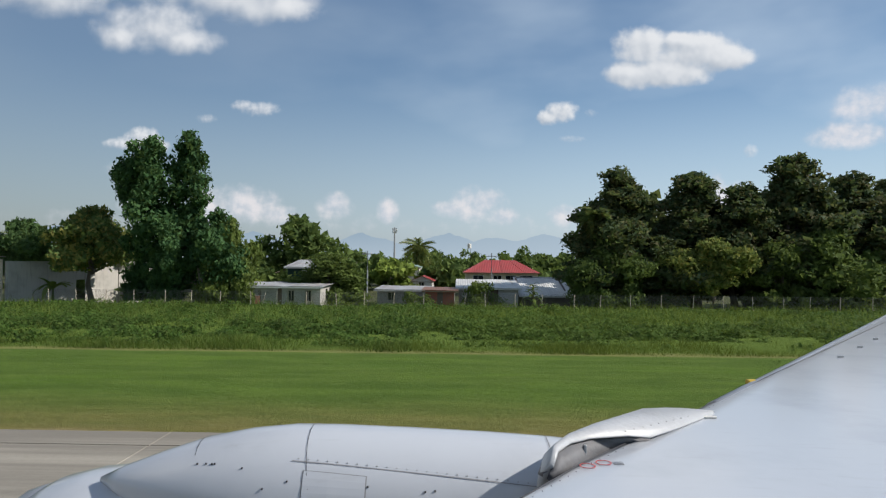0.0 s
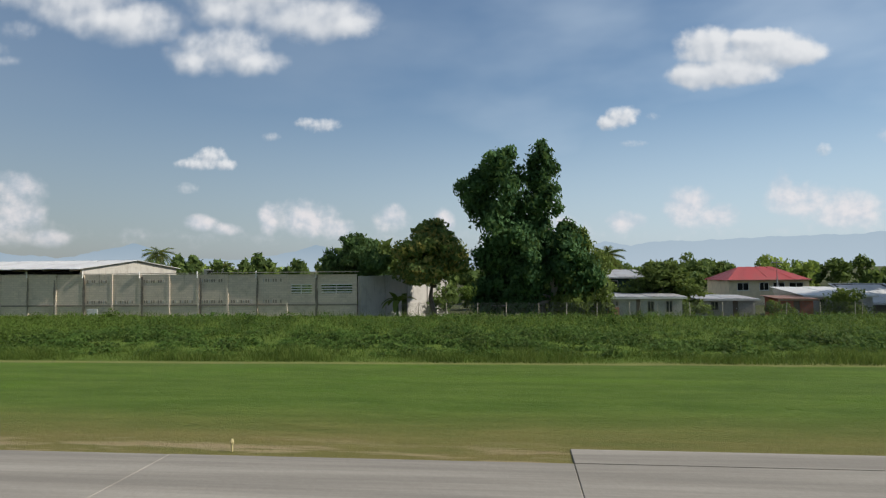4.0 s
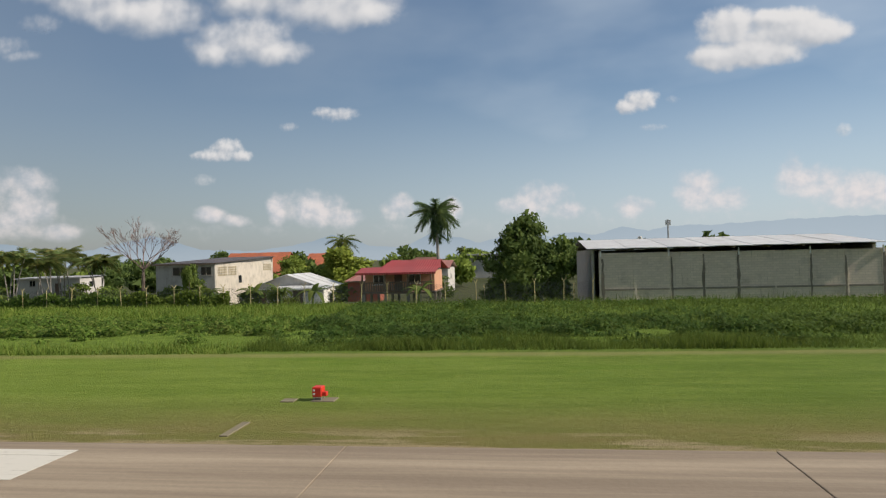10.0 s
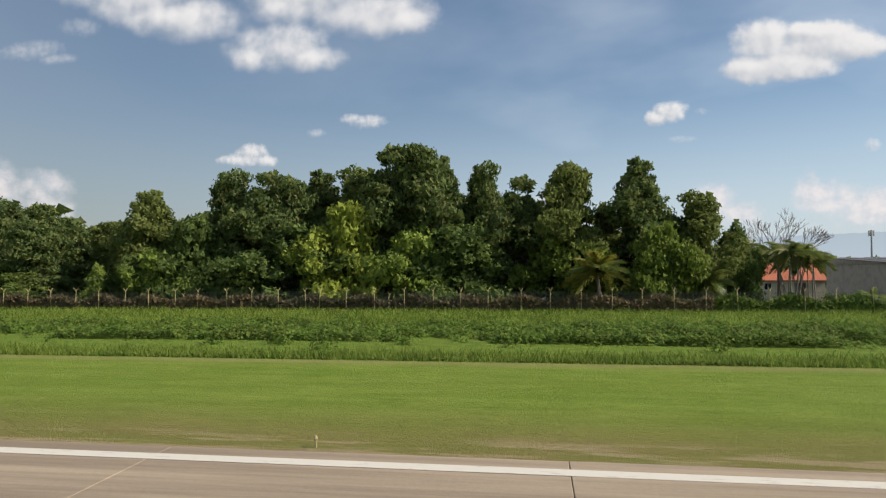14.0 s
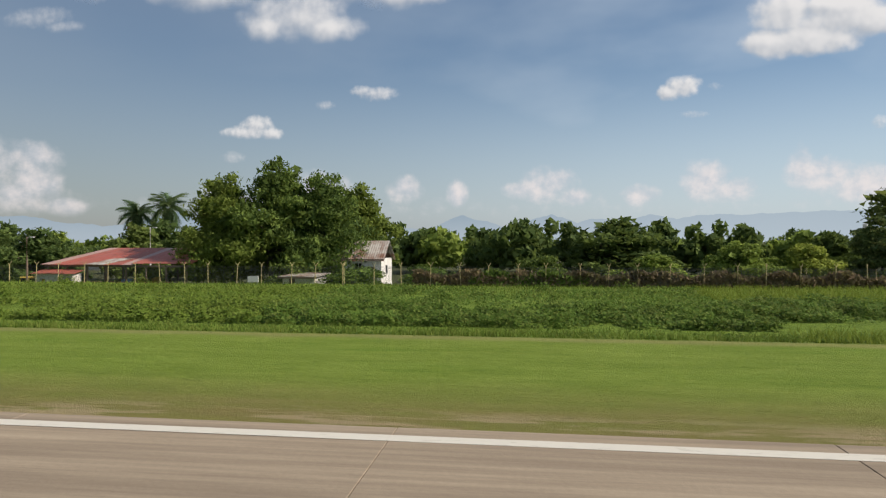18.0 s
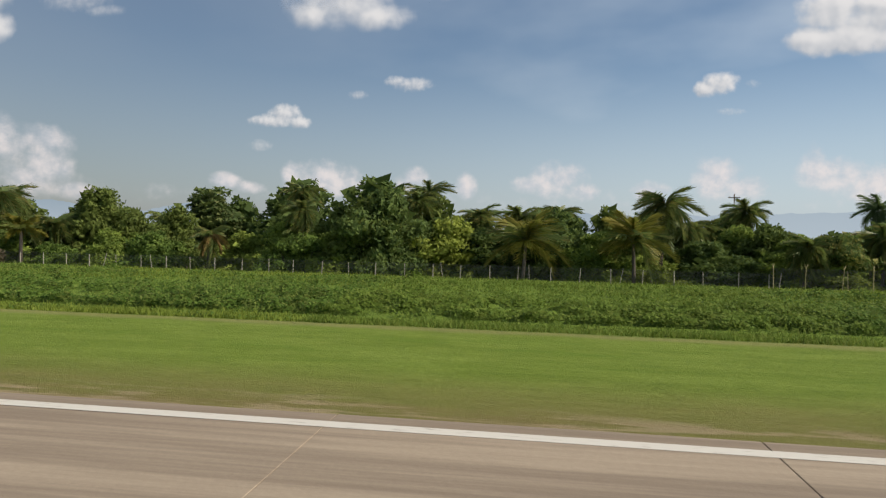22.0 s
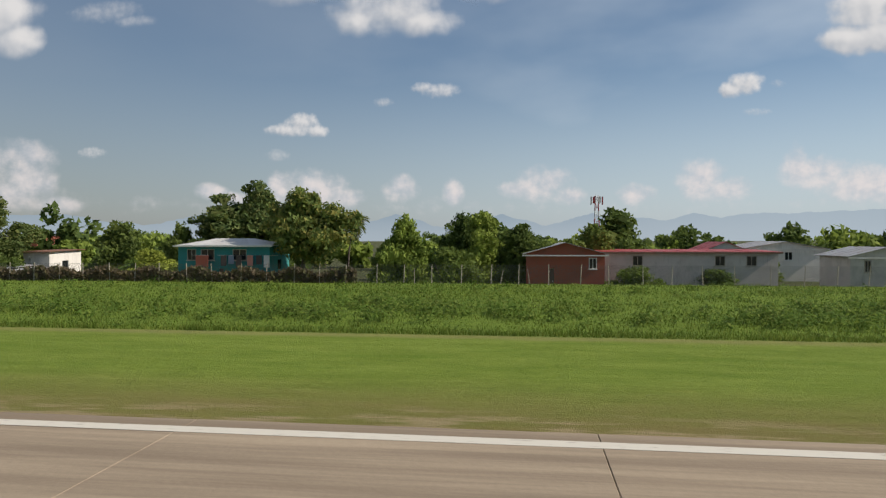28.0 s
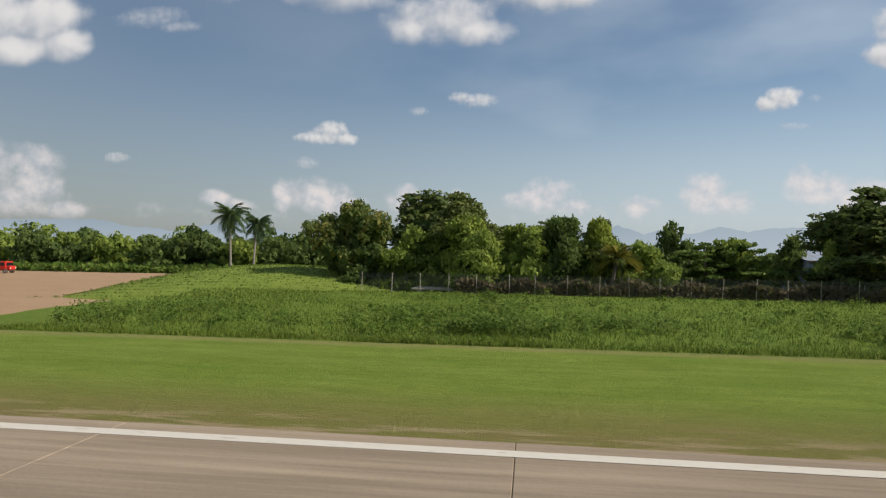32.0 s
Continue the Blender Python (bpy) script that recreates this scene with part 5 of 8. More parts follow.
def house(x0, x1, y, deep, eave, ridge, kind, wall, roof, openings, label):
    w, h = x1 - x0, eave - TOWN
    root = tagged(new("house"), label, "house")
    root.matrix_basis = pose(x0, y, TOWN)
    wm, rm = WALLS[wall], ROOFS[roof]
    hs = holes_of(openings, w, h)
    bm = walled(w, h, 0.15, [o[1:] for o in hs])
    r = ridge - TOWN
    if kind == "gable":
        for yy in (0.0, deep - 0.15):
            g = bmesh.new()
            lo = [g.verts.new(v) for v in ((0, yy, h), (w, yy, h), (w / 2, yy, r))]
            hi = [g.verts.new(v) for v in ((0, yy + 0.15, h), (w, yy + 0.15, h), (w / 2, yy + 0.15, r))]
            g.faces.new(lo), g.faces.new(hi[::-1])
            for i in range(3):
                g.faces.new((lo[i], hi[i], hi[(i + 1) % 3], lo[(i + 1) % 3]))
            part("gable", g, wm, root)
    part("wall", bm, wm, root)
    dim = POSTS if wall in ("grey", "greylight", "concrete", "brown", "teal") else TRIM
    for o in hs:
        fit_opening(root, *o, 0.0, dim)
    side = 0.15
    for xa in (0.0, w - side):
        if xa > 0 and deep > 3.5:
            b2 = walled(deep - 0.31, h, side, [(deep * 0.35, deep * 0.35 + 0.8, h * 0.5, h * 0.5 + 0.75)])
            b2.transform(pose(w, 0.155, 0, 0, 0, 90))
            # the concrete house's right side has sunlight put into a paler wall colour
            sw = part("wall", b2, WALLS["salmon"] if "pink side" in label else WALLS["sunned"] if "two-storey concrete" in label else WALLS["teal"] if "turquoise side" in label else wm, root)
            part("pane", box(w - 0.09, w - 0.07, 0.155 + deep * 0.35, 0.155 + deep * 0.35 + 0.8, h * 0.5, h * 0.5 + 0.75), glass, sw, "dark window glass")
        else:
            part("wall", box(xa, xa + side, 0.155, deep - 0.155, 0, h), wm, root)
    if kind != "gable":
        part("wall", box(0, w, deep - 0.15, deep, 0, h), wm, root)
    o, rb = 0.28, bmesh.new()
    if kind == "gable":
        k = (r - h) / (w / 2)
        sheets(rb, (-o, -o, h - o * k + 0.02), (-o, deep + o, h - o * k + 0.02), (w / 2, -o, r + 0.02), (w / 2, deep + o, r + 0.02), seed=1)
        rb2 = bmesh.new()
        sheets(rb2, (w + o, deep + o, h - o * k + 0.02), (w + o, -o, h - o * k + 0.02), (w / 2, deep + o, r + 0.02), (w / 2, -o, r + 0.02), seed=2)
        rb = joined(rb, rb2)
    elif kind in ("side", "hip"):
        k, inset = (r - h) / (deep / 2), (w * 0.28 if kind == "hip" else -o)
        sheets(rb, (w + o, -o, h - o * k + 0.02), (-o, -o, h - o * k + 0.02), (w - inset, deep / 2, r + 0.02), (inset, deep / 2, r + 0.02), seed=1)
        sheets(rb, (-o, deep + o, h - o * k + 0.02), (w + o, deep + o, h - o * k + 0.02), (inset, deep / 2, r + 0.02), (w - inset, deep / 2, r + 0.02), seed=2)
        if kind == "hip":
            sheets(rb, (-o, -o, h - o * k + 0.02), (-o, deep + o, h - o * k + 0.02), (inset, deep / 2 - 0.01, r + 0.02), (inset, deep / 2 + 0.01, r + 0.02))
            sheets(rb, (w + o, deep + o, h - o * k + 0.02), (w + o, -o, h - o * k + 0.02), (w - inset, deep / 2 + 0.01, r + 0.02), (w - inset, deep / 2 - 0.01, r + 0.02))
    else:
        if kind == "flat":
            r = h + 0.12
        k = (r - h) / deep
        sheets(rb, (w + o, -o, h - o * k + 0.02), (-o, -o, h - o * k + 0.02), (w + o, deep + o, r + 0.02), (-o, deep + o, r + 0.02))
        for xa in (0.0, w - side):
            s = bmesh.new()
            quad_slab(s, (xa, 0.1, h + 0.001), (xa, deep - 0.1, h + 0.001), (xa, deep - 0.1, max(r, h + 0.03)), (xa, 0.1, h + 0.02), -side)
            part("gable", s, wm, root)
        if r > h + 0.2:
            part("gable", box(0, w, deep - 0.149, deep - 0.001, h, r), wm, root)
    lay_roof(rb, rm, root)
    part("fascia", box(-o, w + o, -o - 0.03, -o, h - 0.14 if kind != "gable" else h - 0.02 - o * ((r - h) / (w / 2)) - 0.1, h - 0.02 if kind != "gable" else h - 0.02 - o * ((r - h) / (w / 2))), TRIM if roof in ("white", "tin", "mintwhite") else WOOD, root)
    return root


house(-16.7, -10.34, 47.3, 5.0, 1.43, 1.53, "lean", "grey", "tin", "d.12:.2,w.27:.31,d.5:.55,w.62:.7,w.82:.9", "long low grey block house with a flat tin roof")
house(-15.4, -11.17, 57.0, 5.0, 2.75, 3.33, "lean", "darkgreen", "tin", "w.3:.5", "dark green upper storey house with tin roof")
house(0.6, 8.7, 72.0, 8.0, 2.13, 3.47, "hip", "cream", "redpaint", "w.1:.25,w.38:.5,w.55:.7,w.75:.93", "two-storey cream house with red hipped roof")
house(-0.1, 4.7, 52.0, 6.0, 1.26, 1.72, "lean", "greylight", "white", "w.2:.3,d.53:.67", "grey plastered house with a patched tin roof")
house(5.1, 9.1, 53.0, 6.0, 0.62, 1.95, "lean", "darkwood", "white", "d.3:.5", "open shed under a grey tin roof")
house(-7.09, -2.72, 55.0, 5.0, 0.9, 1.0, "lean", "grey", "tin", "w.2:.35,d.6:.7", "small grey house with a tin roof")
house(-2.7, -0.4, 50.0, 3.0, 1.12, 1.2, "lean", "brickred", "rust", "d.4:.6", "low brick-red shed beside the fence")
house(-9.59, -6.07, 95.0, 6.0, 2.36, 2.86, "gable", "greylight", "mint", "w.3:.6", "pale house with a green metal roof")
house(-9.33, -8.57, 85.0, 3.0, 1.56, 3.43, "flat", "cream", "tin", "w.3:.7", "narrow cream tower block far behind")
house(-5.94, -3.47, 80.0, 5.0, 0.9, 1.43, "gable", "white", "redpaint", "w.3:.6", "white house with a red roof")
house(-106.49, -99.08, 63.0, 7.0, 0.91, 2.21, "gable", "greylight", "white", "d.1:.2", "white metal gable shed beside the bananas")
house(-103.12, -97.94, 60.0, 3.0, 0.9, 1.07, "lean", "white", "white", "d.4:.6", "low white lean-to with hanging sheet")
house(-113.81, -107.84, 57.7, 14.1, 3.59, 4.2, "lean", "concrete", "darktin", "w.28:.55,w.76:.95", "unfinished two-storey concrete house, sunlight painted into its pale side")
house(-118.87, -110.57, 80.0, 9.0, 1.75, 4.85, "side", "cream", "orange", "w.2:.3,d.6:.75", "long house with a bright orange tile roof")
house(-95.66, -89.25, 86.0, 8.0, 2.62, 3.65, "hip", "brown", "rust", "w.2:.35,w.6:.8", "brown house with a rusty hipped roof")
house(-89.77, -78.1, 125.0, 10.0, 4.09, 5.28, "flat", "greylight", "white", "w.1:.3,w.4:.6,w.7:.9", "pale flat-roofed block far behind")
house(-114.24, -107.89, 100.0, 8.0, 2.61, 4.8, "side", "cream", "orange", "w.3:.5", "cream house with an orange roof")
house(-147.95, -138.51, 80.0, 5.0, 2.17, 2.62, "flat", "greylight", "tin", "w.2:.3,d.6:.7", "long low pale building behind the palms")
house(-96.1, -92.99, 62.0, 4.0, 1.46, 1.94, "lean", "brickred", "rustpink", "d.4:.6", "low red shed with faded sheet roof")
house(-92.03, -87.65, 75.0, 7.0, 2.38, 3.21, "side", "greylight", "rustpink", "w.3:.5", "house with a dull red roof")
house(-249.2, -244.11, 52.0, 4.0, 2.08, 3.55, "side", "white", "rusty", "w.55:.68,d.8:.9", "white house with a rust-streaked sloping roof")
house(-250.27, -247.81, 46.0, 3.0, 0.9, 1.0, "lean", "greylight", "rusty", "d.2:.4", "little shelter with rusted sheet")
house(-304.25, -300.85, 50.0, 5.0, 0.93, 1.52, "gable", "mint", "rustpink", "w.15:.35,w.6:.8", "pale green cottage with a faded red roof")
house(-295.47, -291.44, 85.0, 6.0, 1.54, 2.48, "flat", "greylight", "tin", "w.5:.8", "grey block building between the trees")
house(-309.86, -301.71, 65.0, 8.0, 2.92, 4.1, "hip", "white", "rustpink", "w.15:.27,w.35:.4,w.47:.6,w.7:.85", "two-storey white house with a red roof and balconies")
house(-308.3, -303.07, 53.0, 5.0, 0.9, 1.56, "gable", "mint", "rustpink", "w.38:.46,w.65:.75", "mint green cottage with a faded red gable roof")
house(-298.11, -296.42, 75.0, 5.0, 2.64, 3.11, "gable", "white", "redpaint", "w.3:.6", "white house behind the trees")
house(-298.33, -295.51, 60.0, 5.0, 1.11, 1.66, "gable", "white", "redpaint", "w.3:.6", "small white house with red roof")
house(-297.08, -294.74, 55.0, 4.0, 0.9, 1.0, "flat", "concrete", "rust", "w.3:.6", "unfinished concrete hut by the fence")
house(-412.55, -401.42, 95.0, 8.0, 2.14, 3.59, "gable", "white", "white", "w.2:.3,w.6:.7", "white house with a broad pale roof")
house(-350.78, -349.22, 55.0, 4.0, 1.36, 1.62, "lean", "white", "white", "d.4:.6", "white hut in the trees")
house(-428.23, -422.53, 60.0, 5.0, 2.55, 3.29, "lean", "cream", "rustyellow", "w.15:.3,d.5:.6,w.7:.8", "cream house under a rusty yellow roof")
house(-424.08, -420.68, 47.2, 2.5, 1.24, 1.7, "lean", "brickred", "rustpink", "d.4:.6", "low shed with a red sheet roof")
house(-451.81, -448.1, 52.0, 4.0, 1.15, 1.6, "gable", "green", "mintwhite", "d.2:.45", "green painted shed with pale roof")
house(-458.01, -455.1, 56.0, 4.0, 0.9, 1.28, "gable", "white", "redpaint", "w.3:.6", "small white hut with a red roof")
house(-398.72, -397.38, 50.0, 3.0, 1.48, 1.74, "flat", "mustard", "mustard", "d.3:.7", "yellow sheet-roofed hut near the fence")
house(-433.31, -429.58, 51.0, 6.0, 2.5, 3.58, "gable", "brown", "mintwhite", "w.45:.65", "brown timber house with green and white roof")
house(-450.0, -446.47, 70.0, 6.0, 2.35, 2.99, "lean", "blue", "white", "w.35:.6", "small light blue house on posts")
house(-467.66, -461.49, 47.5, 8.0, 2.74, 3.35, "gable", "grey", "mintwhite", "w.3:.4,w.5:.56,w.72:.86", "grey block house with white framed windows")
house(-501.05, -497.24, 72.0, 5.0, 1.75, 2.52, "flat", "white", "white", "w.3:.6", "white hut with flat roof")
house(-451.84, -449.04, 60.0, 4.0, 0.9, 1.44, "gable", "cream", "rust", "d.3:.6", "hut with a rusted roof")
house(-446.2, -440.99, 75.0, 6.0, 0.9, 1.52, "gable", "brown", "rust", "w.3:.6", "brown hut with rusty roof")
house(-442.53, -435.91, 62.0, 6.0, 3.13, 3.39, "flat", "concrete", "tin", "w.15:.2,w.5:.55,w.8:.85", "unfinished block building on posts")
house(-525.17, -520.53, 49.0, 5.0, 2.39, 2.99, "gable", "greylight", "tin", "w.2:.3,w.55:.65", "cottage with grey front and pink side")
house(-544.09, -527.44, 56.0, 6.0, 2.53, 2.74, "flat", "greylight", "redpaint", "w.3:.35,w.7:.75,w.85:.9", "long pale house with a red roof edge")
house(-526.37, -518.56, 68.0, 8.0, 2.67, 3.36, "gable", "white", "tin", "w.2:.3,w.5:.6", "two-storey white house with grey roof")
house(-530.93, -526.39, 66.0, 6.0, 2.42, 3.34, "gable", "white", "redpaint", "w.3:.5", "house with a red roof behind")
house(-490.89, -489.33, 72.0, 5.0, 0.96, 1.61, "gable", "lime", "redpaint", "w.3:.6", "lime green hut with a red roof")
house(-488.68, -484.61, 62.0, 5.0, 1.79, 2.43, "gable", "teal", "darktin", "d.5:.7", "teal hut with a dark roof")
house(-489.54, -485.52, 48.0, 4.0, 0.9, 1.12, "lean", "greylight", "tin", "d.5:.7", "low tin shelter behind the fence")
house(-606.44, -597.48, 50.0, 6.0, 3.55, 4.28, "gable", "warmgrey", "mintwhite", "w.29:.35,w.56:.6,w.69:.76", "broad warm grey house with a low gable roof")
house(-574.49, -567.16, 46.2, 4.0, 3.18, 3.65, "hip", "teal", "white", "w.1:.2,w.25:.4,d.45:.5,w.6:.75", "turquoise house with a pale roof and washing outside")
house(-548.04, -542.22, 49.0, 7.0, 2.52, 3.33, "gable", "brickred", "tin", "d.3:.36,w.8:.9", "brick-red house with a grey tin roof")
house(-591.7, -589.2, 51.0, 4.0, 2.57, 2.7, "flat", "white", "rust", "w.2:.3", "white block hut with a rusty roof")
house(-591.28, -588.13, 46.5, 3.0, 1.17, 1.27, "flat", "greylight", "tin", "d.5:.7", "low grey hut at the fence")
house(-594.17, -589.3, 46.5, 3.0, 1.35, 1.52, "flat", "concrete", "tin", "d.4:.6", "low concrete hut behind the trees")
house(-617.43, -615.47, 46.0, 4.1, 2.73, 2.95, "flat", "greylight", "tin", "w.3:.6", "block house with grey front and turquoise side")
house(-622.34, -617.08, 54.0, 6.0, 3.48, 3.7, "lean", "greylight", "tin", "w.3:.5", "upper storey of a grey block house")
house(-617.96, -610.57, 60.0, 5.0, 3.02, 3.46, "gable", "greylight", "white", "w.3:.5", "pale house with a white roof")
house(-641.49, -637.44, 62.0, 5.0, 2.38, 2.86, "gable", "cream", "rust", "w.3:.5", "cream hut with rust roof")
house(-624.25, -620.28, 46.5, 4.0, 1.64, 1.74, "lean", "white", "white", "d.4:.6", "low white sheet roof over a shelter")
house(-661.15, -655.52, 54.0, 4.5, 2.55, 3.05, "side", "yellow", "white", "w.18:.33,w.68:.84", "yellow house with a pale tin roof")
house(-662.66, -658.1, 45.8, 3.0, 1.39, 1.94, "side", "pinkred", "white", "d.3:.5", "low pink shed with a pale tin roof")
house(-669.87, -663.62, 72.0, 7.0, 3.01, 4.08, "lean", "bluegrey", "bluetin", "w.3:.5", "house with a blue-grey metal roof")
house(-641.2, -631.15, 100.0, 10.0, 4.43, 4.88, "flat", "brickred", "tin", "w.3:.4,w.7:.8", "brick building with a red wall")
house(-640.42, -637.83, 70.0, 5.0, 2.5, 2.94, "flat", "greylight", "tin", "d.4:.8", "unfinished grey hut in a yard")
house(-633.89, -627.96, 60.0, 6.0, 1.76, 2.61, "gable", "white", "mintwhite", "w.3:.5", "white shed roofs in the yard")
house(-657.69, -654.49, 64.0, 5.0, 2.65, 3.37, "gable", "greylight", "white", "w.3:.5", "small house with white gable roof")
house(-652.83, -649.56, 66.0, 5.0, 2.75, 3.45, "lean", "orange", "white", "w.4:.7", "small orange painted cottage with pale roof")
house(-651.99, -647.72, 66.0, 5.0, 3.77, 4.27, "gable", "white", "tin", "w.2:.4,d.6:.8", "white cottage with porch")
house(-652.0, -649.31, 75.0, 5.0, 2.63, 3.27, "gable", "white", "mintwhite", "w.3:.5", "small white cottage among the trees")
house(-647.71, -644.18, 55.0, 5.0, 1.55, 1.77, "lean", "white", "tin", "w.3:.5", "low white shed with pale roof")
house(-696.57, -692.4, 70.0, 5.0, 2.14, 3.09, "gable", "white", "tin", "w.3:.5", "white house far between the trees")


side_of = tagged(new("vent_panel"), "panels of vent blocks set in the concrete house wall", "vent")
for y0, y1, z0, z1 in ((58.3, 60.25, 2.3, 3.25), (60.5, 62.3, 2.3, 3.25), (69.0, 71.2, 2.6, 3.4)):
    bm = bmesh.new()
    for i in range(6):
        for j in range(4):
            ya, za = y0 + (y1 - y0) * i / 6, z0 + (z1 - z0) * j / 4
            box_into(bm, -107.835, -107.80, ya + 0.03, ya + (y1 - y0) / 6 - 0.03, za + 0.03, za + (z1 - z0) / 4 - 0.03)
    part("panel", bm, WALLS["ventblock"], side_of)


# ---- block wall of the yard, with its warehouse ----
BLOCK, kn, kb = material("block_wall", 0.92)
kp = where(kn)
kt = kn.add("ShaderNodeTexBrick", i_Scale=1.0, offset=0.5)
for slot, value in (("Mortar Size", 0.012), ("Brick Width", 0.40), ("Row Height", 0.17), ("Color1", (0.64, 0.55, 0.435, 1)), ("Color2", (0.56, 0.48, 0.38, 1)), ("Mortar", (0.50, 0.43, 0.34, 1))):
    kt.inputs[slot].default_value = value
kv = kn.add("ShaderNodeSeparateXYZ")
kn.link(kp, kv.inputs[0])
kc = kn.add("ShaderNodeCombineXYZ")
kn.link(kv.outputs[0], kc.inputs[0])
kn.link(kv.outputs[2], kc.inputs[1])
kn.link(kc.outputs[0], kt.inputs["Vector"])
k1 = kn.mix(kn.ramp(kn.noise(kp, 0.9, 6, 0.65), 0.52, 0.78, 0.0, 0.45), kt.outputs["Color"], (0.22, 0.19, 0.15))
k1 = kn.mix(kn.ramp(kn.noise(kn.scaled(kp, 3.2, 3.2, 0.28), 1.4, 5, 0.6), 0.60, 0.78, 0.0, 0.6), k1, (0.12, 0.10, 0.08))
k1 = kn.mix(kn.ramp(kn.noise(kn.scaled(kp, 0.6, 0.6, 3.0), 1.6, 5, 0.65), 0.58, 0.8, 0.0, 0.6), k1, (0.55, 0.52, 0.46))
kn.link(k1, kb.inputs["Base Color"])
bump(kn, kb, kt.outputs["Fac"], -0.4, 0.02)
STAIN = painted("damp_concrete", (0.26, 0.225, 0.18), 0.95, 0.6, (0.40, 0.36, 0.30), 1.6)
# second block colour; on the side wall it stands in for sunlight
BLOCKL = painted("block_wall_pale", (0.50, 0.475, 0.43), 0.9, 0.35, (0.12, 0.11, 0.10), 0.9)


DAMP = painted("damp_stain", (0.19, 0.162, 0.130), 0.95, 0.7, (0.36, 0.31, 0.25), 2.5)


def drip(rnd, x, y, z0, z1, w):
    """A thin ragged stain, widest at its top."""
    left, right = [], []
    for k in range(9):
        s = k / 8
        q = w * (0.25 + 0.75 * math.sin(0.4 + 2.2 * s)) * rnd.uniform(0.6, 1.1)
        m = x + w * rnd.uniform(-0.15, 0.15)
        left.append((m - q / 2, z0 + (z1 - z0) * s))
        right.append((m + q / 2, z0 + (z1 - z0) * s))
    bm = bmesh.new()
    va = [[bm.verts.new((px, y, pz)) for px, pz in row] for row in (left, right)]
    vb = [[bm.verts.new((px, y - 0.003, pz)) for px, pz in row] for row in (left, right)]
    for k in range(8):
        bm.faces.new((vb[0][k], vb[1][k], vb[1][k + 1], vb[0][k + 1]))
        bm.faces.new((vb[0][k], vb[0][k + 1], va[0][k + 1], va[0][k]))
        bm.faces.new((vb[1][k + 1], vb[1][k], va[1][k], va[1][k + 1]))
    bm.faces.new((vb[0][8], vb[1][8], va[1][8], va[0][8]))
    bm.faces.new((vb[1][0], vb[0][0], va[0][0], va[1][0]))
    return bm


def yard_wall():
    rnd = random.Random(5)
    root = tagged(new("block_wall"), "long grey concrete block wall with stained pillars", "wall")
    xs = [-73.4 + 2.29 * i for i in range(18)]
    xs[-1] = -33.7
    for i in range(17):
        a, b = xs[i], xs[i + 1]
        y = 45.5 + (a + 73.4) / 40 * 0.9
        top = 3.55 - (a + 73.4) * 0.008
        roofed = i < 8
        holes = []
        if i >= 15:
            holes.append((0.35, b - a - 0.35, 2.05 + 0.4, 2.75 + 0.4))
        bm = walled(b - a - 0.02, top - TOWN, 0.16, holes)
        bm.transform(pose(a + 0.01, y, TOWN))
        part("panel", bm, BLOCK, root)
        part("ledge", box(a, b, y - 0.05, y - 0.002, TOWN + 1.55, TOWN + 1.68), STAIN, root)
        part("pillar", box(a - 0.11, a + 0.11, y - 0.07, y - 0.003, TOWN, top + 0.02, 0.012), BLOCK, root)
        if i % 2 == 0 or i in (3, 7):
            part("damp_streak", drip(rnd, a + rnd.uniform(-0.05, 0.25), y - 0.074, TOWN + rnd.uniform(0, 0.8), top - rnd.uniform(0, 0.5), rnd.uniform(0.12, 0.26)), DAMP, root, "dark damp streak")
        if holes:
            for k in range(4):
                part("slat", box(a + 0.35, b - 0.35, y + 0.02, y + 0.06, TOWN + 2.5 + k * 0.19, TOWN + 2.58 + k * 0.19), TRIM, root)
            part("mullion", box((a + b) / 2 - 0.03, (a + b) / 2 + 0.03, y + 0.005, y + 0.018, TOWN + 2.45, TOWN + 3.15), TRIM, root)
        elif not roofed or i == 8:
            for r in ((1.78,) if i % 2 else (1.78, 3.35)):
                for k in range(9):
                    if (k * 5 + i) % 7:
                        part("vent_block", box(a + 0.32 + k * 0.19, a + 0.42 + k * 0.19, y - 0.022, y - 0.003, TOWN + r, TOWN + r + 0.22), STAIN if (k + i) % 3 else BLOCKL, root)
        if i % 2 == 0:
            part("pipe", tube([(a, y - 0.12, top - 0.25), (a, y - 0.12, top + 0.25)], [0.05, 0.05], 6), TRIM, root, "white drain pipe end")
    part("coping", box(-55.3, -33.6, 46.0, 46.62, 3.42, 3.47), POSTS, root)
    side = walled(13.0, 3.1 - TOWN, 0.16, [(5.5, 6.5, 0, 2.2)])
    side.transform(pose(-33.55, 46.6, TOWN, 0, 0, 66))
    part("side_wall", side, BLOCKL, root, "side wall with sunlight put into its paler colour")
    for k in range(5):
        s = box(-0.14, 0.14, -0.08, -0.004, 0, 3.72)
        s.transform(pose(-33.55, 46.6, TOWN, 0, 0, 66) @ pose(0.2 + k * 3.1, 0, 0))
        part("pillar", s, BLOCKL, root)


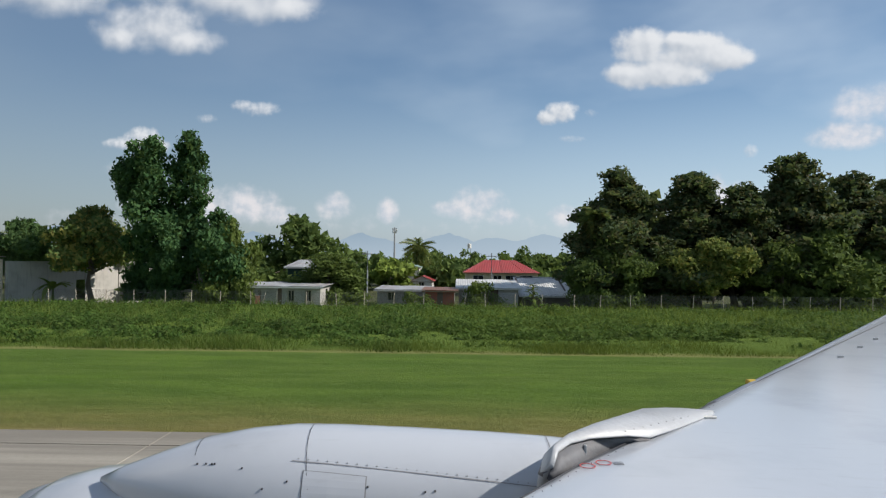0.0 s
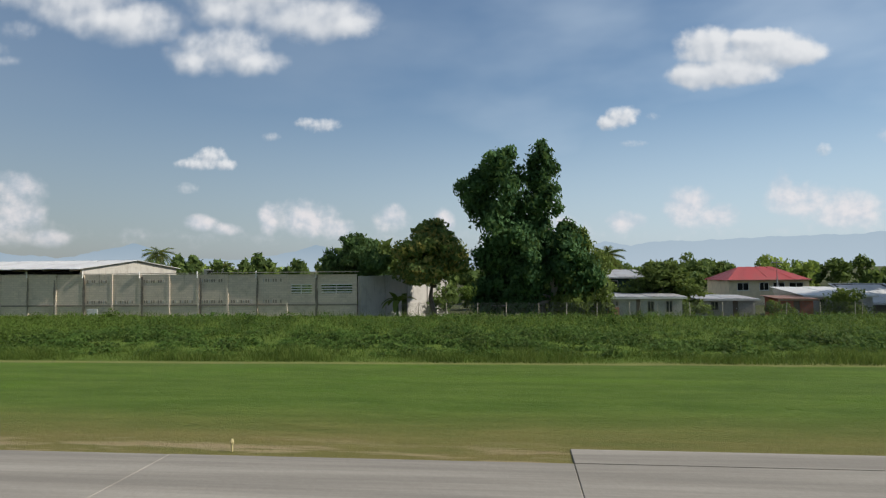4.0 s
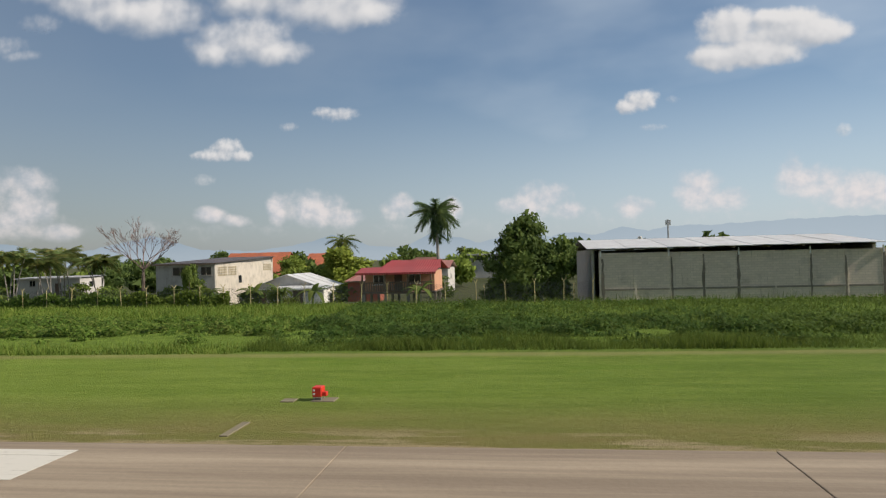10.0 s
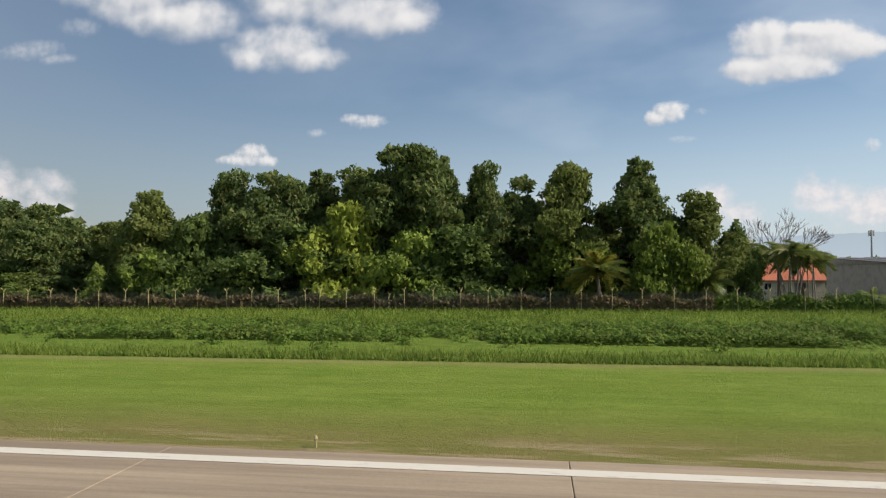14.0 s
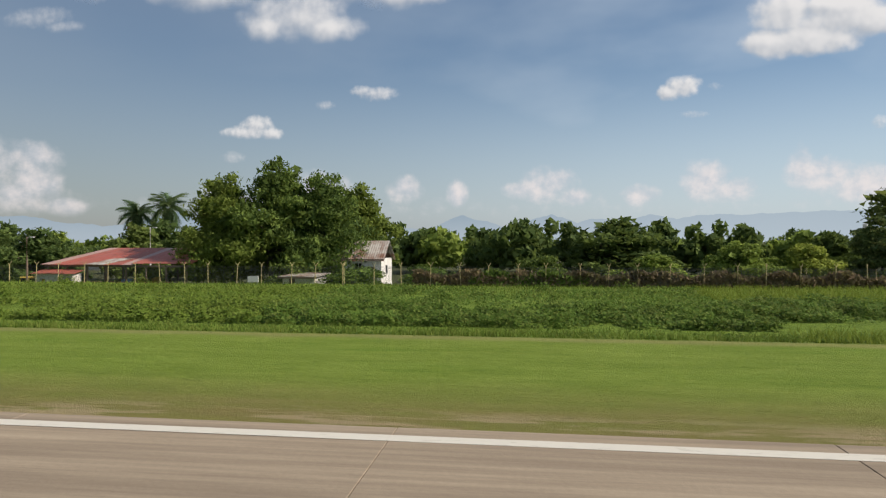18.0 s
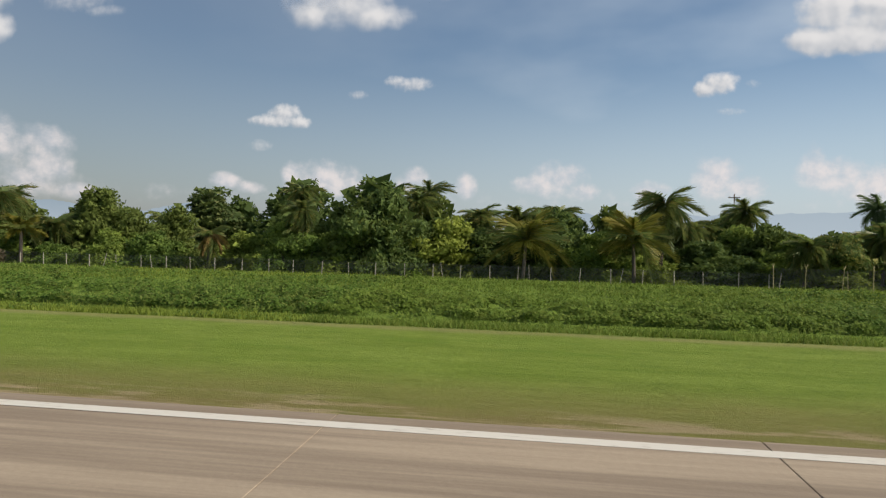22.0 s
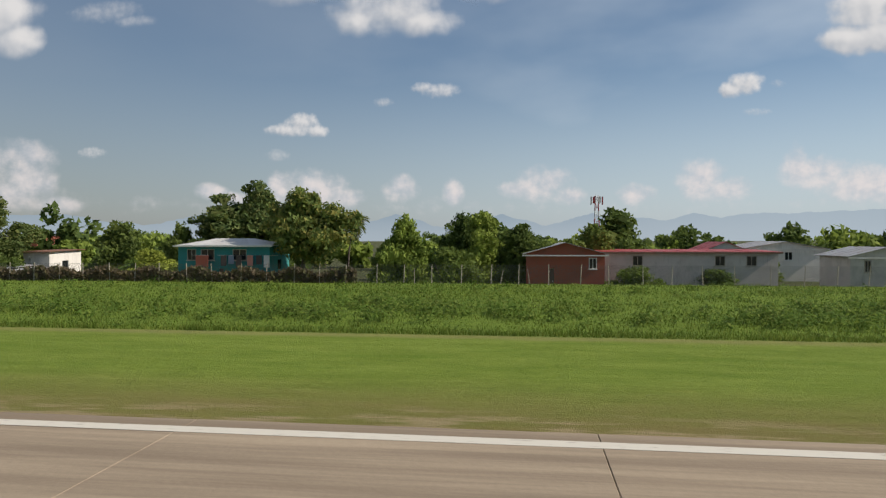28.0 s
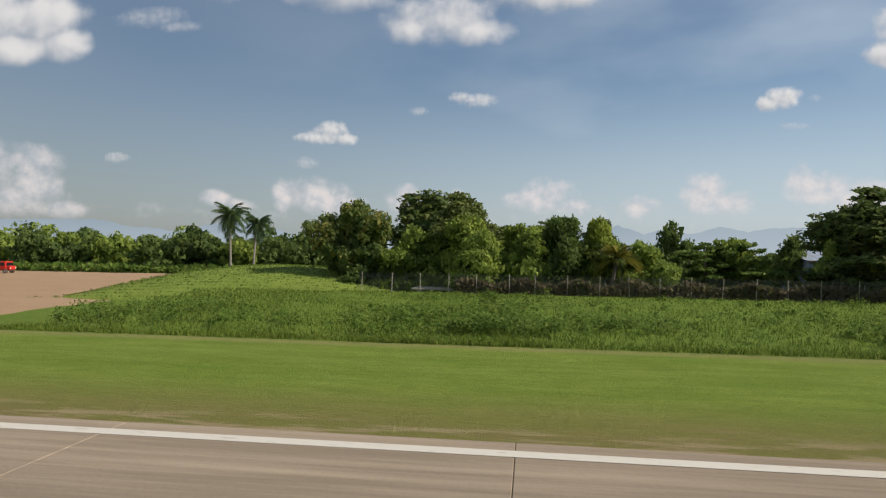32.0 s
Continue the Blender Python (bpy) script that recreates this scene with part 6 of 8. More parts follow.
def warehouse():
    root = tagged(new("warehouse"), "warehouse with a shining white metal roof", "warehouse")
    x0, x1, y0, y1 = -73.9, -55.4, 46.15, 58.0
    rb = bmesh.new()
    e, r, ym = 3.86, 4.62, 53.0
    sheets(rb, (x1 + 0.3, y0 - 0.9, e), (x0 - 0.4, y0 - 0.9, e), (x1 + 0.3, ym, r), (x0 - 0.4, ym, r), 0.9, 0.035)
    sheets(rb, (x0 - 0.4, 60.4, e), (x1 + 0.3, 60.4, e), (x0 - 0.4, ym, r), (x1 + 0.3, ym, r), 0.9, 0.035)
    lay_roof(rb, ROOFS["white"], root)
    g = bmesh.new()
    lo = [g.verts.new(v) for v in ((x1, y0, TOWN), (x1, 60.0, TOWN), (x1, 60.0, e), (x1, ym, r - 0.04), (x1, y0, e - 0.02))]
    hi = [g.verts.new((v.co.x - 0.15, v.co.y, v.co.z)) for v in lo]
    g.faces.new(lo), g.faces.new(hi[::-1])
    for i in range(5):
        g.faces.new((lo[i], hi[i], hi[(i + 1) % 5], lo[(i + 1) % 5]))
    part("gable", g, WALLS["concrete"], root)
    part("wall", box(x0, x0 + 0.15, y0, 60.0, TOWN, e - 0.05), WALLS["grey"], root)
    part("wall", box(x0 + 0.15, x1 - 0.15, 59.85, 60.0, TOWN, e - 0.05), WALLS["grey"], root)
    for k in range(9):
        x = x0 + 0.5 + k * 2.2
        part("rafter", box(x - 0.05, x + 0.05, y0 - 0.85, 53.0, e - 0.16, e - 0.04), WOOD, root)


yard_wall()
warehouse()

# ---- red-roofed house on stilts ----


def stilt_house():
    root = tagged(new("house"), "peach house on stilts with red roof and railed porch", "house")
    x0, x1, y = -91.3, -85.7, 48.8
    root.matrix_basis = pose(x0, y, TOWN)
    w, fl, ev = x1 - x0, 1.55, 3.25
    for i in range(4):
        for j in range(3):
            part("stilt", box(0.05 + i * (w - 0.3) / 3, 0.25 + i * (w - 0.3) / 3, 0.1 + j * 2.6, 0.3 + j * 2.6, 0, fl - 0.12), POSTS, root)
    part("floor", box(-0.1, w + 0.1, -0.1, 6.0, fl - 0.12, fl, 0.01), WOOD, root)
    hs = [("w", 0.5 * 1.3, 1.3 * 1.2, 0.55, 1.35), ("d", 2.35, 3.0, 0, 1.5), ("w", 3.5, 4.5, 0.6, 1.35)]
    bm = walled(w, ev - fl - 0.1, 0.14, [o[1:] for o in hs])
    bm.transform(pose(0, 1.4, fl))
    part("wall", bm, WALLS["peach"], root)
    for k, a, b, c, d in hs:
        fit_opening(root, k, a, b, c + fl, d + fl, 1.4, WALLS["white"])
    part("wall", box(w - 0.14, w, 1.545, 6.0, fl, ev - 0.1), WALLS["peach"], root)
    part("wall", box(0, 0.14, 1.545, 6.0, fl, ev - 0.1), WALLS["peach"], root)
    part("wall", box(0.145, w - 0.145, 5.86, 6.0, fl, ev - 0.1), WALLS["peach"], root)
    for i in range(4):
        x = 0.05 + i * (w - 0.2) / 3
        part("porch_post", box(x, x + 0.12, -0.02, 0.10, fl, ev - 0.12), WOOD, root)
    part("rail", box(0, w, 0.0, 0.07, fl + 0.72, fl + 0.80), WOOD, root)
    part("rail", box(0, w, 0.0, 0.07, fl + 0.10, fl + 0.15), WOOD, root)
    for i in range(30):
        x = 0.1 + i * (w - 0.2) / 29
        part("baluster", box(x - 0.035, x + 0.035, 0.01, 0.06, fl + 0.15, fl + 0.72), WOOD, root)
    rb = bmesh.new()
    sheets(rb, (w + 0.35, -0.4, ev - 0.18), (-0.35, -0.4, ev - 0.18), (w + 0.35, 1.7, ev + 0.22), (-0.35, 1.7, ev + 0.22))
    sheets(rb, (w + 0.5, 1.5, ev + 0.12), (1.2, 1.5, ev + 0.12), (w + 0.2, 4.0, ev + 0.75), (1.6, 4.0, ev + 0.75))
    sheets(rb, (1.2, 6.4, ev), (w + 0.5, 6.4, ev), (1.6, 4.0, ev + 0.75), (w + 0.2, 4.0, ev + 0.75))
    lay_roof(rb, ROOFS["redpaint"], root)
    part("fascia", box(-0.35, w + 0.35, -0.44, -0.40, ev - 0.32, ev - 0.16), ROOFS["redpaint"], root)


stilt_house()

# ---- grey house with its upper storey on posts ----


def post_house():
    root = tagged(new("house"), "grey house with an overhanging upper storey and tin roof", "house")
    x0, y0 = -500.6, 50.6
    root.matrix_basis = pose(x0, y0, TOWN)
    w, fl, ev = 4.0, 1.62, 3.0
    part("floor", box(-0.2, w + 0.3, -0.35, 4.6, fl - 0.12, fl, 0.01), POSTS, root)
    bm = walled(w, ev - fl, 0.14, [(0.25, 1.0, 0.45, 1.1), (1.9, 3.0, 0.45, 1.1)])
    bm.transform(pose(0, 0, fl))
    part("wall", bm, WALLS["grey"], root)
    for a, b in ((0.25, 1.0), (1.9, 3.0)):
        fit_opening(root, "w", a, b, fl + 0.45, fl + 1.1, 0.0, TRIM)
    # right wall is coloured paler for the sunlight that falls on it
    part("wall", box(w - 0.14, w, 0.145, 4.4, fl, ev + 0.1), WALLS["greylight"], root)
    part("wall", box(0, 0.14, 0.145, 4.4, fl, ev + 0.35), WALLS["grey"], root)
    part("wall", box(0.145, w - 0.145, 4.26, 4.4, fl, ev + 0.2), WALLS["grey"], root)
    for i in range(3):
        for yy in (-0.25, 2.0, 4.3):
            part("post", box(0.1 + i * 1.8, 0.25 + i * 1.8, yy, yy + 0.15, 0, fl - 0.12), POSTS, root)
    # dark sheet added to give the open lower storey its shade
    part("wall", box(0.3, w - 0.3, 2.4, 2.52, 0, fl - 0.12), WALLS["darkwood"], root, "recessed lower wall, dark colour standing for shade")
    rb = bmesh.new()
    sheets(rb, (w + 0.5, -0.5, ev - 0.12), (-0.4, -0.5, ev + 0.42), (w + 0.5, 4.7, ev - 0.05), (-0.4, 4.7, ev + 0.5))
    lay_roof(rb, ROOFS["bluetin"], root)
    g = bmesh.new()
    quad_slab(g, (0, 0.02, ev), (w, 0.02, ev), (w, 0.02, ev + 0.01), (0, 0.02, ev + 0.32), -0.1)
    part("gable", g, WALLS["grey"], root)
    part("rail", box(1.2, w + 0.3, -0.33, -0.27, fl + 0.28, fl + 0.34), WOOD, root)
    shed = tagged(new("outhouse"), "little white outhouse with dark openings at the fence", "hut")
    shed.matrix_basis = pose(-499.0, 48.2, TOWN)
    bm = walled(1.5, 1.35, 0.12, [(0.2, 0.5, 0.2, 1.0), (0.95, 1.25, 0.2, 1.0)])
    part("wall", bm, WALLS["white"], shed)
    part("wall", box(0.0, 0.12, 0.125, 1.5, 0, 1.35), WALLS["white"], shed)
    part("wall", box(1.38, 1.5, 0.125, 1.5, 0, 1.35), WALLS["white"], shed)
    part("roof", box(-0.25, 1.75, -0.3, 1.7, 1.352, 1.41, 0.01), ROOFS["rusty"], shed)
    rr = random.Random(3)
    pile = tagged(new("block_pile"), "pile of pale concrete blocks beside the fence", "blocks")
    for k in range(18):
        x, z = -496.6 + (k % 9) * 0.38 + rr.uniform(-0.05, 0.05), TOWN + 0.02 + (k // 9) * 0.62
        part("block", box(x, x + 0.34, 47.4, 47.75, z, z + 0.6 + rr.uniform(-0.1, 0.0), 0.01), WALLS["greylight"], pile)


post_house()

# ---- open shed with a patched red roof ----


def red_shed():
    root = tagged(new("open_shed"), "open shed with a rust-patched red metal roof on posts", "shed")
    x0, x1, y0 = -271.3, -258.6, 47.4
    root.matrix_basis = pose(x0, y0, TOWN)
    w = x1 - x0
    rb = bmesh.new()
    e, r = 2.25, 3.55
    sheets(rb, (w * 0.62, 0, e), (-0.2, 0, e), (w * 0.66, 5.4, r), (w * 0.18, 5.4, r), 0.95, seed=1)
    sheets(rb, (w, 0.6, e + 0.1), (w * 0.62, 0, e + 0.12), (w + 0.6, 5.4, r + 0.05), (w * 0.66, 5.4, r), 0.95, seed=2)
    lay_roof(rb, ROOFS["shedred"], root)
    pb = bmesh.new()
    sheets(pb, (w * 0.42, -0.05, e + 0.03), (w * 0.30, -0.05, e + 0.03), (w * 0.55, 1.6, e + 0.48), (w * 0.42, 1.6, e + 0.48))
    lay_roof(pb, ROOFS["rusty"], root, label="pale patch sheet")
    for i in range(8):
        for yy in (0.3, 5.0):
            x = 0.3 + i * (w - 0.6) / 7
            part("post", box(x - 0.06, x + 0.06, yy - 0.06, yy + 0.06, 0, e - 0.02 + (0 if yy < 1 else 1.1)), WOOD, root)
    part("beam", box(0, w, 0.24, 0.36, e - 0.18, e - 0.03), WOOD, root)
    hut = walled(3.3, 1.55, 0.12, [(0.5, 0.9, 0.75, 1.15)])
    hut.transform(pose(0.1, -0.9, 0))
    part("hut_wall", hut, WALLS["greylight"], root)
    part("hut_wall", box(3.28, 3.4, -0.775, 0.2, 0, 1.55), WALLS["greylight"], root)
    hb = bmesh.new()
    sheets(hb, (3.7, -1.15, 1.58), (-0.1, -1.15, 1.58), (3.7, 0.2, 1.85), (-0.1, 0.2, 1.85))
    lay_roof(hb, ROOFS["shedred"], root)
    part("low_wall", box(3.6, w - 1.2, -0.3, -0.18, 0, 0.9), WALLS["brickred"], root)
    part("crate", box(6.0, 7.4, 1.4, 2.4, 0, 1.0, 0.02), WALLS["blue"], root)
    part("crate", box(8.4, 9.2, 1.2, 2.0, 0, 1.2, 0.02), WALLS["mustard"], root)


red_shed()

# ---- balconies of the two-storey white house ----
bal = tagged(new("balcony"), "white balustrade balcony with columns on the pink house", "balcony")
for x0, x1 in ((-309.6, -306.8), (-304.8, -301.9)):
    part("slab", box(x0, x1, 63.9, 64.97, 1.05, 1.2, 0.01), WALLS["white"], bal)
    part("rail", box(x0, x1, 63.9, 64.0, 1.75, 1.85), TRIM, bal)
    for i in range(12):
        x = x0 + 0.1 + i * (x1 - x0 - 0.2) / 11
        part("baluster", box(x - 0.05, x + 0.05, 63.92, 63.98, 1.2, 1.75), TRIM, bal)
    for x in (x0 + 0.1, x1 - 0.1):
        part("column", tube([(x, 64.0, TOWN), (x, 64.0, 2.9)], [0.1, 0.09], 8), WALLS["salmon"], bal)
    part("beam", box(x0, x1, 63.92, 64.08, 2.9, 3.02), WALLS["white"], bal)

part("bay", box(-306.7, -305.3, 64.05, 64.98, TOWN, 3.1, 0.02), WALLS["white"], bal, "pale projecting stair bay")
part("window", box(-306.2, -305.8, 64.03, 64.045, 2.0, 2.5), glass, bal, "dark window")
part("bay_roof", box(-306.85, -305.15, 63.9, 64.99, 3.102, 3.2, 0.03), ROOFS["rustpink"], bal)

# ---- washing, stair, small built things ----


def stair(x, y):
    root = tagged(new("outdoor_stair"), "white concrete stair beside the grey house", "stairs")
    for i in range(9):
        part("step", box(x + i * 0.0, x + 1.0, y + i * 0.22, y + 0.22 + i * 0.22, TOWN, TOWN + 0.22 * (i + 1)), WALLS["greylight"], root)
    part("side_wall", box(x - 0.25, x - 0.01, y, y + 2.2, TOWN, 1.3), WALLS["white"], root)


stair(-18.0, 46.8)
for x, y, z, c, lab in ((-15.6, 47.0, 0.75, "salmon", "pink washing on a line"), (-15.1, 47.0, 0.72, "pinkred", "pink washing on a line")):
    w = tagged(new("washing"), lab, "clothes")
    part("cloth", box(x, x + 0.35, y, y + 0.02, z - 0.6, z, 0.005), WALLS[c], w)
    part("cord", box(x - 0.5, x + 0.8, y + 0.005, y + 0.015, z, z + 0.015), TRIM, w)
for k, (x, c) in enumerate(((-572.9, "brickred"), (-570.9, "darkwood"), (-570.3, "bluegrey"), (-569.7, "darkwood"), (-568.8, "pinkred"), (-568.1, "darkwood"), (-567.5, "white"))):
    w = tagged(new("washing"), "coloured washing hung under the eaves", "clothes", group="washing on the line")
    part("cloth", box(x, x + (1.0 if k == 0 else 0.45), 45.88, 45.90, 1.5 + 0.12 * (k % 3), 2.4, 0.005), WALLS[c], w)
    part("cord", box(x - 0.3, x + 1.1, 45.885, 45.895, 2.4, 2.415), TRIM, w)

# ---- airfield fence: posts, wire mesh, creepers ----
YELLOW = painted("post_yellow", (0.50, 0.42, 0.20), 0.8, 0.3)
WIRE, wn, wb = material("wire_mesh", 0.6, 0.6)
wp = where(wn)
wb.inputs["Base Color"].default_value = (0.16, 0.16, 0.15, 1)
wsep = wn.add("ShaderNodeSeparateXYZ")
wn.link(wp, wsep.inputs[0])
d1 = wn.math("ABSOLUTE", wn.math("SUBTRACT", wn.math("FRACT", wn.math("MULTIPLY", wn.math("ADD", wsep.outputs[0], wsep.outputs[2]), 9.0)), 0.5))
d2 = wn.math("ABSOLUTE", wn.math("SUBTRACT", wn.math("FRACT", wn.math("MULTIPLY", wn.math("SUBTRACT", wsep.outputs[0], wsep.outputs[2]), 9.0)), 0.5))
gap = wn.math("GREATER_THAN", wn.math("MINIMUM", d1, d2), 0.045)
wtr = wn.add("ShaderNodeBsdfTransparent")
wmx = wn.add("ShaderNodeMixShader")
wn.link(gap, wmx.inputs[0])
wn.link(wb.outputs[0], wmx.inputs[1])
wn.link(wtr.outputs[0], wmx.inputs[2])
wn.link(wmx.outputs[0], WIRE.node_tree.nodes["Material Output"].inputs["Surface"])


def post_mesh(name, mat, arms):
    bm = tube([(0, 0, -0.3), (0, 0, 0.7), (0.01, 0, 1.38)], [0.031, 0.030, 0.026], 6)
    if arms:
        bm = joined(bm, tube([(0, 0, 1.36), (-0.13, -0.1, 1.62)], [0.018, 0.014], 5), tube([(0, 0, 1.36), (0.13, 0.1, 1.62)], [0.024, 0.02], 5))
    me = bpy.data.meshes.new(name)
    bm.to_mesh(me)
    bm.free()
    me.materials.append(mat)
    return me


GREYPOST, YPOST = post_mesh("post", POSTS, False), post_mesh("post", YELLOW, True)
WHITEPOST = post_mesh("post", WALLS["greylight"], False)
TALL = {0: 0.72, 4: 0.68}
for k, (xa, xb, me, lab) in enumerate((
        (40, -30, GREYPOST, "wire fence on grey concrete posts"),
        (-74, -160, YPOST, "wire fence on yellowish angled posts"), (-160, -245, YPOST, "wire fence on yellowish angled posts"),
        (-245, -330, YPOST, "wire fence on yellowish angled posts"), (-330, -415, GREYPOST, "low wire fence on weathered posts sunk in weeds"),
        (-415, -500, WHITEPOST, "wire fence on pale concrete posts"), (-500, -585, GREYPOST, "wire fence on grey concrete posts"),
        (-585, -660, GREYPOST, "wire fence overgrown by dry creepers"), (-660, -711, GREYPOST, "wire fence overgrown by dry creepers"))):
    fence = tagged(new("fence"), lab, "fence")
    rs = random.Random(k)
    x = xa
    while x > xb:
        sub("post", me, fence, pose(x + rs.uniform(-0.15, 0.15), FENCE, 0.46 + rise(x), rs.uniform(-3, 3), rs.uniform(-3, 3), rs.uniform(-20, 20)) @ Matrix.Diagonal((1, 1, TALL.get(k, 1), 1)))
        if rs.random() < 0.16:
            sub("post", me, fence, pose(x + 0.7, FENCE + 0.5, 0.40 + rise(x), rs.uniform(-5, 5), rs.uniform(-14, 14), 30) @ Matrix.Scale(0.8, 4))
        x -= 2.02
    V, F, top = [], [], 1.45 if k in TALL else 1.8
    for i in range(9):
        x = xa + (xb - xa) * i / 8
        V += [(x, FENCE + 0.06, 0.4 + rise(x)), (x, FENCE + 0.06, top + rise(x))]
        if i:
            F.append((2 * i - 2, 2 * i, 2 * i + 1, 2 * i - 1))
    sub("wire_mesh", mesh_of("wire_mesh", V, F, [WIRE]), fence)


def creeper_mesh(seed, mat, n, low, high):
    rs = np.random.RandomState(seed)
    x = rs.uniform(0, 8, n)
    z = low + (high - low) * rs.beta(1.6, 1.3, n) * (0.85 + 0.2 * np.sin(x * 1.7 + seed))
    p = np.stack([x, rs.normal(0, 0.09, n), z], 1)
    v, f = leaf_cloud(rs, p, np.tile(np.array([[0, -1.0, 0.3]]), (n, 1)), 0.26, 0.17, 0.4)
    return mesh_of("creeper", v, f, [mat])


CREEP = [creeper_mesh(s, LEAF["creeper"], 2600, 0.45, 1.55) for s in range(3)]
HEDGE = [creeper_mesh(s + 5, LEAF["vine"], 2600, 0.4, 1.6) for s in range(3)]
for stock_list, runs, lab in (
        (CREEP, ((-132, -196), (-208, -240), (-386, -404), (-418, -470), (-560, -708)), "dry brown creepers matted over the fence"),
        (HEDGE, ((-100, -131), (-228, -236), (-470, -478)), "green hedge of vines along the fence")):
    for xa, xb in runs:
        x = xa
        while x - 8 > xb - 4:
            ob = new("creeper", stock_list[int(abs(x)) % 3])
            ob.matrix_basis = pose(x - 8, FENCE + 0.14, rise(x - 4))
            tagged(ob, lab, "creeper", kind="stuff")
            x -= 8

# ---- far rows of trees that close the town ----
rf = random.Random(5)
x = 190.0
while x > -1010:
    far_rows.append(("light" if rf.random() < 0.3 else "mango", x, rf.uniform(120, 200), rf.uniform(5.0, 7.6), rf.uniform(8, 12)))
    x -= rf.uniform(4, 7)
x = 60.0
while x > -705:
    if not -80 < x < -30:
        far_rows.append(("light" if rf.random() < 0.4 else "mango", x, rf.uniform(82, 104), rf.uniform(3.4, 5.0), rf.uniform(5.5, 8.5)))
    x -= rf.uniform(5, 8)
x = -728.0
while x > -812:
    far_rows.append(("light" if rf.random() < 0.35 else "mango", x, rf.uniform(104, 122), rf.uniform(5.6, 8.6), rf.uniform(7, 10)))
    x -= rf.uniform(2.2, 3.6)
plant_woods(far_rows)
x = 36.0
while x > -705:
    if not -76 < x < -30:
        plant("bush" if rf.random() < 0.6 else "vine", x, rf.uniform(46.8, 49.5) if rf.random() < 0.35 else rf.uniform(55, 68), rf.uniform(1.7, 2.6), rf.uniform(2.4, 4.2))
    x -= rf.uniform(5, 9)

# ---- bare tree, bananas, papaya ----


def bare_tree(x, y, h):
    root = tagged(new("tree"), "leafless tree with a fan of thin pinkish branches", "tree")
    root.matrix_basis = pose(x, y, TOWN)
    rs = random.Random(4)
    part("trunk", tube([(0, 0, -0.2), (0.1, 0, h * 0.25), (0.05, 0.1, h * 0.42)], [0.28, 0.2, 0.14], 8), BARK, root)
    twig = painted("twig", (0.26, 0.18, 0.15), 0.9, 0.3)

    def grow(bms, p, d, L, r, n):
        q = p + d * L
        bms.append(tube([p, p.lerp(q, 0.5) + Vector((0, 0, 0.03 * L)), q], [r, r * 0.8, r * 0.62], 4))
        if n:
            for _ in range(3):
                e = (d + Vector((rs.uniform(-0.55, 0.55), rs.uniform(-0.55, 0.55), rs.uniform(-0.12, 0.30)))).normalized()
                grow(bms, q, e, L * rs.uniform(0.58, 0.82), max(r * 0.56, 0.013), n - 1)

    for k in range(7):
        a, bms = k * 0.9 + 0.3, []
        grow(bms, Vector((0.05, 0.1, h * 0.36)), Vector((math.cos(a) * 0.8, math.sin(a) * 0.8, 0.62 + 0.2 * (k % 3))).normalized(), h * 0.20, 0.07, 4)
        part("branch", joined(*bms), twig, root)


bare_tree(-120.5, 66.0, 10.0)
bare_tree(-431.0, 62.0, 4.0)


def big_leaf(name, L, W, droop):
    V, F, n = [], [], 8
    for i in range(n + 1):
        s = i / n
        w = W * math.sin(math.pi * (0.06 + 0.9 * s)) ** 0.7 / 2
        x, z = L * (s - 0.2 * droop * s * s), L * (0.75 * s - (0.5 + 0.6 * droop) * s * s)
        V += [(x, -w, z - 0.12 * w), (x, 0, z + 0.04), (x, w, z - 0.12 * w)]
    for i in range(n):
        k = i * 3
        F += [(k, k + 1, k + 4, k + 3), (k + 1, k + 2, k + 5, k + 4)]
    return mesh_of(name, V, F, [LEAF["bush"]])


BAN = [big_leaf("leaf", 1.6, 0.45, d) for d in (0.3, 0.7, 1.1)]
for x, y in ((-99.2, 46.9), (-97.0, 46.9), (-94.6, 47.0), (-35.0, 48.5), (-31.0, 48.2), (-19.6, 48.0), (-47.0, 47.9), (-103.0, 46.9), (-104.5, 47.1), (-86.5, 47.2), (-625.4, 46.8), (-121.2, 46.8)):
    root = tagged(new("banana_plant"), "banana plant with torn broad leaves", "plant", group="banana plants along the fence")
    root.matrix_basis = pose(x, y, bank(y) - 0.05, 0, 0, x * 50 % 360)
    part("stem", tube([(0, 0, 0), (0.03, 0, 0.9), (0.05, 0.02, 1.7)], [0.12, 0.1, 0.06], 7), LEAF["frond"], root)
    for k in range(9):
        sub("leaf", BAN[k % 3], root, pose(0.05, 0.02, 1.55 + 0.02 * k) @ pose(0, 0, 0, 0, -35 + 5 * k, k * 137.5))
root = tagged(new("papaya_tree"), "young tree with drooping hand-shaped leaves", "tree")
root.matrix_basis = pose(5.3, 46.9, bank(46.9))
part("stem", tube([(0, 0, -0.1), (0.05, 0, 1.2), (0, 0.05, 2.3)], [0.07, 0.06, 0.03], 7), BARK, root)
for k in range(22):
    sub("leaf", BAN[k % 3], root, pose(0, 0, 0.9 + 0.065 * k) @ pose(0, 0, 0, 0, -15, k * 137.5) @ Matrix.Scale(0.65 - 0.015 * k, 4))

# ---- masts, poles, tanks ----
STEEL = painted("galvanised", (0.42, 0.43, 0.44), 0.5, 0.2, metal=0.4)
REDP = painted("tank_red", (0.42, 0.055, 0.05), 0.6, 0.3)


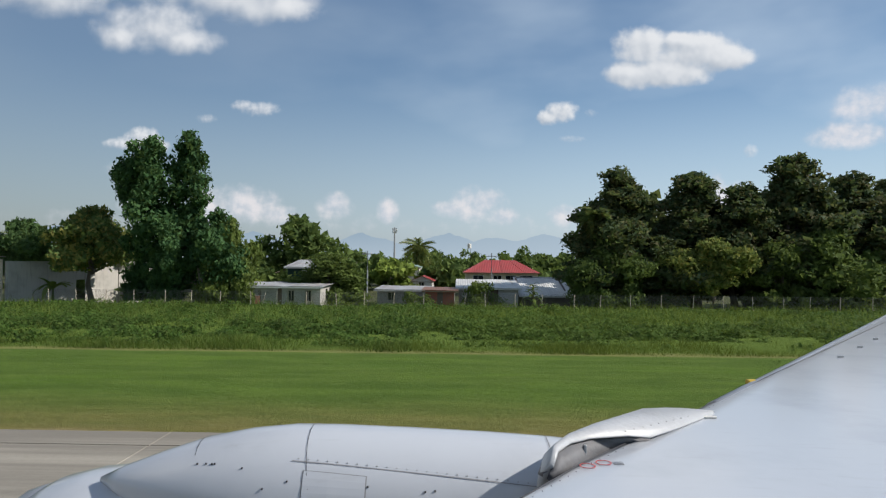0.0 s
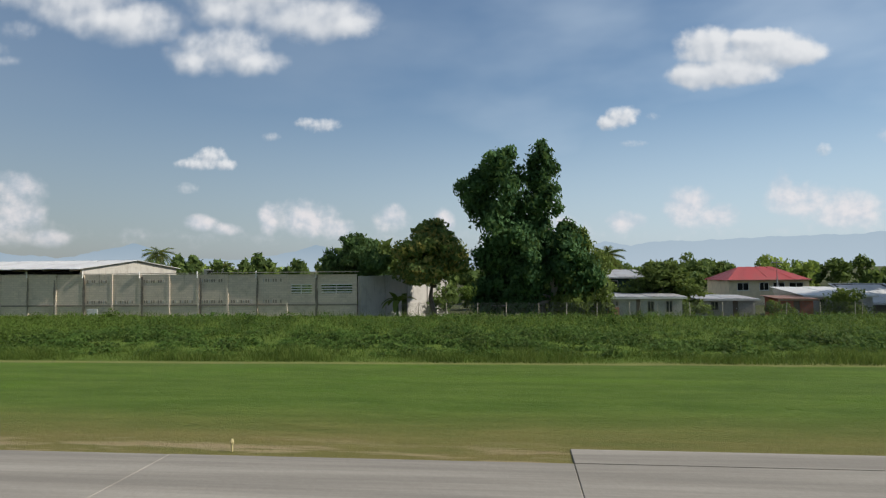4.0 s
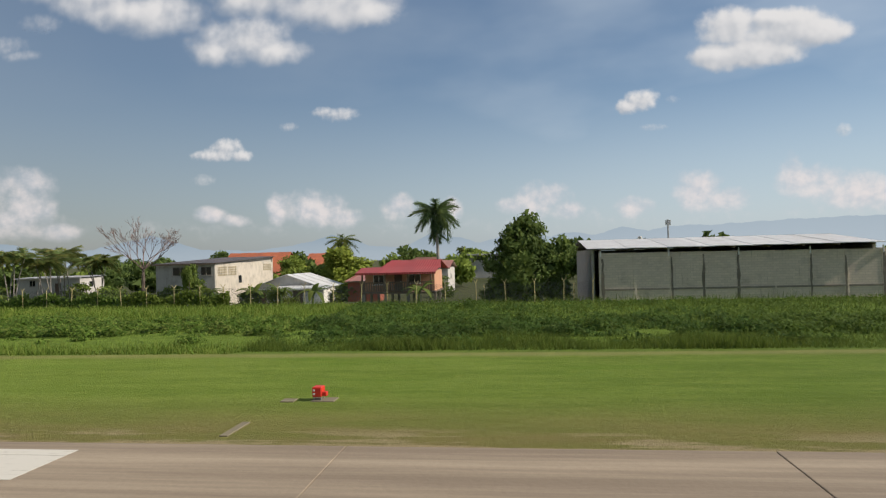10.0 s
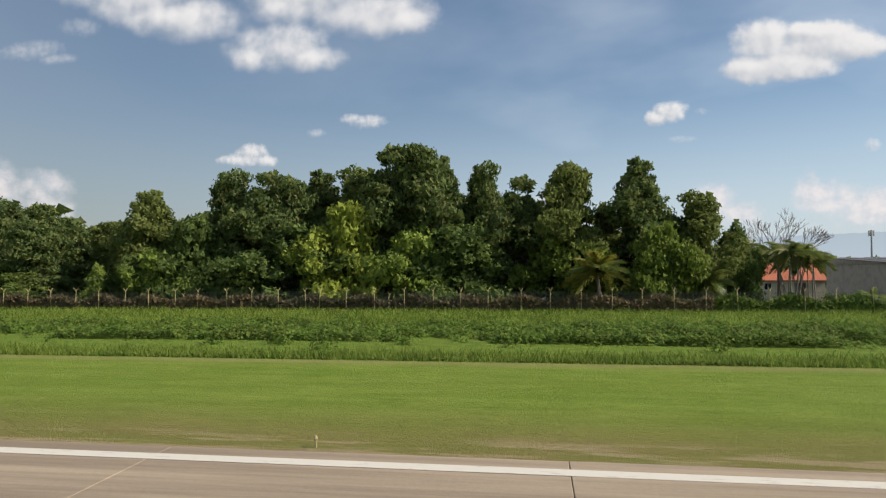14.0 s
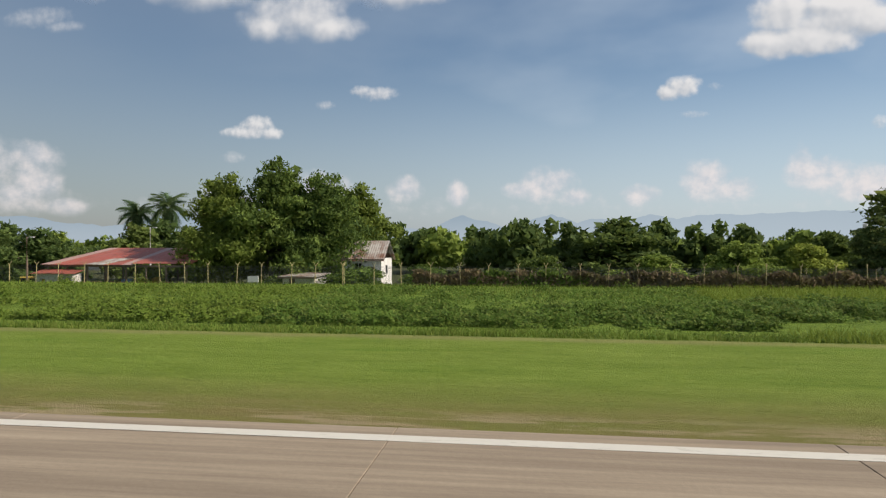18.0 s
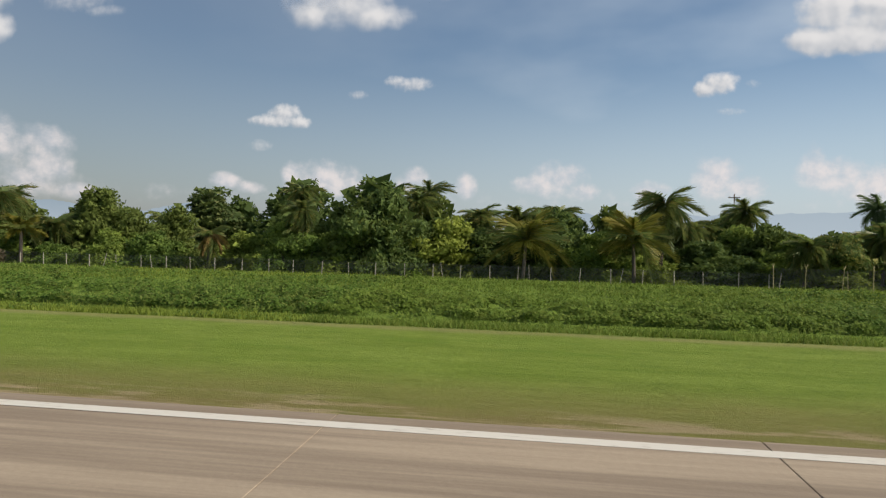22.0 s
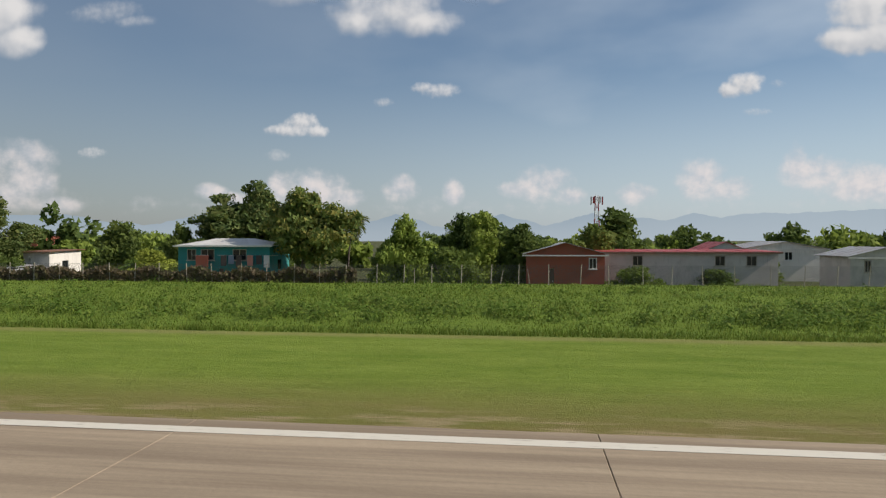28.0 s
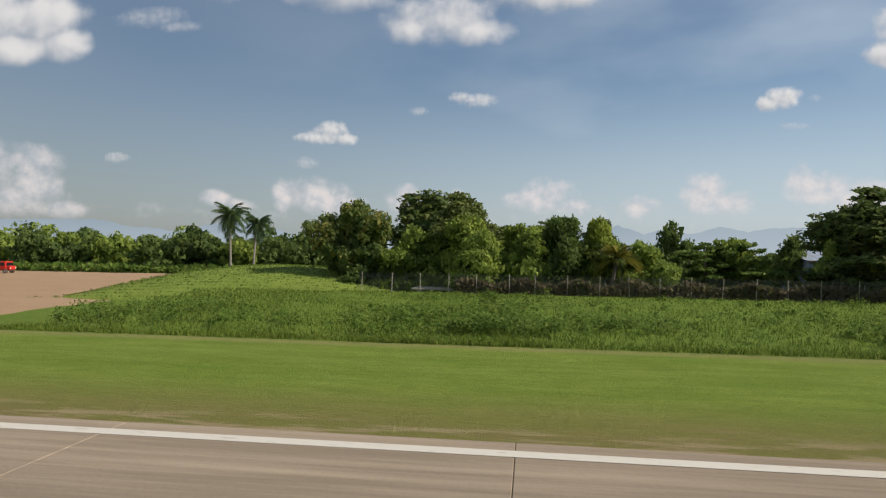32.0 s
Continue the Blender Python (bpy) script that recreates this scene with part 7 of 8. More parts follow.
def pole(x, y, top, label, lamp=False, mat=None, r=0.09):
    root = tagged(new("utility_pole" if not lamp else "street_lamp"), label, "pole")
    b = bank(y)
    root.matrix_basis = pose(x, y, b)
    part("shaft", tube([(0, 0, -0.3), (0.02, 0, (top - b) / 2), (0, 0, top - b)], [r, r * 0.85, r * 0.6], 8), mat or WOOD, root)
    if lamp:
        part("arm", tube([(0, 0, top - b - 0.15), (0.35, -0.1, top - b + 0.05), (0.6, -0.15, top - b)], [0.03, 0.025, 0.02], 6), STEEL, root)
        part("lamp_head", box(0.5, 0.8, -0.22, -0.08, top - b - 0.07, top - b + 0.02, 0.02), TRIM, root)
    else:
        part("crossarm", box(-0.5, 0.5, -0.05, 0.03, top - b - 0.35, top - b - 0.27), mat or WOOD, root)
        for k in (-0.4, 0.0, 0.4):
            part("insulator", tube([(k, -0.01, top - b - 0.27), (k, -0.01, top - b - 0.15)], [0.03, 0.02], 6), TRIM, root)


for a in ((-516.3, 48.0, 5.4, "tall street lamp beside the pink cottage", True, STEEL), (-652.6, 49.0, 5.0, "leaning wooden pole by the yellow house", False, WOOD),
          (-327.9, 60.0, 7.6, "tall bare wooden pole above the palms", False, WOOD), (-268.5, 58.0, 4.9, "pale pole behind the red shed", True, TRIM),
          (-272.5, 47.2, 3.9, "dark lamp pole beside the red shed", True, WOOD), (-416.2, 47.2, 3.2, "thin wooden pole among the palms", False, WOOD),
          (-297.4, 52.0, 4.4, "utility pole beside the white house", False, WOOD), (-494.2, 47.5, 4.0, "wooden pole beside the grey house", False, WOOD),
          (-9.0, 62.0, 4.3, "thin pole between the houses", False, STEEL), (3.2, 66.0, 4.2, "thin pole in front of the red roof", False, STEEL)):
    pole(*a)


def lattice(x, y, top, colours, label, dishes):
    root = tagged(new("radio_mast"), label, "mast")
    root.matrix_basis = pose(x, y, TOWN)
    h, n = top - TOWN, 8
    for k in range(n):
        z0, z1 = h * k / n, h * (k + 1) / n
        w0, w1 = 0.9 - 0.6 * k / n, 0.9 - 0.6 * (k + 1) / n
        bms = []
        for sx, sy in ((-1, -1), (1, -1), (1, 1), (-1, 1)):
            bms.append(tube([(sx * w0, sy * w0, z0), (sx * w1, sy * w1, z1)], [0.09, 0.08], 5))
            bms.append(tube([(sx * w0, sy * w0, z0), (-sx * w1 if sy < 0 else sx * w1, sy * w1 if sy < 0 else -sy * w1, z1)], [0.05, 0.05], 4))
        part("section", joined(*bms), colours[k % 2], root)
    for k in range(dishes):
        a = k * 1.05
        part("antenna", box(math.cos(a) * 1.3 - 0.16, math.cos(a) * 1.3 + 0.16, math.sin(a) * 1.3 - 0.1, math.sin(a) * 1.3 + 0.1, h - 2.2 + 0.2 * (k % 3), h - 0.3), colours[k % 2], root)


lattice(-531.5, 156.0, 14.2, (REDP, TRIM), "red and white lattice mast with antennas", 6)
root = tagged(new("radio_mast"), "slim grey mobile phone mast", "mast")
root.matrix_basis = pose(-25.6, 249, TOWN)
part("shaft", tube([(0, 0, 0), (0, 0, 8), (0, 0, 16.5)], [0.45, 0.35, 0.25], 8), STEEL, root)
for k in range(5):
    part("antenna", box(math.cos(k * 1.26) * 0.8 - 0.18, math.cos(k * 1.26) * 0.8 + 0.18, math.sin(k * 1.26) * 0.8 - 0.12, math.sin(k * 1.26) * 0.8 + 0.12, 14.2, 16.2), TRIM, root)


def water_tank(x, y, z0, z1, r, mat, label):
    root = tagged(new("water_tank"), label, "tank")
    root.matrix_basis = pose(x, y, TOWN)
    a, b = z0 - TOWN, z1 - TOWN
    part("drum", tube([(0, 0, a), (0, 0, a + 0.1), (0, 0, b - 0.1), (0, 0, b)], [r * 0.96, r, r, r * 0.96], 24), mat, root)
    part("lid", tube([(0, 0, b), (0, 0, b + r * 0.25)], [r * 0.98, r * 0.1], 24), mat, root)
    for k in range(4):
        t = k * 1.571 + 0.78
        part("leg", tube([(r * 0.8 * math.cos(t), r * 0.8 * math.sin(t), 0), (r * 0.8 * math.cos(t), r * 0.8 * math.sin(t), a)], [0.2, 0.18], 6), STEEL, root)
    part("ring", tube([(0, 0, a + (b - a) * 0.5), (0, 0, a + (b - a) * 0.5 + 0.15)], [r * 1.01, r * 1.01], 24), STEEL, root)


water_tank(-402.0, 258.0, 6.0, 11.4, 3.0, REDP, "red steel water tank on legs above the trees")
water_tank(7.0, 500.0, 12.5, 16.0, 1.5, WALLS["white"], "white water tower far off")

# ---- lights and markers on the field ----
LAMP_RED = painted("lamp_red", (0.66, 0.035, 0.02), 0.45, 0.08)


WORN = painted("pale_concrete", (0.40, 0.36, 0.26), 0.9, 0.4)
EARTHY = painted("worn_concrete", (0.24, 0.205, 0.13), 0.9, 0.45)


def marker_pad(x, y, w, d):
    root = tagged(new("concrete_pad"), "small worn concrete pad sunk in the grass", "slab")
    if w < 1.0:
        part("slab", box(x - w / 2, x + w / 2, y - d / 2, y + d / 2, -0.1, 0.025, 0.01), EARTHY, root)
        return
    for x0, x1, y0, y1 in ((-w / 2, w / 2, -d / 2, -d / 3), (-w / 2, w / 2, d / 3, d / 2), (-w / 2, -w / 3, -d / 3, d / 3), (w / 3, w / 2, -d / 3, d / 3)):
        part("curb", box(x + x0, x + x1, y + y0, y + y1, -0.1, 0.02, 0.008), EARTHY, root)
    part("lid", box(x - w / 3 + 0.004, x + w / 3 - 0.004, y - d / 3 + 0.004, y + d / 3 - 0.004, -0.1, 0.012, 0.006), WORN, root, "pale sunken lid")


unit = tagged(new("approach_light"), "red approach light box on short legs", "light")
unit.matrix_basis = pose(-83.75, 15.7, 0.025) @ Matrix.Scale(0.78, 4)
part("housing", box(-0.17, 0.15, -0.2, 0.2, 0.1, 0.42, 0.03), LAMP_RED, unit)
part("hood", box(0.15, 0.30, -0.15, 0.05, 0.12, 0.26, 0.02), LAMP_RED, unit)
part("lens", tube([(-0.10, -0.2, 0.32), (-0.10, -0.215, 0.32)], [0.035, 0.03], 10), TRIM, unit)
part("lens", tube([(-0.10, -0.2, 0.2), (-0.10, -0.215, 0.2)], [0.035, 0.03], 10), TRIM, unit)
for sx in (-0.12, 0.12):
    for sy in (-0.14, 0.14):
        part("leg", tube([(sx, sy, 0), (sx, sy, 0.11)], [0.02, 0.02], 6), STEEL, unit)
for a in ((-83.6, 15.7, 0.6, 0.45), (-84.5, 15.6, 0.35, 0.35), (-489.1, 15.9, 1.1, 0.9), (-84.65, 12.9, 0.18, 1.1)):
    marker_pad(*a)
for k, x in enumerate((-27.5, -147.7, -416.4)):
    lamp = tagged(new("edge_light"), "small yellow-white runway edge light", "light", group="runway edge lights")
    lamp.matrix_basis = pose(x, 12.1, 0)
    part("stem", tube([(0, 0, -0.05), (0, 0, 0.14)], [0.028, 0.022], 6), YELLOW, lamp)
    part("globe", tube([(0, 0, 0.14), (0, 0, 0.18), (0, 0, 0.24)], [0.035, 0.05, 0.02], 8), YELLOW, lamp)
for x in (-251.7, -622.9, -461.2, -604.3, -53.0):
    s = tagged(new("sign"), "blank pale sign board on the fence", "sign", group="sign boards on the fence")
    s.matrix_basis = pose(x, FENCE - 0.16, 0.46 + rise(x))
    part("board", box(-0.42, 0.42, -0.02, 0.02, 0.16, 0.6, 0.008), WALLS["white"], s)
    for k in (-0.3, 0.3):
        part("stake", box(k - 0.025, k + 0.025, 0.022, 0.06, -0.15, 0.55), STEEL, s)

# ---- end of the run: bare soil, mound, truck ----
soil, sn, sb = material("bare_soil", 0.95, 0.0, 0.1)
sp = where(sn)
g1, g2 = sn.noise(sp, 0.25, 6, 0.65), sn.noise(sp, 3.0, 5, 0.65)
sc = sn.mix(g1, (0.36, 0.235, 0.135), (0.50, 0.355, 0.225))
sn.link(sn.mix(sn.math("MULTIPLY", g2, 0.5), sc, (0.30, 0.195, 0.115)), sb.inputs["Base Color"])
bump(sn, sb, sn.math("ADD", g1, g2), 0.8, 0.15)
N, V, F = 44, [], []
for i in range(N + 1):
    for j in range(N + 1):
        x, y = -719.0 - 146.0 * i / N, 25.5 + 66.0 * j / N
        edge = min(i, j, N - j) / 4
        x += 2.2 * noise.noise(Vector((y * 0.13, 1.7, 0))) if i < 3 else 0
        V.append((x, y, -0.64 + 0.03 * min(1, edge) + 0.10 * noise.noise(Vector((x * 0.15, y * 0.15, 0)))))
for i in range(N):
    for j in range(N):
        k = i * (N + 1) + j
        F.append((k, k + 1, k + N + 2, k + N + 1))
tagged(new("soil_field", mesh_of("soil_field", V, F, [soil])), "bare brown soil of a cleared field", "ground", kind="structure")


def mound():
    m, n, b = material("mound_grass", 0.95, 0.0, 0.1)
    p = where(n)
    c = n.mix(n.noise(p, 0.6, 5, 0.6), (0.150, 0.220, 0.034), (0.270, 0.330, 0.070))
    c = n.mix(n.ramp(n.noise(p, 2.2, 8, 0.72), 0.45, 0.65, 0.0, 0.5), c, (0.100, 0.160, 0.022))
    n.link(c, b.inputs["Base Color"])
    bump(n, b, n.noise(p, 3.0, 5, 0.7), 0.8, 0.12)
    N, V, F = 40, [], []
    for i in range(N + 1):
        for j in range(N + 1):
            x, y = -737.0 + 30.0 * i / N, 44.6 + 26.0 * j / N
            u, v = 2 * i / N - 1.05, 2 * j / N - 1
            h = max(0.0, 1 - u * u) * max(0.0, 1 - v * v)
            V.append((x, y, -0.7 + 2.6 * h ** 0.75 + 0.12 * noise.noise(Vector((x * 0.3, y * 0.3, 2)))))
    for i in range(N):
        for j in range(N):
            k = i * (N + 1) + j
            F.append((k, k + N + 1, k + N + 2, k + 1))
    ob = tagged(new("mound", mesh_of("mound", V, F, [m])), "grassy earth mound beside the cleared field", "mound", kind="structure")
    rs = np.random.RandomState(8)
    n = 20000
    i = rs.randint(0, len(V), n)
    P = np.array(V)[i] + rs.uniform(-0.35, 0.35, (n, 3)) * (1, 1, 0)
    v, f = leaf_cloud(rs, P + (0, 0, 0.08), np.tile(np.array([[0, -0.3, 0.8]]), (n, 1)), 0.17, 0.07, 0.1)
    tagged(new("weeds", mesh_of("weeds", v, f, [LEAF["turf"]])), "low grass and weeds growing over the earth mound", "weeds", kind="stuff")


mound()
rs = np.random.RandomState(21)
n = 9000
x = rs.uniform(-860, -738, n)
P = np.stack([x, rs.uniform(92, 99, n), -0.5 + rs.uniform(0, 0.9, n)], 1)
v, f = leaf_cloud(rs, P, np.tile(np.array([[0, -0.5, 0.6]]), (n, 1)), 0.9, 0.5, 0.2)
tagged(new("weeds", mesh_of("weeds", v, f, [LEAF["weed"]])), "tall weeds at the far edge of the field", "weeds", kind="stuff")


def truck():
    root = tagged(new("dump_truck"), "red dump truck standing on the bare soil", "truck")
    root.matrix_basis = pose(-774.0, 82.0, -0.68)
    part("chassis", box(-2.1, 2.4, -0.45, 0.45, 0.45, 0.6), doorp, root)
    bed = joined(box(-2.2, 0.75, -0.75, 0.75, 0.62, 0.72), box(-2.2, 0.75, -0.75, -0.68, 0.72, 1.45, 0.01), box(-2.2, 0.75, 0.68, 0.75, 0.72, 1.45, 0.01),
                 box(-2.2, -2.13, -0.68, 0.68, 0.72, 1.45, 0.01), box(0.68, 0.75, -0.68, 0.68, 0.72, 1.6, 0.01))
    part("bed", bed, LAMP_RED, root)
    cab = part("cab", box(0.95, 2.05, -0.7, 0.7, 0.6, 1.75, 0.08), LAMP_RED, root)
    part("windscreen", box(2.052, 2.06, -0.58, 0.58, 1.15, 1.6), glass, cab, "dark windscreen")
    part("side_window", box(1.2, 1.85, -0.712, -0.703, 1.15, 1.6), glass, cab, "dark side window")
    part("bonnet", box(2.07, 2.6, -0.6, 0.6, 0.6, 1.1, 0.06), LAMP_RED, root)
    for x in (-1.6, -0.75, 1.9):
        for y in (-0.72, 0.50):
            w = part("wheel", tube([(x, y, 0.36), (x, y + 0.05, 0.36), (x, y + 0.2, 0.36), (x, y + 0.24, 0.36)], [0.33, 0.36, 0.36, 0.33], 16), doorp, root)
            part("rim", tube([(x, y - 0.012, 0.36), (x, y - 0.002, 0.36)], [0.17, 0.18], 12), STEEL, w)
    for y in (-0.45, 0.45):
        part("headlight", box(2.602, 2.62, y - 0.1, y + 0.1, 0.75, 0.9), TRIM, root)


truck()
slab = tagged(new("low_roof"), "low pale concrete roof slab behind the fence", "roof")
part("slab", box(-707.6, -701.0, 46.8, 51.0, 0.55, 0.68, 0.02), POSTS, slab)
for x in (-707.2, -704.2, -701.4):
    part("wall", box(x, x + 0.3, 46.9, 50.9, TOWN, 0.548), WALLS["grey"], slab)
shelter = tagged(new("yellow_van"), "small yellow van parked by the red shed", "van")
shelter.matrix_basis = pose(-273.4, 47.4, TOWN)
part("body", box(0, 1.9, 0, 1.0, 0.28, 1.25, 0.08), WALLS["mustard"], shelter)
part("window", box(0.15, 0.8, -0.012, -0.004, 0.8, 1.12), glass, shelter, "dark window")
part("window", box(0.95, 1.7, -0.012, -0.004, 0.8, 1.12), glass, shelter, "dark window")
for x in (0.4, 1.5):
    for y in (-0.02, 0.84):
        part("wheel", tube([(x, y, 0.26), (x, y + 0.18, 0.26)], [0.26, 0.26], 14), doorp, shelter)

# ---- the aircraft: wing, engine cowl and pylon, standing where the run begins ----
PAINT, pn, pb = material("aircraft_paint", 0.16, 0.0, 0.6)
pp = where(pn)
pc = pn.mix(pn.ramp(pn.noise(pp, 1.2, 5, 0.6), 0.45, 0.8), (0.52, 0.545, 0.59), (0.46, 0.485, 0.53))
pc = pn.mix(pn.math("MULTIPLY", pn.ramp(pn.noise(pn.scaled(pp, 0.7, 4, 4), 3.0, 5, 0.7), 0.55, 0.8), 0.25), pc, (0.36, 0.36, 0.37))
pn.link(pc, pb.inputs["Base Color"])
BARE = painted("bare_aluminium", (0.50, 0.51, 0.53), 0.32, 0.15, metal=0.7)
GREYP = painted("aircraft_grey", (0.50, 0.51, 0.53), 0.35, 0.15)
SEAM, s1, s2 = material("panel_seam", 0.7)
s2.inputs["Base Color"].default_value = (0.09, 0.09, 0.095, 1)
FAINT, f1, f2 = material("faint_seam", 0.7)
f2.inputs["Base Color"].default_value = (0.27, 0.27, 0.28, 1)
plane = tagged(new("aircraft"), "white airliner wing with engine nacelle and pylon fairing", "aircraft")
WZ = 2.36


def le(y):
    """Leading edge of the wing, along the span."""
    return 0.146 + (y - 3.1) * 0.73 if y < 3.6 else 0.511 + (y - 3.6) * 0.84 if y < 5.28 else 1.92 + (y - 5.28) * 0.81


def section(y):
    """Points round the wing at span y, from the upper trailing edge over the nose to the lower trailing edge."""
    c = 5.2 - 0.20 * y
    t = 0.10 * c * (1 - y / 40)
    up = [(s, WZ + 0.01 - 0.16 * t * (s / c) ** 2 - (t * 0.40) * (max(0.0, 1 - s / (0.045 * c))) ** 2.2) for s in (c, 0.7 * c, 0.45 * c, 0.2 * c, 0.09 * c, 0.045 * c, 0.026 * c, 0.012 * c, 0.004 * c)]
    dn = [(s, WZ - 0.62 * t - 0.35 * t * math.sqrt(min(1, s / (0.3 * c))) + 0.55 * t * (s / c) ** 2) for s in (0.0, 0.01 * c, 0.05 * c, 0.15 * c, 0.4 * c, 0.75 * c, c)]
    return [Vector((le(y) + s, y, z)) for s, z in up + dn]


def loft(rows):
    bm = bmesh.new()
    vs = [[bm.verts.new(p) for p in r] for r in rows]
    for a, b in zip(vs, vs[1:]):
        for i in range(len(a) - 1):
            bm.faces.new((a[i], a[i + 1], b[i + 1], b[i]))
        bm.faces.new((a[-1], a[0], b[0], b[-1]))
    bm.faces.new(vs[0])
    bm.faces.new(vs[-1][::-1])
    bmesh.ops.recalc_face_normals(bm, faces=bm.faces)
    for f in bm.faces:
        f.smooth = True
    return bm


SPAN = [1.9, 2.5, 3.1, 3.6, 4.4, 5.28, 6.2, 7.2, 9.5, 12.0, 15.0]
wing = part("wing", loft([section(y) for y in SPAN]), PAINT, plane)
rows = []
for y in SPAN[5:]:
    s = section(y)[5:13]
    rows.append([p + Vector((-0.012, 0, 0.010)) for p in s])
part("slat", loft(rows), BARE, wing, "bare metal leading edge slat")


def on_wing(y, s, lift=0.006):
    """A point on the wing's upper skin, s metres behind the leading edge."""
    c = 5.2 - 0.20 * y
    t = 0.10 * c * (1 - y / 40)
    return Vector((le(y) + s, y, WZ + 0.01 + lift - 0.16 * t * (s / c) ** 2 - (t * 0.40) * (max(0.0, 1 - s / (0.045 * c))) ** 2.2))


def seam(ya, sa, yb, sb, wide=0.010, n=14):
    bm = bmesh.new()
    pts = [on_wing(ya + (yb - ya) * i / n, sa + (sb - sa) * i / n) for i in range(n + 1)]
    d = (pts[-1] - pts[0]).cross(Vector((0, 0, 1))).normalized() * wide
    for a, b in zip(pts, pts[1:]):
        quad_slab(bm, a - d, b - d, b + d, a + d, 0.002)
    part("seam", bm, SEAM if wide > 0.004 else FAINT, wing, "dark panel seam")


seam(2.4, 0.17, 5.28, 0.15, 0.005)
seam(5.28, 0.15, 13.0, 0.34, 0.006)
for k in range(90):
    y = 2.5 + k * 0.075
    p = on_wing(y, 0.21, 0.002)
    part("rivet", box(p.x - 0.0025, p.x + 0.0025, p.y - 0.0025, p.y + 0.0025, p.z - 0.003, p.z + 0.003), FAINT, wing)
    if k < 60:
        for dx in (0.0, 0.05):
            p = Vector((2.62 + dx + 0.062 * k, 3.05 + 0.075 * k, WZ + 0.004))
            part("rivet", box(p.x - 0.003, p.x + 0.003, p.y - 0.003, p.y + 0.003, p.z - 0.012, p.z + 0.004), FAINT, wing)
for k in range(9):
    p = on_wing(7.8 + 0.95 * k, 0.58 + 0.04 * k, 0.0)
    part("vortex_tab", box(p.x - 0.03, p.x + 0.03, p.y - 0.012, p.y + 0.012, p.z - 0.01, p.z + 0.028), STEEL, wing, "small grey airflow tab")
p = on_wing(6.27, 0.09, 0.0)
fitting = part("escape_fitting", box(p.x - 0.05, p.x + 0.05, p.y - 0.04, p.y + 0.04, p.z - 0.02, p.z + 0.03, 0.012), painted("fitting_yellow", (0.62, 0.42, 0.05), 0.5, 0.2), wing, "small yellow rope fitting")
p = on_wing(3.57, 0.22, 0.004)
RINGC = painted("mark_red", (0.50, 0.09, 0.09), 0.6, 0.1)
for dx in (0.0, 0.1):
    ring = bmesh.new()
    for k in range(14):
        a, b = k / 14 * 6.283, (k + 1) / 14 * 6.283
        quad_slab(ring, p + Vector((dx + 0.045 * math.cos(a), dx * 0.6 + 0.045 * math.sin(a), 0)), p + Vector((dx + 0.045 * math.cos(b), dx * 0.6 + 0.045 * math.sin(b), 0)),
                  p + Vector((dx + 0.038 * math.cos(b), dx * 0.6 + 0.038 * math.sin(b), 0)), p + Vector((dx + 0.038 * math.cos(a), dx * 0.6 + 0.038 * math.sin(a), 0)), 0.002)
    part("marking", ring, RINGC, wing, "faded red ring mark")
for k in range(3):
    part("marking", box(p.x + 0.15, p.x + 0.21, p.y + 0.03 + 0.022 * k, p.y + 0.036 + 0.022 * k, p.z - 0.001, p.z + 0.001), FAINT, wing, "plain grey lettering bar")


def ellipse_row(x, y, z, ry, rz, n=28):
    return [Vector((x, y + ry * math.cos(2 * math.pi * i / n), z + rz * math.sin(2 * math.pi * i / n))) for i in range(n)]


# engine cowl, and the pylon fairing that runs back from it to the wing
cowl = part("engine_cowl", loft([ellipse_row(x, 4.55, 1.16, r, r) for x, r in ((-3.02, 0.60), (-2.98, 0.68), (-2.85, 0.75), (-2.6, 0.81), (-2.2, 0.85), (-1.4, 0.87), (-0.6, 0.82), (0.2, 0.70))]), PAINT, plane)
part("intake_lip", loft([ellipse_row(x, 4.55, 1.16, r, r) for x, r in ((-3.08, 0.57), (-3.12, 0.62), (-3.08, 0.66), (-3.0, 0.685), (-2.95, 0.68))]), BARE, cowl, "bare metal intake lip")
FAIRING = (
    (-2.42, 1.99, 0.02, 0.02), (-2.25, 1.99, 0.15, 0.10), (-2.0, 1.97, 0.26, 0.215), (-1.7, 1.95, 0.35, 0.335), (-1.4, 1.93, 0.41, 0.415), (-1.1, 1.92, 0.445, 0.455),
    (-0.8, 1.92, 0.455, 0.455), (-0.3, 1.915, 0.455, 0.445), (0.2, 1.905, 0.45, 0.435), (0.62, 1.895, 0.44, 0.42), (1.3, 1.87, 0.40, 0.38), (2.0, 1.80, 0.25, 0.25))
fair = part("pylon_fairing", loft([ellipse_row(x, 4.32, z, ry, rz) for x, z, ry, rz in FAIRING]), PAINT, plane)


def on_fair(x, angle, lift=0.003):
    """A point on the near side of the fairing, angle degrees above its waist."""
    z, ry, rz = (float(np.interp(x, [r[0] for r in FAIRING], [r[k] for r in FAIRING])) for k in (1, 2, 3))
    return Vector((x, 4.32 - (ry + lift) * math.cos(radians(angle)), z + (rz + lift) * math.sin(radians(angle))))


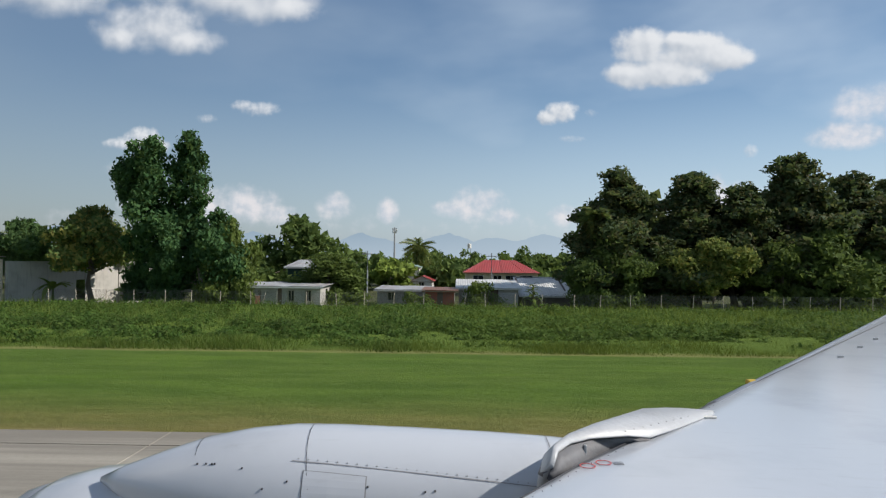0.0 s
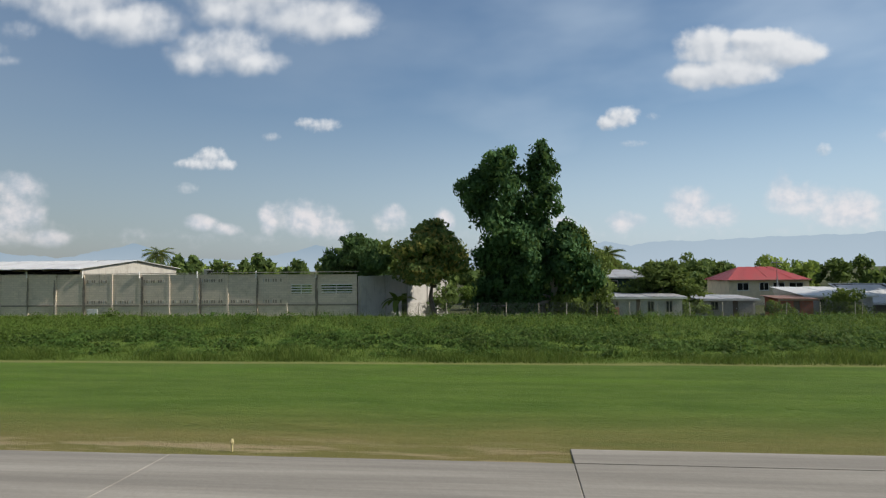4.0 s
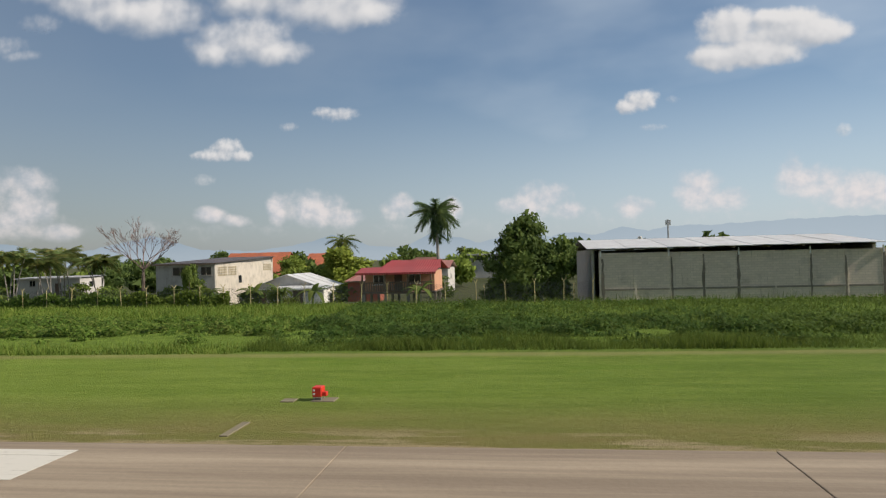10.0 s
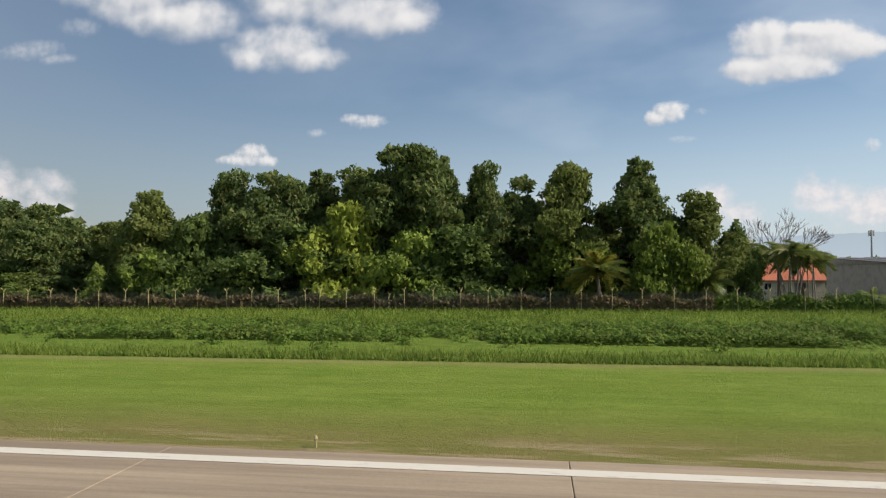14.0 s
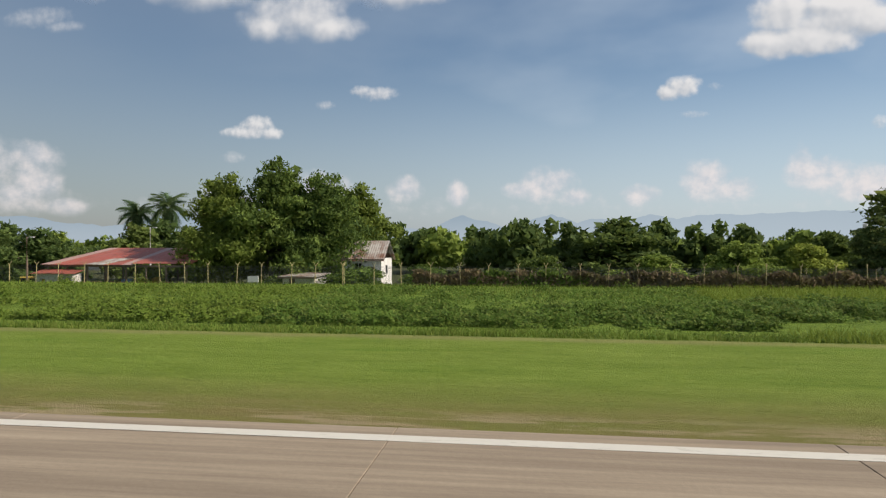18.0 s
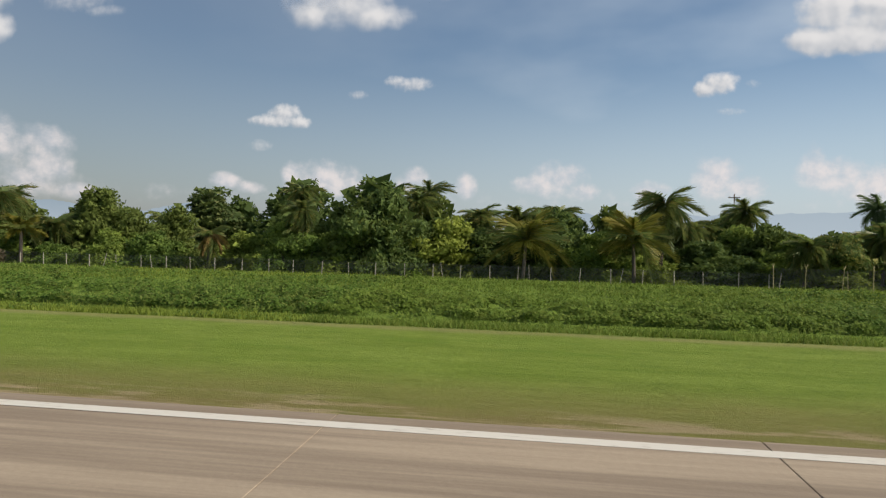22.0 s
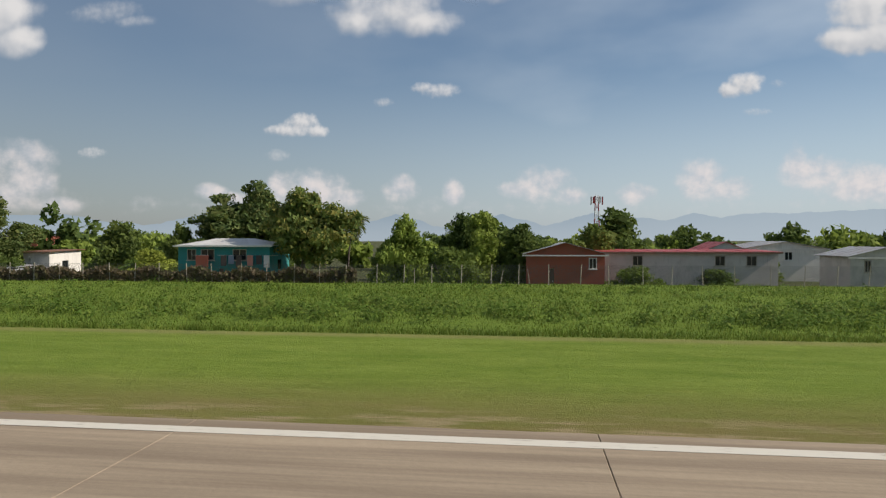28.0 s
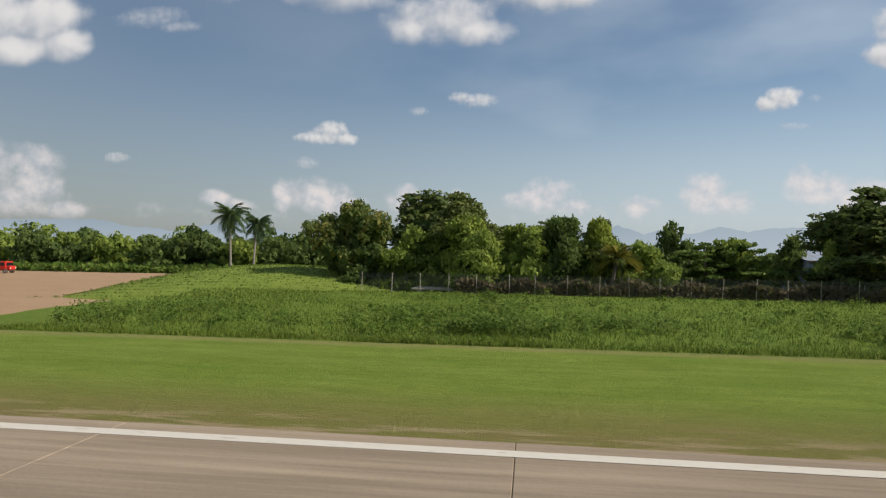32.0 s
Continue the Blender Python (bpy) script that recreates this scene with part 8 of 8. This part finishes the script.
def fair_patch(name, x0, x1, a0, a1, lift, mat, label="", n=10):
    bm = bmesh.new()
    for i in range(n):
        u, v = i / n, (i + 1) / n
        xa, xb = x0 + (x1 - x0) * u, x0 + (x1 - x0) * v
        for k in range(4):
            f, g = k / 4, (k + 1) / 4
            lo = lambda q, h: a0[0] + (a0[1] - a0[0]) * q + ((a1[0] + (a1[1] - a1[0]) * q) - (a0[0] + (a0[1] - a0[0]) * q)) * h
            bm.faces.new([bm.verts.new(on_fair(x, a, lift)) for x, a in ((xa, lo(u, f)), (xb, lo(v, f)), (xb, lo(v, g)), (xa, lo(u, g)))])
    bmesh.ops.remove_doubles(bm, verts=bm.verts, dist=0.0004)
    part(name, bm, mat, fair, label)


def hoop(x, z, ry, rz, label):
    bm = bmesh.new()
    pts = [Vector((x + 0.10 * (1 - math.sin(math.pi * i / 16)), 4.32 - (ry + 0.004) * math.cos(math.pi * i / 16), z + (rz + 0.004) * math.sin(math.pi * i / 16))) for i in range(17)]
    for a, b in zip(pts, pts[1:]):
        quad_slab(bm, a, b, b + Vector((0.0035, 0, 0)), a + Vector((0.0035, 0, 0)), 0.001)
    part("seam", bm, SEAM, fair, label)


hoop(-1.72, 1.95, 0.345, 0.33, "dark panel seam")
hoop(-0.98, 1.92, 0.45, 0.456, "dark panel seam")
hoop(0.58, 1.896, 0.442, 0.423, "dark panel seam")
fair_patch("seam", -1.04, 0.55, (44.0, 31.0), (44.8, 31.8), 0.002, FAINT, "long panel seam")
fair_patch("hatch_edge", -0.96, -0.56, (14.0, 14.0), (37.0, 34.0), 0.0015, FAINT)
fair_patch("hatch", -0.953, -0.567, (14.6, 14.6), (36.4, 33.4), 0.0035, PAINT, "small access hatch")
for k in range(26):
    x = -1.0 + k * 0.062
    p = on_fair(x, 46.5 - 13.0 * (x + 1.04) / 1.59, 0.001)
    part("rivet", box(p.x - 0.003, p.x + 0.003, p.y - 0.002, p.y + 0.003, p.z - 0.003, p.z + 0.003), FAINT, fair)
for x, a in ((-1.66, 44), (-1.60, 43.5), (-1.56, 43), (-1.54, 43), (-1.35, 38), (-0.55, 26), (-0.2, 24), (-0.14, 25), (-1.2, 22), (-1.05, 28)):
    p = on_fair(x, a, 0.001)
    part("rivet", box(p.x - 0.005, p.x + 0.005, p.y - 0.005, p.y + 0.005, p.z - 0.005, p.z + 0.005), SEAM, fair)
# dark grey that paints the shade inside the shroud
DIM = painted("shroud_shade", (0.17, 0.17, 0.18), 0.6, 0.2)
# the shroud where pylon and wing meet: near lip, crest and far foot, station by station
lip = ((0.51, 3.50, 2.39), (0.56, 3.66, 2.43), (0.65, 3.79, 2.44), (0.79, 3.90, 2.44), (1.04, 4.01, 2.43), (1.20, 4.09, 2.40), (1.47, 4.38, 2.385), (1.84, 4.78, 2.38))
crest = ((0.49, 3.52, 2.40), (0.54, 3.70, 2.45), (0.66, 3.89, 2.465), (0.86, 4.12, 2.47), (1.30, 4.60, 2.46), (1.50, 4.73, 2.44), (1.66, 4.81, 2.42), (1.92, 4.90, 2.385))
shell = []
for p, q in zip(lip, crest):
    p, q = Vector(p), Vector(q)
    foot = q + Vector((-0.06, 0.14, -0.30))
    shell.append([p, p.lerp(q, 0.5) + Vector((0, 0, 0.012)), q, q.lerp(foot, 0.4) + Vector((-0.02, 0.04, 0.03)), foot, q + Vector((0.01, 0.0, -0.03)), p + Vector((0.005, 0.005, -0.012))])
mount = part("pylon_shroud", loft(shell), GREYP, plane, "grey metal pylon shroud over the leading edge")
# dark filler under the lip, in place of the shadow in the gap
pit = []
for p, q in zip(lip[:6], ((0.52, 3.54), (0.60, 3.66), (0.72, 3.79), (0.87, 3.95), (1.06, 4.12), (1.18, 4.16))):
    a, b = Vector(p) + Vector((0.01, 0.0, -0.016)), Vector((q[0], q[1], 2.335))
    pit.append([a, b, b + Vector((0, 0, -0.05)), a + Vector((-0.08, 0.10, -0.06))])
part("opening", loft(pit), DIM, mount, "dark filler for the shade in the shroud opening")
part("bracket", box(0.74, 0.76, 3.84, 3.88, 2.34, 2.41, 0.004), STEEL, mount, "small bracket inside the opening")
part("seal", box(1.72, 1.86, 4.70, 4.74, 2.372, 2.384, 0.002), TRIM, mount, "bright white sealant patch")
for k in range(12):
    p = Vector(lip[4]).lerp(Vector(lip[7]), k / 11)
    part("rivet", box(p.x - 0.004, p.x + 0.004, p.y + 0.045, p.y + 0.053, p.z + 0.006, p.z + 0.012), FAINT, mount)
